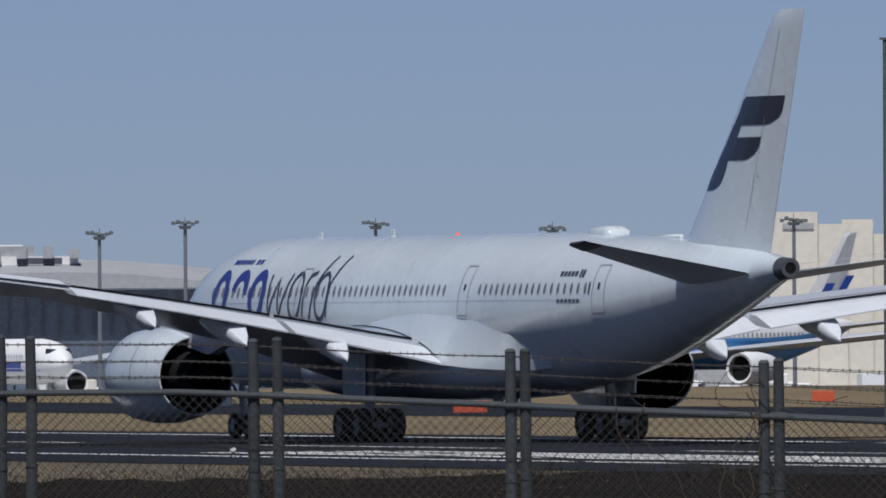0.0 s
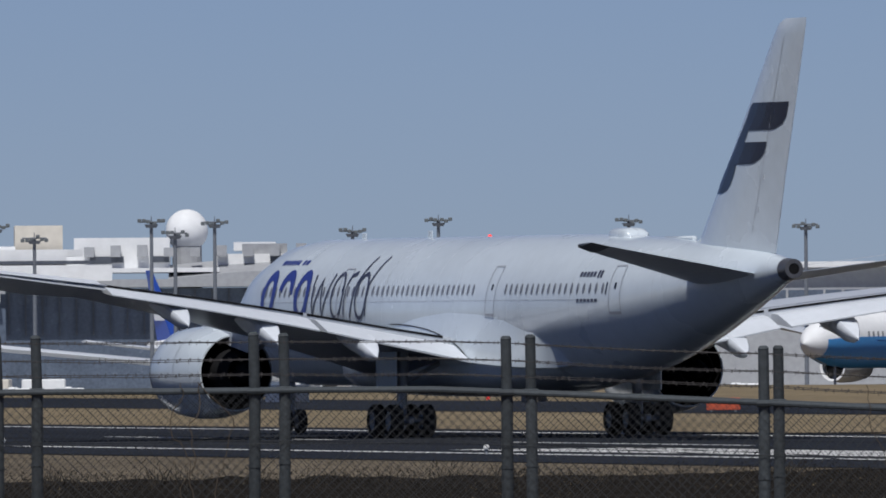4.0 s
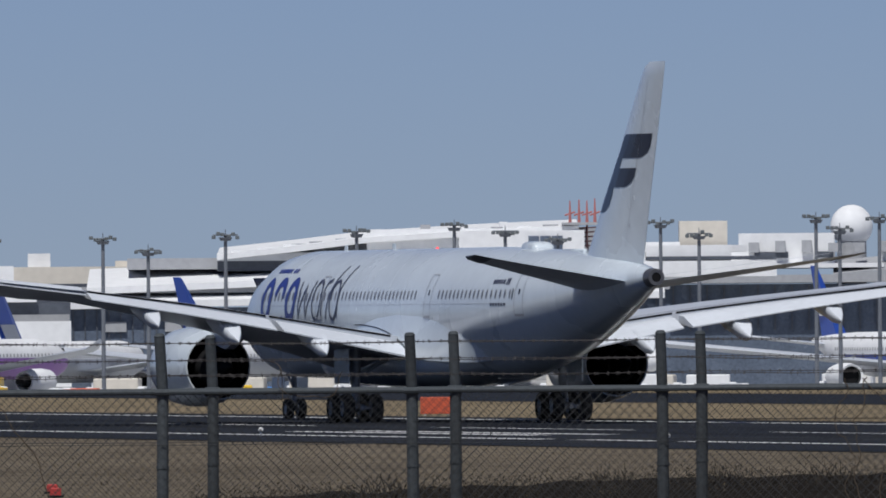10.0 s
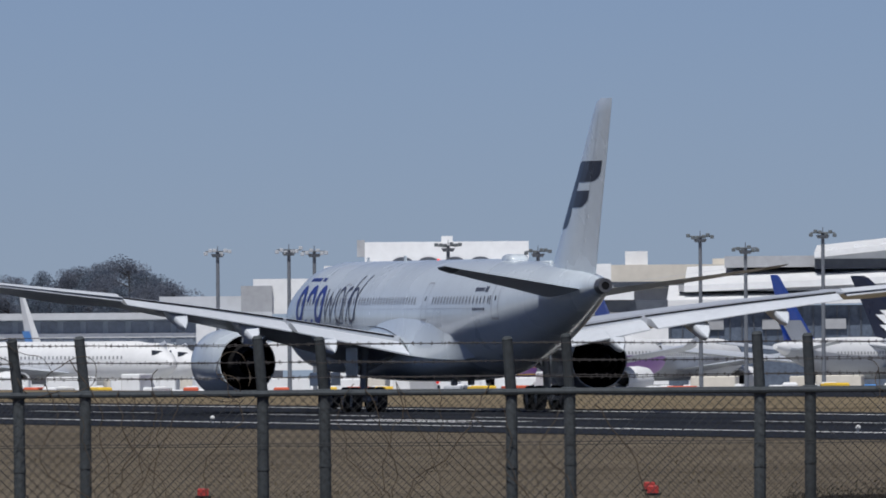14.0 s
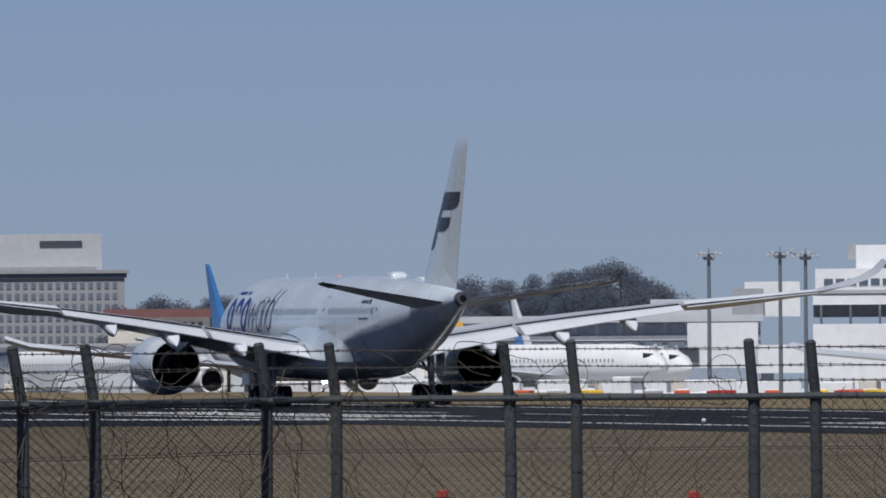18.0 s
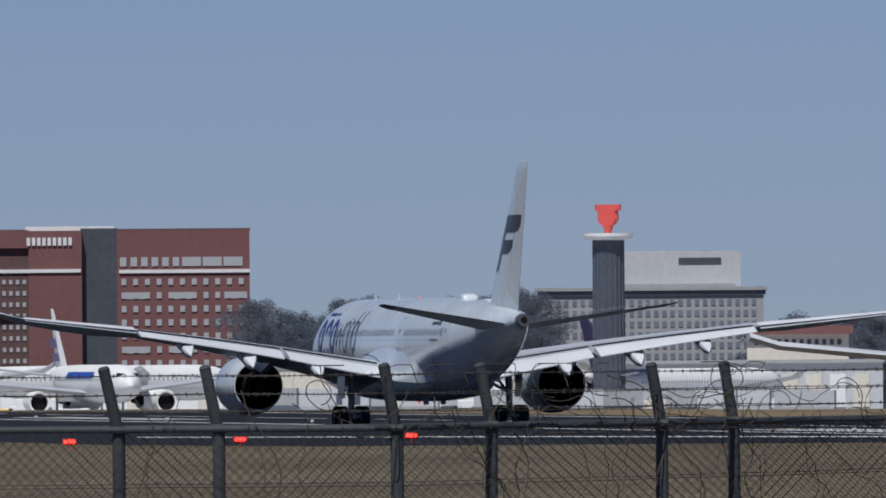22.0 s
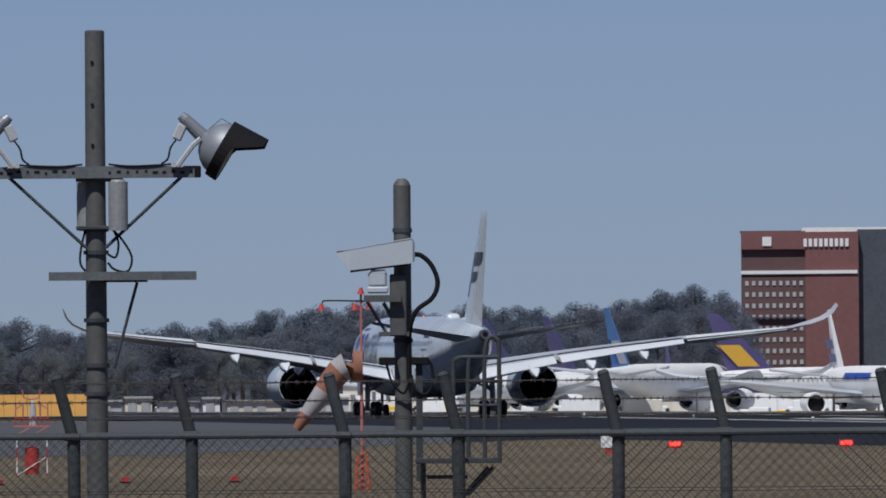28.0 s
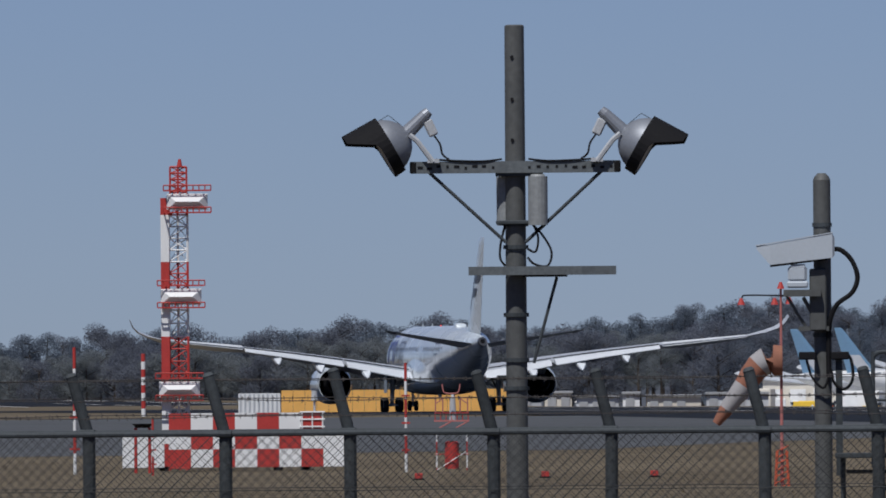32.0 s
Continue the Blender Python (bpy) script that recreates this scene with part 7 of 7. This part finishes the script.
jet("airliner", -1928, -1510, 2200, False, "purple tailed airliner with gold and white flank sweep", 64, fin="purple", marks=((4, 26, 4.6, 6.4, "purple", "purple sweep"), (10, 34, 3.6, 4.6, "gold", "gold sweep"), (5.5, 8.5, 9.5, 11.5, "gold", "gold tail shape")), belly="purple")
jet("airliner", -2645, -2440, 2420, True, "white airliner with pale tail", 60, fin="white", marks=((5, 9, 9, 11, "azure", "blue crown shape"),))
jet("airliner", -2843, -2375, 2250, True, "white airliner with a bright blue tail", 62, fin="azure")
jet("airliner", -2790, -2330, 2330, True, "white airliner with a golden yellow tail", 62, fin="gold")
jet("airliner", 1507, 975, 1850, True, "white airliner with azure belly and blue tail bars", 66, fin="white", marks=((5, 6.6, 8.6, 12.4, "blue", "blue tail bar"), (8, 9.8, 8.4, 11.6, "blue", "blue tail bar"), (16, 55, 3.2, 5.6, "cyan", "bright blue flank")), belly="cyan")
jet("airliner", -3652, -3300, 2700, False, "white freighter with dark violet tail", 64, fin="plum", marks=((5.6, 7.6, 9.3, 10.3, "red", "small red tail bar"), (2, 14, 4.6, 8.0 - 0.6, "plum", "violet rear")))
jet("airliner", -4796, -4260, 2700, False, "brown tailed freighter with gold shield", 64, fin="plum", marks=((5.5, 9.8, 8.6, 12.0, "gold", "gold shield"), (2, 18, 4.4, 7.4, "plum", "dark rear"), (16, 34, 3.4, 4.4, "gold", "gold flank stripe")))
jet("airliner", -4590, -4450, 2500, True, "white airliner with dark tail bars", 62, fin="white", marks=((4, 9, 9, 10.2, "plum", "dark tail bars"), (4, 9, 11, 12.4, "plum", "dark tail bars"), (24, 44, 6.4, 7.4, "blue", "blue bars")))
jet("airliner", -4880, -4800, 3050, True, "white airliner nose beside freighters", 58, fin="plum")
jet("airliner", -5201, -4900, 2950, False, "white freighter with dark violet tail", 66, fin="plum", marks=((5.6, 7.6, 9.3, 10.3, "red", "small red tail bar"), (2, 16, 4.4, 7.4, "plum", "violet rear")))
jet("airliner", -5091, -4810, 2900, False, "white freighter with dark violet tail", 66, fin="plum", marks=((5.6, 7.6, 9.3, 10.3, "red", "small red tail bar"), (2, 16, 4.4, 7.4, "plum", "violet rear")))
jet("airliner", -4984, -4770, 2650, False, "white freighter with azure tail and white tail sweep", 66, fin="azure", marks=((6, 10, 8.5, 12, "white", "white tail sweep"),))
jet("airliner", -5395, -5060, 2700, False, "white freighter with pale blue and white tail", 50, fin="sky", marks=((6.5, 10.5, 8.5, 11.5, "white", "white tail sweep"),))
jet("airliner", -5317, -4980, 2650, False, "white freighter with pale blue and white tail", 50, fin="sky", marks=((6.5, 10.5, 8.5, 11.5, "white", "white tail sweep"),))
taxi_jet = jet("airliner", -3110, -2880, 1850, True, "white airliner with tall azure tail taxiing with lit nose lamp", 57, fin="azure", key=1)
bm = B()
bmesh.ops.create_icosphere(bm, subdivisions=2, radius=0.34, matrix=Matrix.Translation((51.8, 0, 2.6)))
part("nose_lamp", bm, "light", taxi_jet, "lit nose lamp")


# ---- ground vehicles ----
def truck(col, kind):
    root = thing("service_vehicle", Matrix(), {"van": "small white airport van with dark windows", "box": "high white catering truck with a boxy body", "tug": "low coloured baggage tug with open cab", "dolly": "pale cargo container on a wheeled dolly"}[kind], "vehicle", "apron vehicles")
    L, W, Hh, z0 = {"van": (4.6, 1.9, 1.5, 0.45), "box": (6.5, 2.4, 2.9, 0.7), "tug": (3.0, 1.6, 0.8, 0.4), "dolly": (3.2, 2.2, 1.7, 0.55)}[kind]
    bm = B()
    box(bm, 0, 0, z0 + Hh / 2, L, W, Hh, bevel=0.15)
    part("body", bm, col, root)
    if kind != "dolly":
        bm = B()
        box(bm, L / 2 - 0.5 + (0.8 if kind == "box" else 0), 0, z0 + (Hh * 0.75 if kind != "box" else 0.9), 1.3, W * 0.94, Hh * 0.62 if kind != "box" else 1.7, bevel=0.18)
        part("cab", bm, "white" if kind != "tug" else "slate", root)
        bm = B()
        box(bm, L / 2 - 0.2 + (1.0 if kind == "box" else 0), 0, z0 + 1.1, 0.7, W * 0.96, 0.5, bevel=0.05)
        part("glazing", bm, "glass", root)
    for x in (-L / 2 + 0.7, L / 2 - 0.6):
        for y in (-W / 2 + 0.1, W / 2 - 0.1):
            bm = B()
            tube(bm, (x, y - 0.12, 0.36), (x, y + 0.12, 0.36), 0.36, 0.36, 12)
            part("wheel", bm, "tyre", root)
    return root


def container_stack(cols, turn):
    root = thing("container_stack", Matrix(), "stack of weathered freight containers on the cargo apron", "container", "container stacks")
    for i, col in enumerate(cols):
        bm = B()
        box(bm, 0, 0, 1.3 + i * 2.62, 6.06, 2.44, 2.56, bevel=0.04)
        o = part("container", bm, col, root)
        o.rotation_euler.z = radians(turn * (i - 1))
    return root


rng = random.Random(21)
stacks = [container_stack(c, 1.5) for c in (("concrete", "box"), ("bluegrey", "concrete"), ("box", "pale"), ("concrete", "pale"), ("slate", "box"))]
for i in range(18):
    u = -4250 + i * 60 + rng.uniform(-12, 12)
    p = base(u, rng.uniform(2420, 2560))
    m = Matrix.Translation((p.x, p.y, p.z + 0.05)) @ pose(0, 0, 0, 0, 0, facing(u) + rng.choice((0, 4, 90, -8)))
    if i < 5:
        stacks[i].matrix_basis = m
    else:
        copy_thing(stacks[rng.randrange(5)], m)

protos = []
for col, kind in (("white", "van"), ("white", "box"), ("yellow", "tug"), ("box", "dolly"), ("orange", "tug"), ("white", "dolly"), ("yellow", "van"), ("azure", "dolly"), ("red", "van"), ("cream", "box"), ("orange", "van"), ("yellow", "box")):
    protos.append(truck(col, kind))
rng = random.Random(7)
placed = 0
spots = []
for lo, hi, n, d0, d1 in ((-2780, -1450, 74, 2050, 2280), (-1450, -300, 44, 2200, 2400), (-300, 400, 26, 2250, 2420), (-3050, -2780, 10, 2100, 2300), (-4700, -3050, 50, 2500, 2850), (-5500, -4700, 20, 2500, 2750), (600, 1800, 16, 2150, 2300)):
    for i in range(n):
        spots.append((rng.uniform(lo, hi), rng.uniform(d0, d1), lo))
for i, (u, d, lo) in enumerate(spots):
    j = rng.choices(range(10), (5, 4, 2, 4, 2, 4, 1, 1, 1, 2))[0]
    p = base(u, d)
    m = Matrix.Translation((p.x, p.y, ground_z(p.x, p.y) + 0.02)) @ pose(0, 0, 0, 0, 0, rng.choice((0, 8, 90, 180, 172, 200, 20, 350)))
    if i < 12:
        protos[i].matrix_basis = m
    else:
        copy_thing(protos[j], m)

for u, j in ((-2510, 6), (-2345, 10), (-2275, 8), (-2100, 6), (-2050, 10), (-2000, 6), (-1950, 1), (-1285, 0), (-1205, 6), (-2185, 10), (-2440, 1), (-2410, 0), (-1830, 6), (-1770, 10), (-1700, 1), (-1640, 6), (-2580, 0), (-2620, 10)):
    p = base(u, 1960)
    copy_thing(protos[j], Matrix.Translation((p.x, p.y, p.z + 0.02)) @ pose(0, 0, 0, 0, 0, facing(u) + rng.choice((60, 115, 75, 90))))


# ---- grey car passing on the perimeter road ----
def passing_car():
    root = thing("car", Matrix(), "pale grey car driving along the perimeter road", "vehicle")
    bm = B()
    side = [(-2.3, 0.35), (-2.32, 1.0), (-1.9, 1.45), (-1.25, 1.74), (-0.6, 1.90), (0.1, 1.93), (0.7, 1.80), (1.2, 1.50), (1.7, 1.1), (2.35, 0.9), (2.4, 0.4)]
    loft(bm, [[(x, y, z if z < 1.2 else z - dz) for x, z in side] for y, dz in ((-0.85, 0.1), (-0.7, 0.03), (0, 0.0), (0.7, 0.03), (0.85, 0.1))])
    tri_caps(bm)
    body = part("body", bm, "silver", root, smooth=False)
    for y in (-0.86, 0.86):
        for x0, x1 in ((-1.55, -0.75), (-0.68, 0.1), (0.17, 0.9)):
            bm = B()
            box(bm, (x0 + x1) / 2, y, 1.32, x1 - x0, 0.03, 0.36, bevel=0.01)
            part("side_window", bm, "glass", body)
    for x in (-1.45, 1.45):
        for y in (-0.78, 0.78):
            bm = B()
            tube(bm, (x, y - 0.1, 0.33), (x, y + 0.1, 0.33), 0.33, 0.33, 18)
            part("wheel", bm, "tyre", root)
    return root


car = passing_car()


# ---- woods behind the airfield ----
def clump(bm_data, c, r, rng, n):
    """A crown's tuft: small bent leaf sprays about a centre."""
    vs, fs = bm_data
    for _ in range(int(n * 2.6)):
        while True:
            q = Vector((rng.uniform(-1, 1), rng.uniform(-1, 1), rng.uniform(-1, 1)))
            if q.length < 1:
                break
        p = c + Vector((q.x * r, q.y * r, q.z * r * 0.75))
        s = r * rng.uniform(0.05, 0.10)
        a = Vector((rng.uniform(-1, 1), rng.uniform(-1, 1), rng.uniform(-0.5, 0.8))).normalized()
        b = a.cross(Vector((rng.uniform(-1, 1), rng.uniform(-1, 1), rng.uniform(-1, 1)))).normalized()
        i = len(vs)
        vs += [p - a * s, p + b * s * 0.9, p + a * s]
        fs.append((i, i + 1, i + 2))


def tree_proto(kind, h, rng):
    root = thing("tree", Matrix(), {"pine": "evergreen tree with a ragged crown in a hazed colour", "bare": "leafless deciduous tree with fine twigs in a hazed colour", "olive": "broad tree at the wood's edge in a hazed olive colour"}[kind], "tree", "trees behind the airfield")
    bm = B()
    tube(bm, (0, 0, 0), (0, 0, h * 0.55), h * 0.022, h * 0.013, 7)
    tube(bm, (0, 0, h * 0.55), (h * 0.02, 0, h * 0.92), h * 0.013, h * 0.004, 6)
    tr = part("trunk", bm, "bark", root)
    vs, fs = [], []
    bm = B()
    n = 15 if kind == "pine" else 20
    for i in range(n):
        a = rng.uniform(0, 6.283)
        z = h * (0.34 + 0.6 * i / n)
        q = i / n
        ext = h * ((0.20 * (1 - q) ** 0.7 + 0.05) if kind == "pine" else 0.30 * math.sqrt(max(0.04, 1 - (1.6 * q - 0.7) ** 2)))
        ext *= rng.uniform(0.6, 1.15)
        tip = Vector((math.cos(a) * ext, math.sin(a) * ext, z + ext * (0.15 if kind == "pine" else 0.45)))
        tube(bm, (0, 0, z - 0.2), tip, h * 0.007, h * 0.002, 5)
        clump((vs, fs), tip * 0.85 + Vector((0, 0, z * 0.15)), h * rng.uniform(0.085, 0.135) * (1.15 - 0.6 * q if kind == "pine" else 1), rng, 170)
        if i % 3:
            clump((vs, fs), tip * 0.45 + Vector((0, 0, z * 0.55)), h * rng.uniform(0.09, 0.13), rng, 150)
    clump((vs, fs), Vector((0, 0, h * 0.95)), h * (0.035 if kind == "pine" else 0.07), rng, 60)
    part("branch_frame", bm, "bark", root)
    me = bpy.data.meshes.new("crown")
    me.from_pydata(vs, [], fs)
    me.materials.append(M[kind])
    o = new("crown", me)
    o.parent = root
    o["kind"] = "stuff"
    return root


def woods():
    rng = random.Random(11)
    P = {}
    for kind, hs in (("pine", (21, 24, 19)), ("bare", (18, 21)), ("olive", (16, 14))):
        P[kind] = [tree_proto(kind, h, rng) for h in hs]
    used = set()

    def put(kind, u, d, vtop):
        j = rng.randrange(len(P[kind]))
        pr = P[kind][j]
        h = {"pine": (21, 24, 19), "bare": (18, 21), "olive": (16, 14)}[kind][j] * 0.98
        p = spot(u, d)
        z0 = rise(vtop, d) - h
        m = Matrix.Translation((p.x, p.y, z0)) @ pose(0, 0, 0, 0, 0, rng.uniform(0, 360))
        if (kind, j) not in used:
            used.add((kind, j))
            pr.matrix_basis = m
        else:
            copy_thing(pr, m)

    line = lambda tab, u: lerp(tab, u)[0]
    A = ((-7500, -30), (-7000, -28), (-6560, -45), (-6400, -46), (-6100, -58), (-5900, -52), (-5700, -66), (-5480, -82), (-5300, -92), (-5180, -80), (-5000, -92), (-4840, -120), (-4744, -105))
    u = -7480
    while u < -4744:
        v = line(A, u)
        put("pine" if rng.random() < 0.62 else "bare", u, rng.uniform(3380, 3560), v + rng.uniform(-14, 16))
        put(rng.choice(("bare", "olive", "olive")) if u < -5600 else rng.choice(("pine", "bare")), u + 14, rng.uniform(3200, 3340), v + rng.uniform(22, 52))
        u += rng.uniform(15, 30)
    B2 = ((-4240, -88), (-4100, -80), (-3900, -76), (-3780, -98), (-3720, -80), (-3330, -40), (-3200, -60), (-3050, -50), (-2900, -58), (-2720, -75), (-2600, -92), (-2440, -104), (-2340, -60), (-2300, -35))
    u = -4240
    while u < -2300:
        v = line(B2, u)
        if not -3730 < u < -3330:
            put("pine" if rng.random() < 0.55 else "bare", u, rng.uniform(3300, 3450) if u < -2800 else rng.uniform(2750, 2900), v + rng.uniform(-12, 12))
            put(rng.choice(("pine", "bare")), u + 12, rng.uniform(3150, 3280) if u < -2800 else rng.uniform(2650, 2740), v + rng.uniform(18, 45))
        u += rng.uniform(17, 32)


woods()
# the wooded rise that carries the far trees, in the same hazed twig colour
bm = B()
rows = []
for i in range(90):
    u = -7700 + i * 62
    h = 6 + 5 * noise.noise((i * 0.13, 0, 0))
    top = -0.0
    v = lerp(((-7700, 12), (-6000, 0), (-5000, -25), (-4300, -25), (-3000, 0), (-2300, 10), (-2180, 60)), u)[0]
    ra = []
    for d, f in ((3620, 1.0), (3780, 0.15), (4000, 0.0), (4400, 0.1)):
        p = spot(u, d)
        ra.append(bm.verts.new((p.x, p.y, rise(v + 90 * f, d) - (12 if f == 1.0 else 0) + noise.noise((u * 0.01, d, 2)) * 1.2)))
    rows.append(ra)
for a, b in zip(rows, rows[1:]):
    for j in range(3):
        bm.faces.new((a[j], b[j], b[j + 1], a[j + 1]))
bmesh.ops.recalc_face_normals(bm, faces=bm.faces)
tagged(part("backdrop", bm, "bare", smooth=True), "wooded rise behind the airfield in a hazed grey colour", "hill", kind="structure")


# ---- what moves ----
# seconds, place of the tail's end on the runway, heading in degrees to the left
TAXI = [
    (0, 13.51, 625.93, 21.00),
    (0.5, 12.68, 626.13, 20.98),
    (1, 11.84, 627.04, 20.96),
    (1.5, 10.88, 628.66, 20.92),
    (2, 9.80, 630.96, 20.86),
    (2.5, 8.58, 633.93, 20.78),
    (3, 7.22, 637.56, 20.70),
    (3.5, 5.67, 641.83, 20.63),
    (5.5, -2.61, 665.13, 20.32),
    (6, -5.19, 672.44, 20.25),
    (6.5, -7.98, 680.33, 20.17),
    (7, -10.99, 688.78, 20.10),
    (7.5, -14.19, 697.78, 20.02),
    (8, -17.52, 707.33, 19.94),
    (8.5, -21.16, 717.42, 19.88),
    (9, -24.91, 728.03, 19.82),
    (9.5, -28.78, 739.17, 19.78),
    (10, -32.94, 750.82, 19.77),
    (10.5, -37.24, 762.97, 19.76),
    (11, -41.80, 775.63, 19.76),
    (11.5, -46.49, 788.78, 19.76),
    (12, -51.35, 802.43, 19.77),
    (12.5, -56.40, 816.55, 19.78),
    (13, -61.63, 831.17, 19.80),
    (13.5, -67.07, 846.25, 19.82),
    (14, -72.70, 861.82, 19.84),
    (14.5, -78.52, 877.85, 19.86),
    (16.5, -103.41, 946.71, 19.94),
    (17, -110.24, 965.07, 19.96),
    (17.5, -117.18, 983.92, 19.97),
    (18, -124.59, 1003.19, 19.98),
    (18.5, -132.09, 1022.95, 19.98),
    (19, -136.07, 1018.33, 19.98),
    (19.5, -136.61, 991.29, 19.99),
    (20, -137.39, 967.03, 20.00),
    (20.5, -142.67, 972.21, 20.02),
    (21, -148.06, 977.66, 20.06),
    (21.5, -154.50, 990.28, 20.10),
    (22, -162.51, 1010.12, 20.13),
    (22.5, -170.77, 1030.37, 20.16),
    (23, -179.16, 1051.07, 20.20),
    (23.5, -187.87, 1072.18, 20.23),
    (24, -196.88, 1093.72, 20.25),
    (24.5, -206.01, 1115.72, 20.26),
    (26.5, -243.90, 1208.53, 20.29),
    (27, -253.78, 1232.97, 20.29),
    (27.5, -263.76, 1257.93, 20.29),
    (28, -273.89, 1283.43, 20.28),
    (28.5, -284.25, 1309.46, 20.27),
    (29, -294.82, 1336.02, 20.25),
    (29.5, -305.63, 1363.14, 20.23),
    (30, -316.69, 1390.81, 20.21),
    (30.5, -328.09, 1419.04, 20.19),
    (31, -339.63, 1447.88, 20.16),
    (31.5, -351.27, 1477.36, 20.14),
    (32, -363.33, 1507.42, 20.12),
]


def motions():
    walk(airliner, [(t, pose(x, y, 0.045 + ground_z(x - 33 * math.sin(radians(h)), y + 33 * math.cos(radians(h))), 0, 0, 90 + h)) for t, x, y, h in TAXI])
    rows = []
    for t in range(0, 33):
        u = lerp(((0, -4020), (17, -3226), (18, -3184), (20, -3062), (21, -2993), (32, -2250)), t)[0]
        p = spot(u, lerp(((0, 1900), (18, 1850), (20, 1650), (21, 1540), (32, 1500)), t)[0])
        rows.append((t, Matrix.Translation((p.x, p.y, ground_z(p.x, p.y) + 0.03)) @ pose(0, 0, 0, 0, 0, taxi_jet["heading"])))
    walk(taxi_jet, rows)
    walk(dish, [(i * 0.5, pose(0, 0, 0, 0, 0, 96.0 * (i * 0.5 - 20.4))) for i in range(65)])
    rows = []
    for i in range(49):
        t = i * 32 / 48
        p = spot(-3290, 190.0) + spot(-3290, 1.0).cross(Vector((0, 0, -1))) * 20.0 * (t - 19.62)
        rows.append((t, Matrix.Translation((p.x, p.y, ground_z(p.x, p.y))) @ pose(0, 0, 0, 0, 0, 180 + facing(-3290))))
    walk(car, rows)


motions()
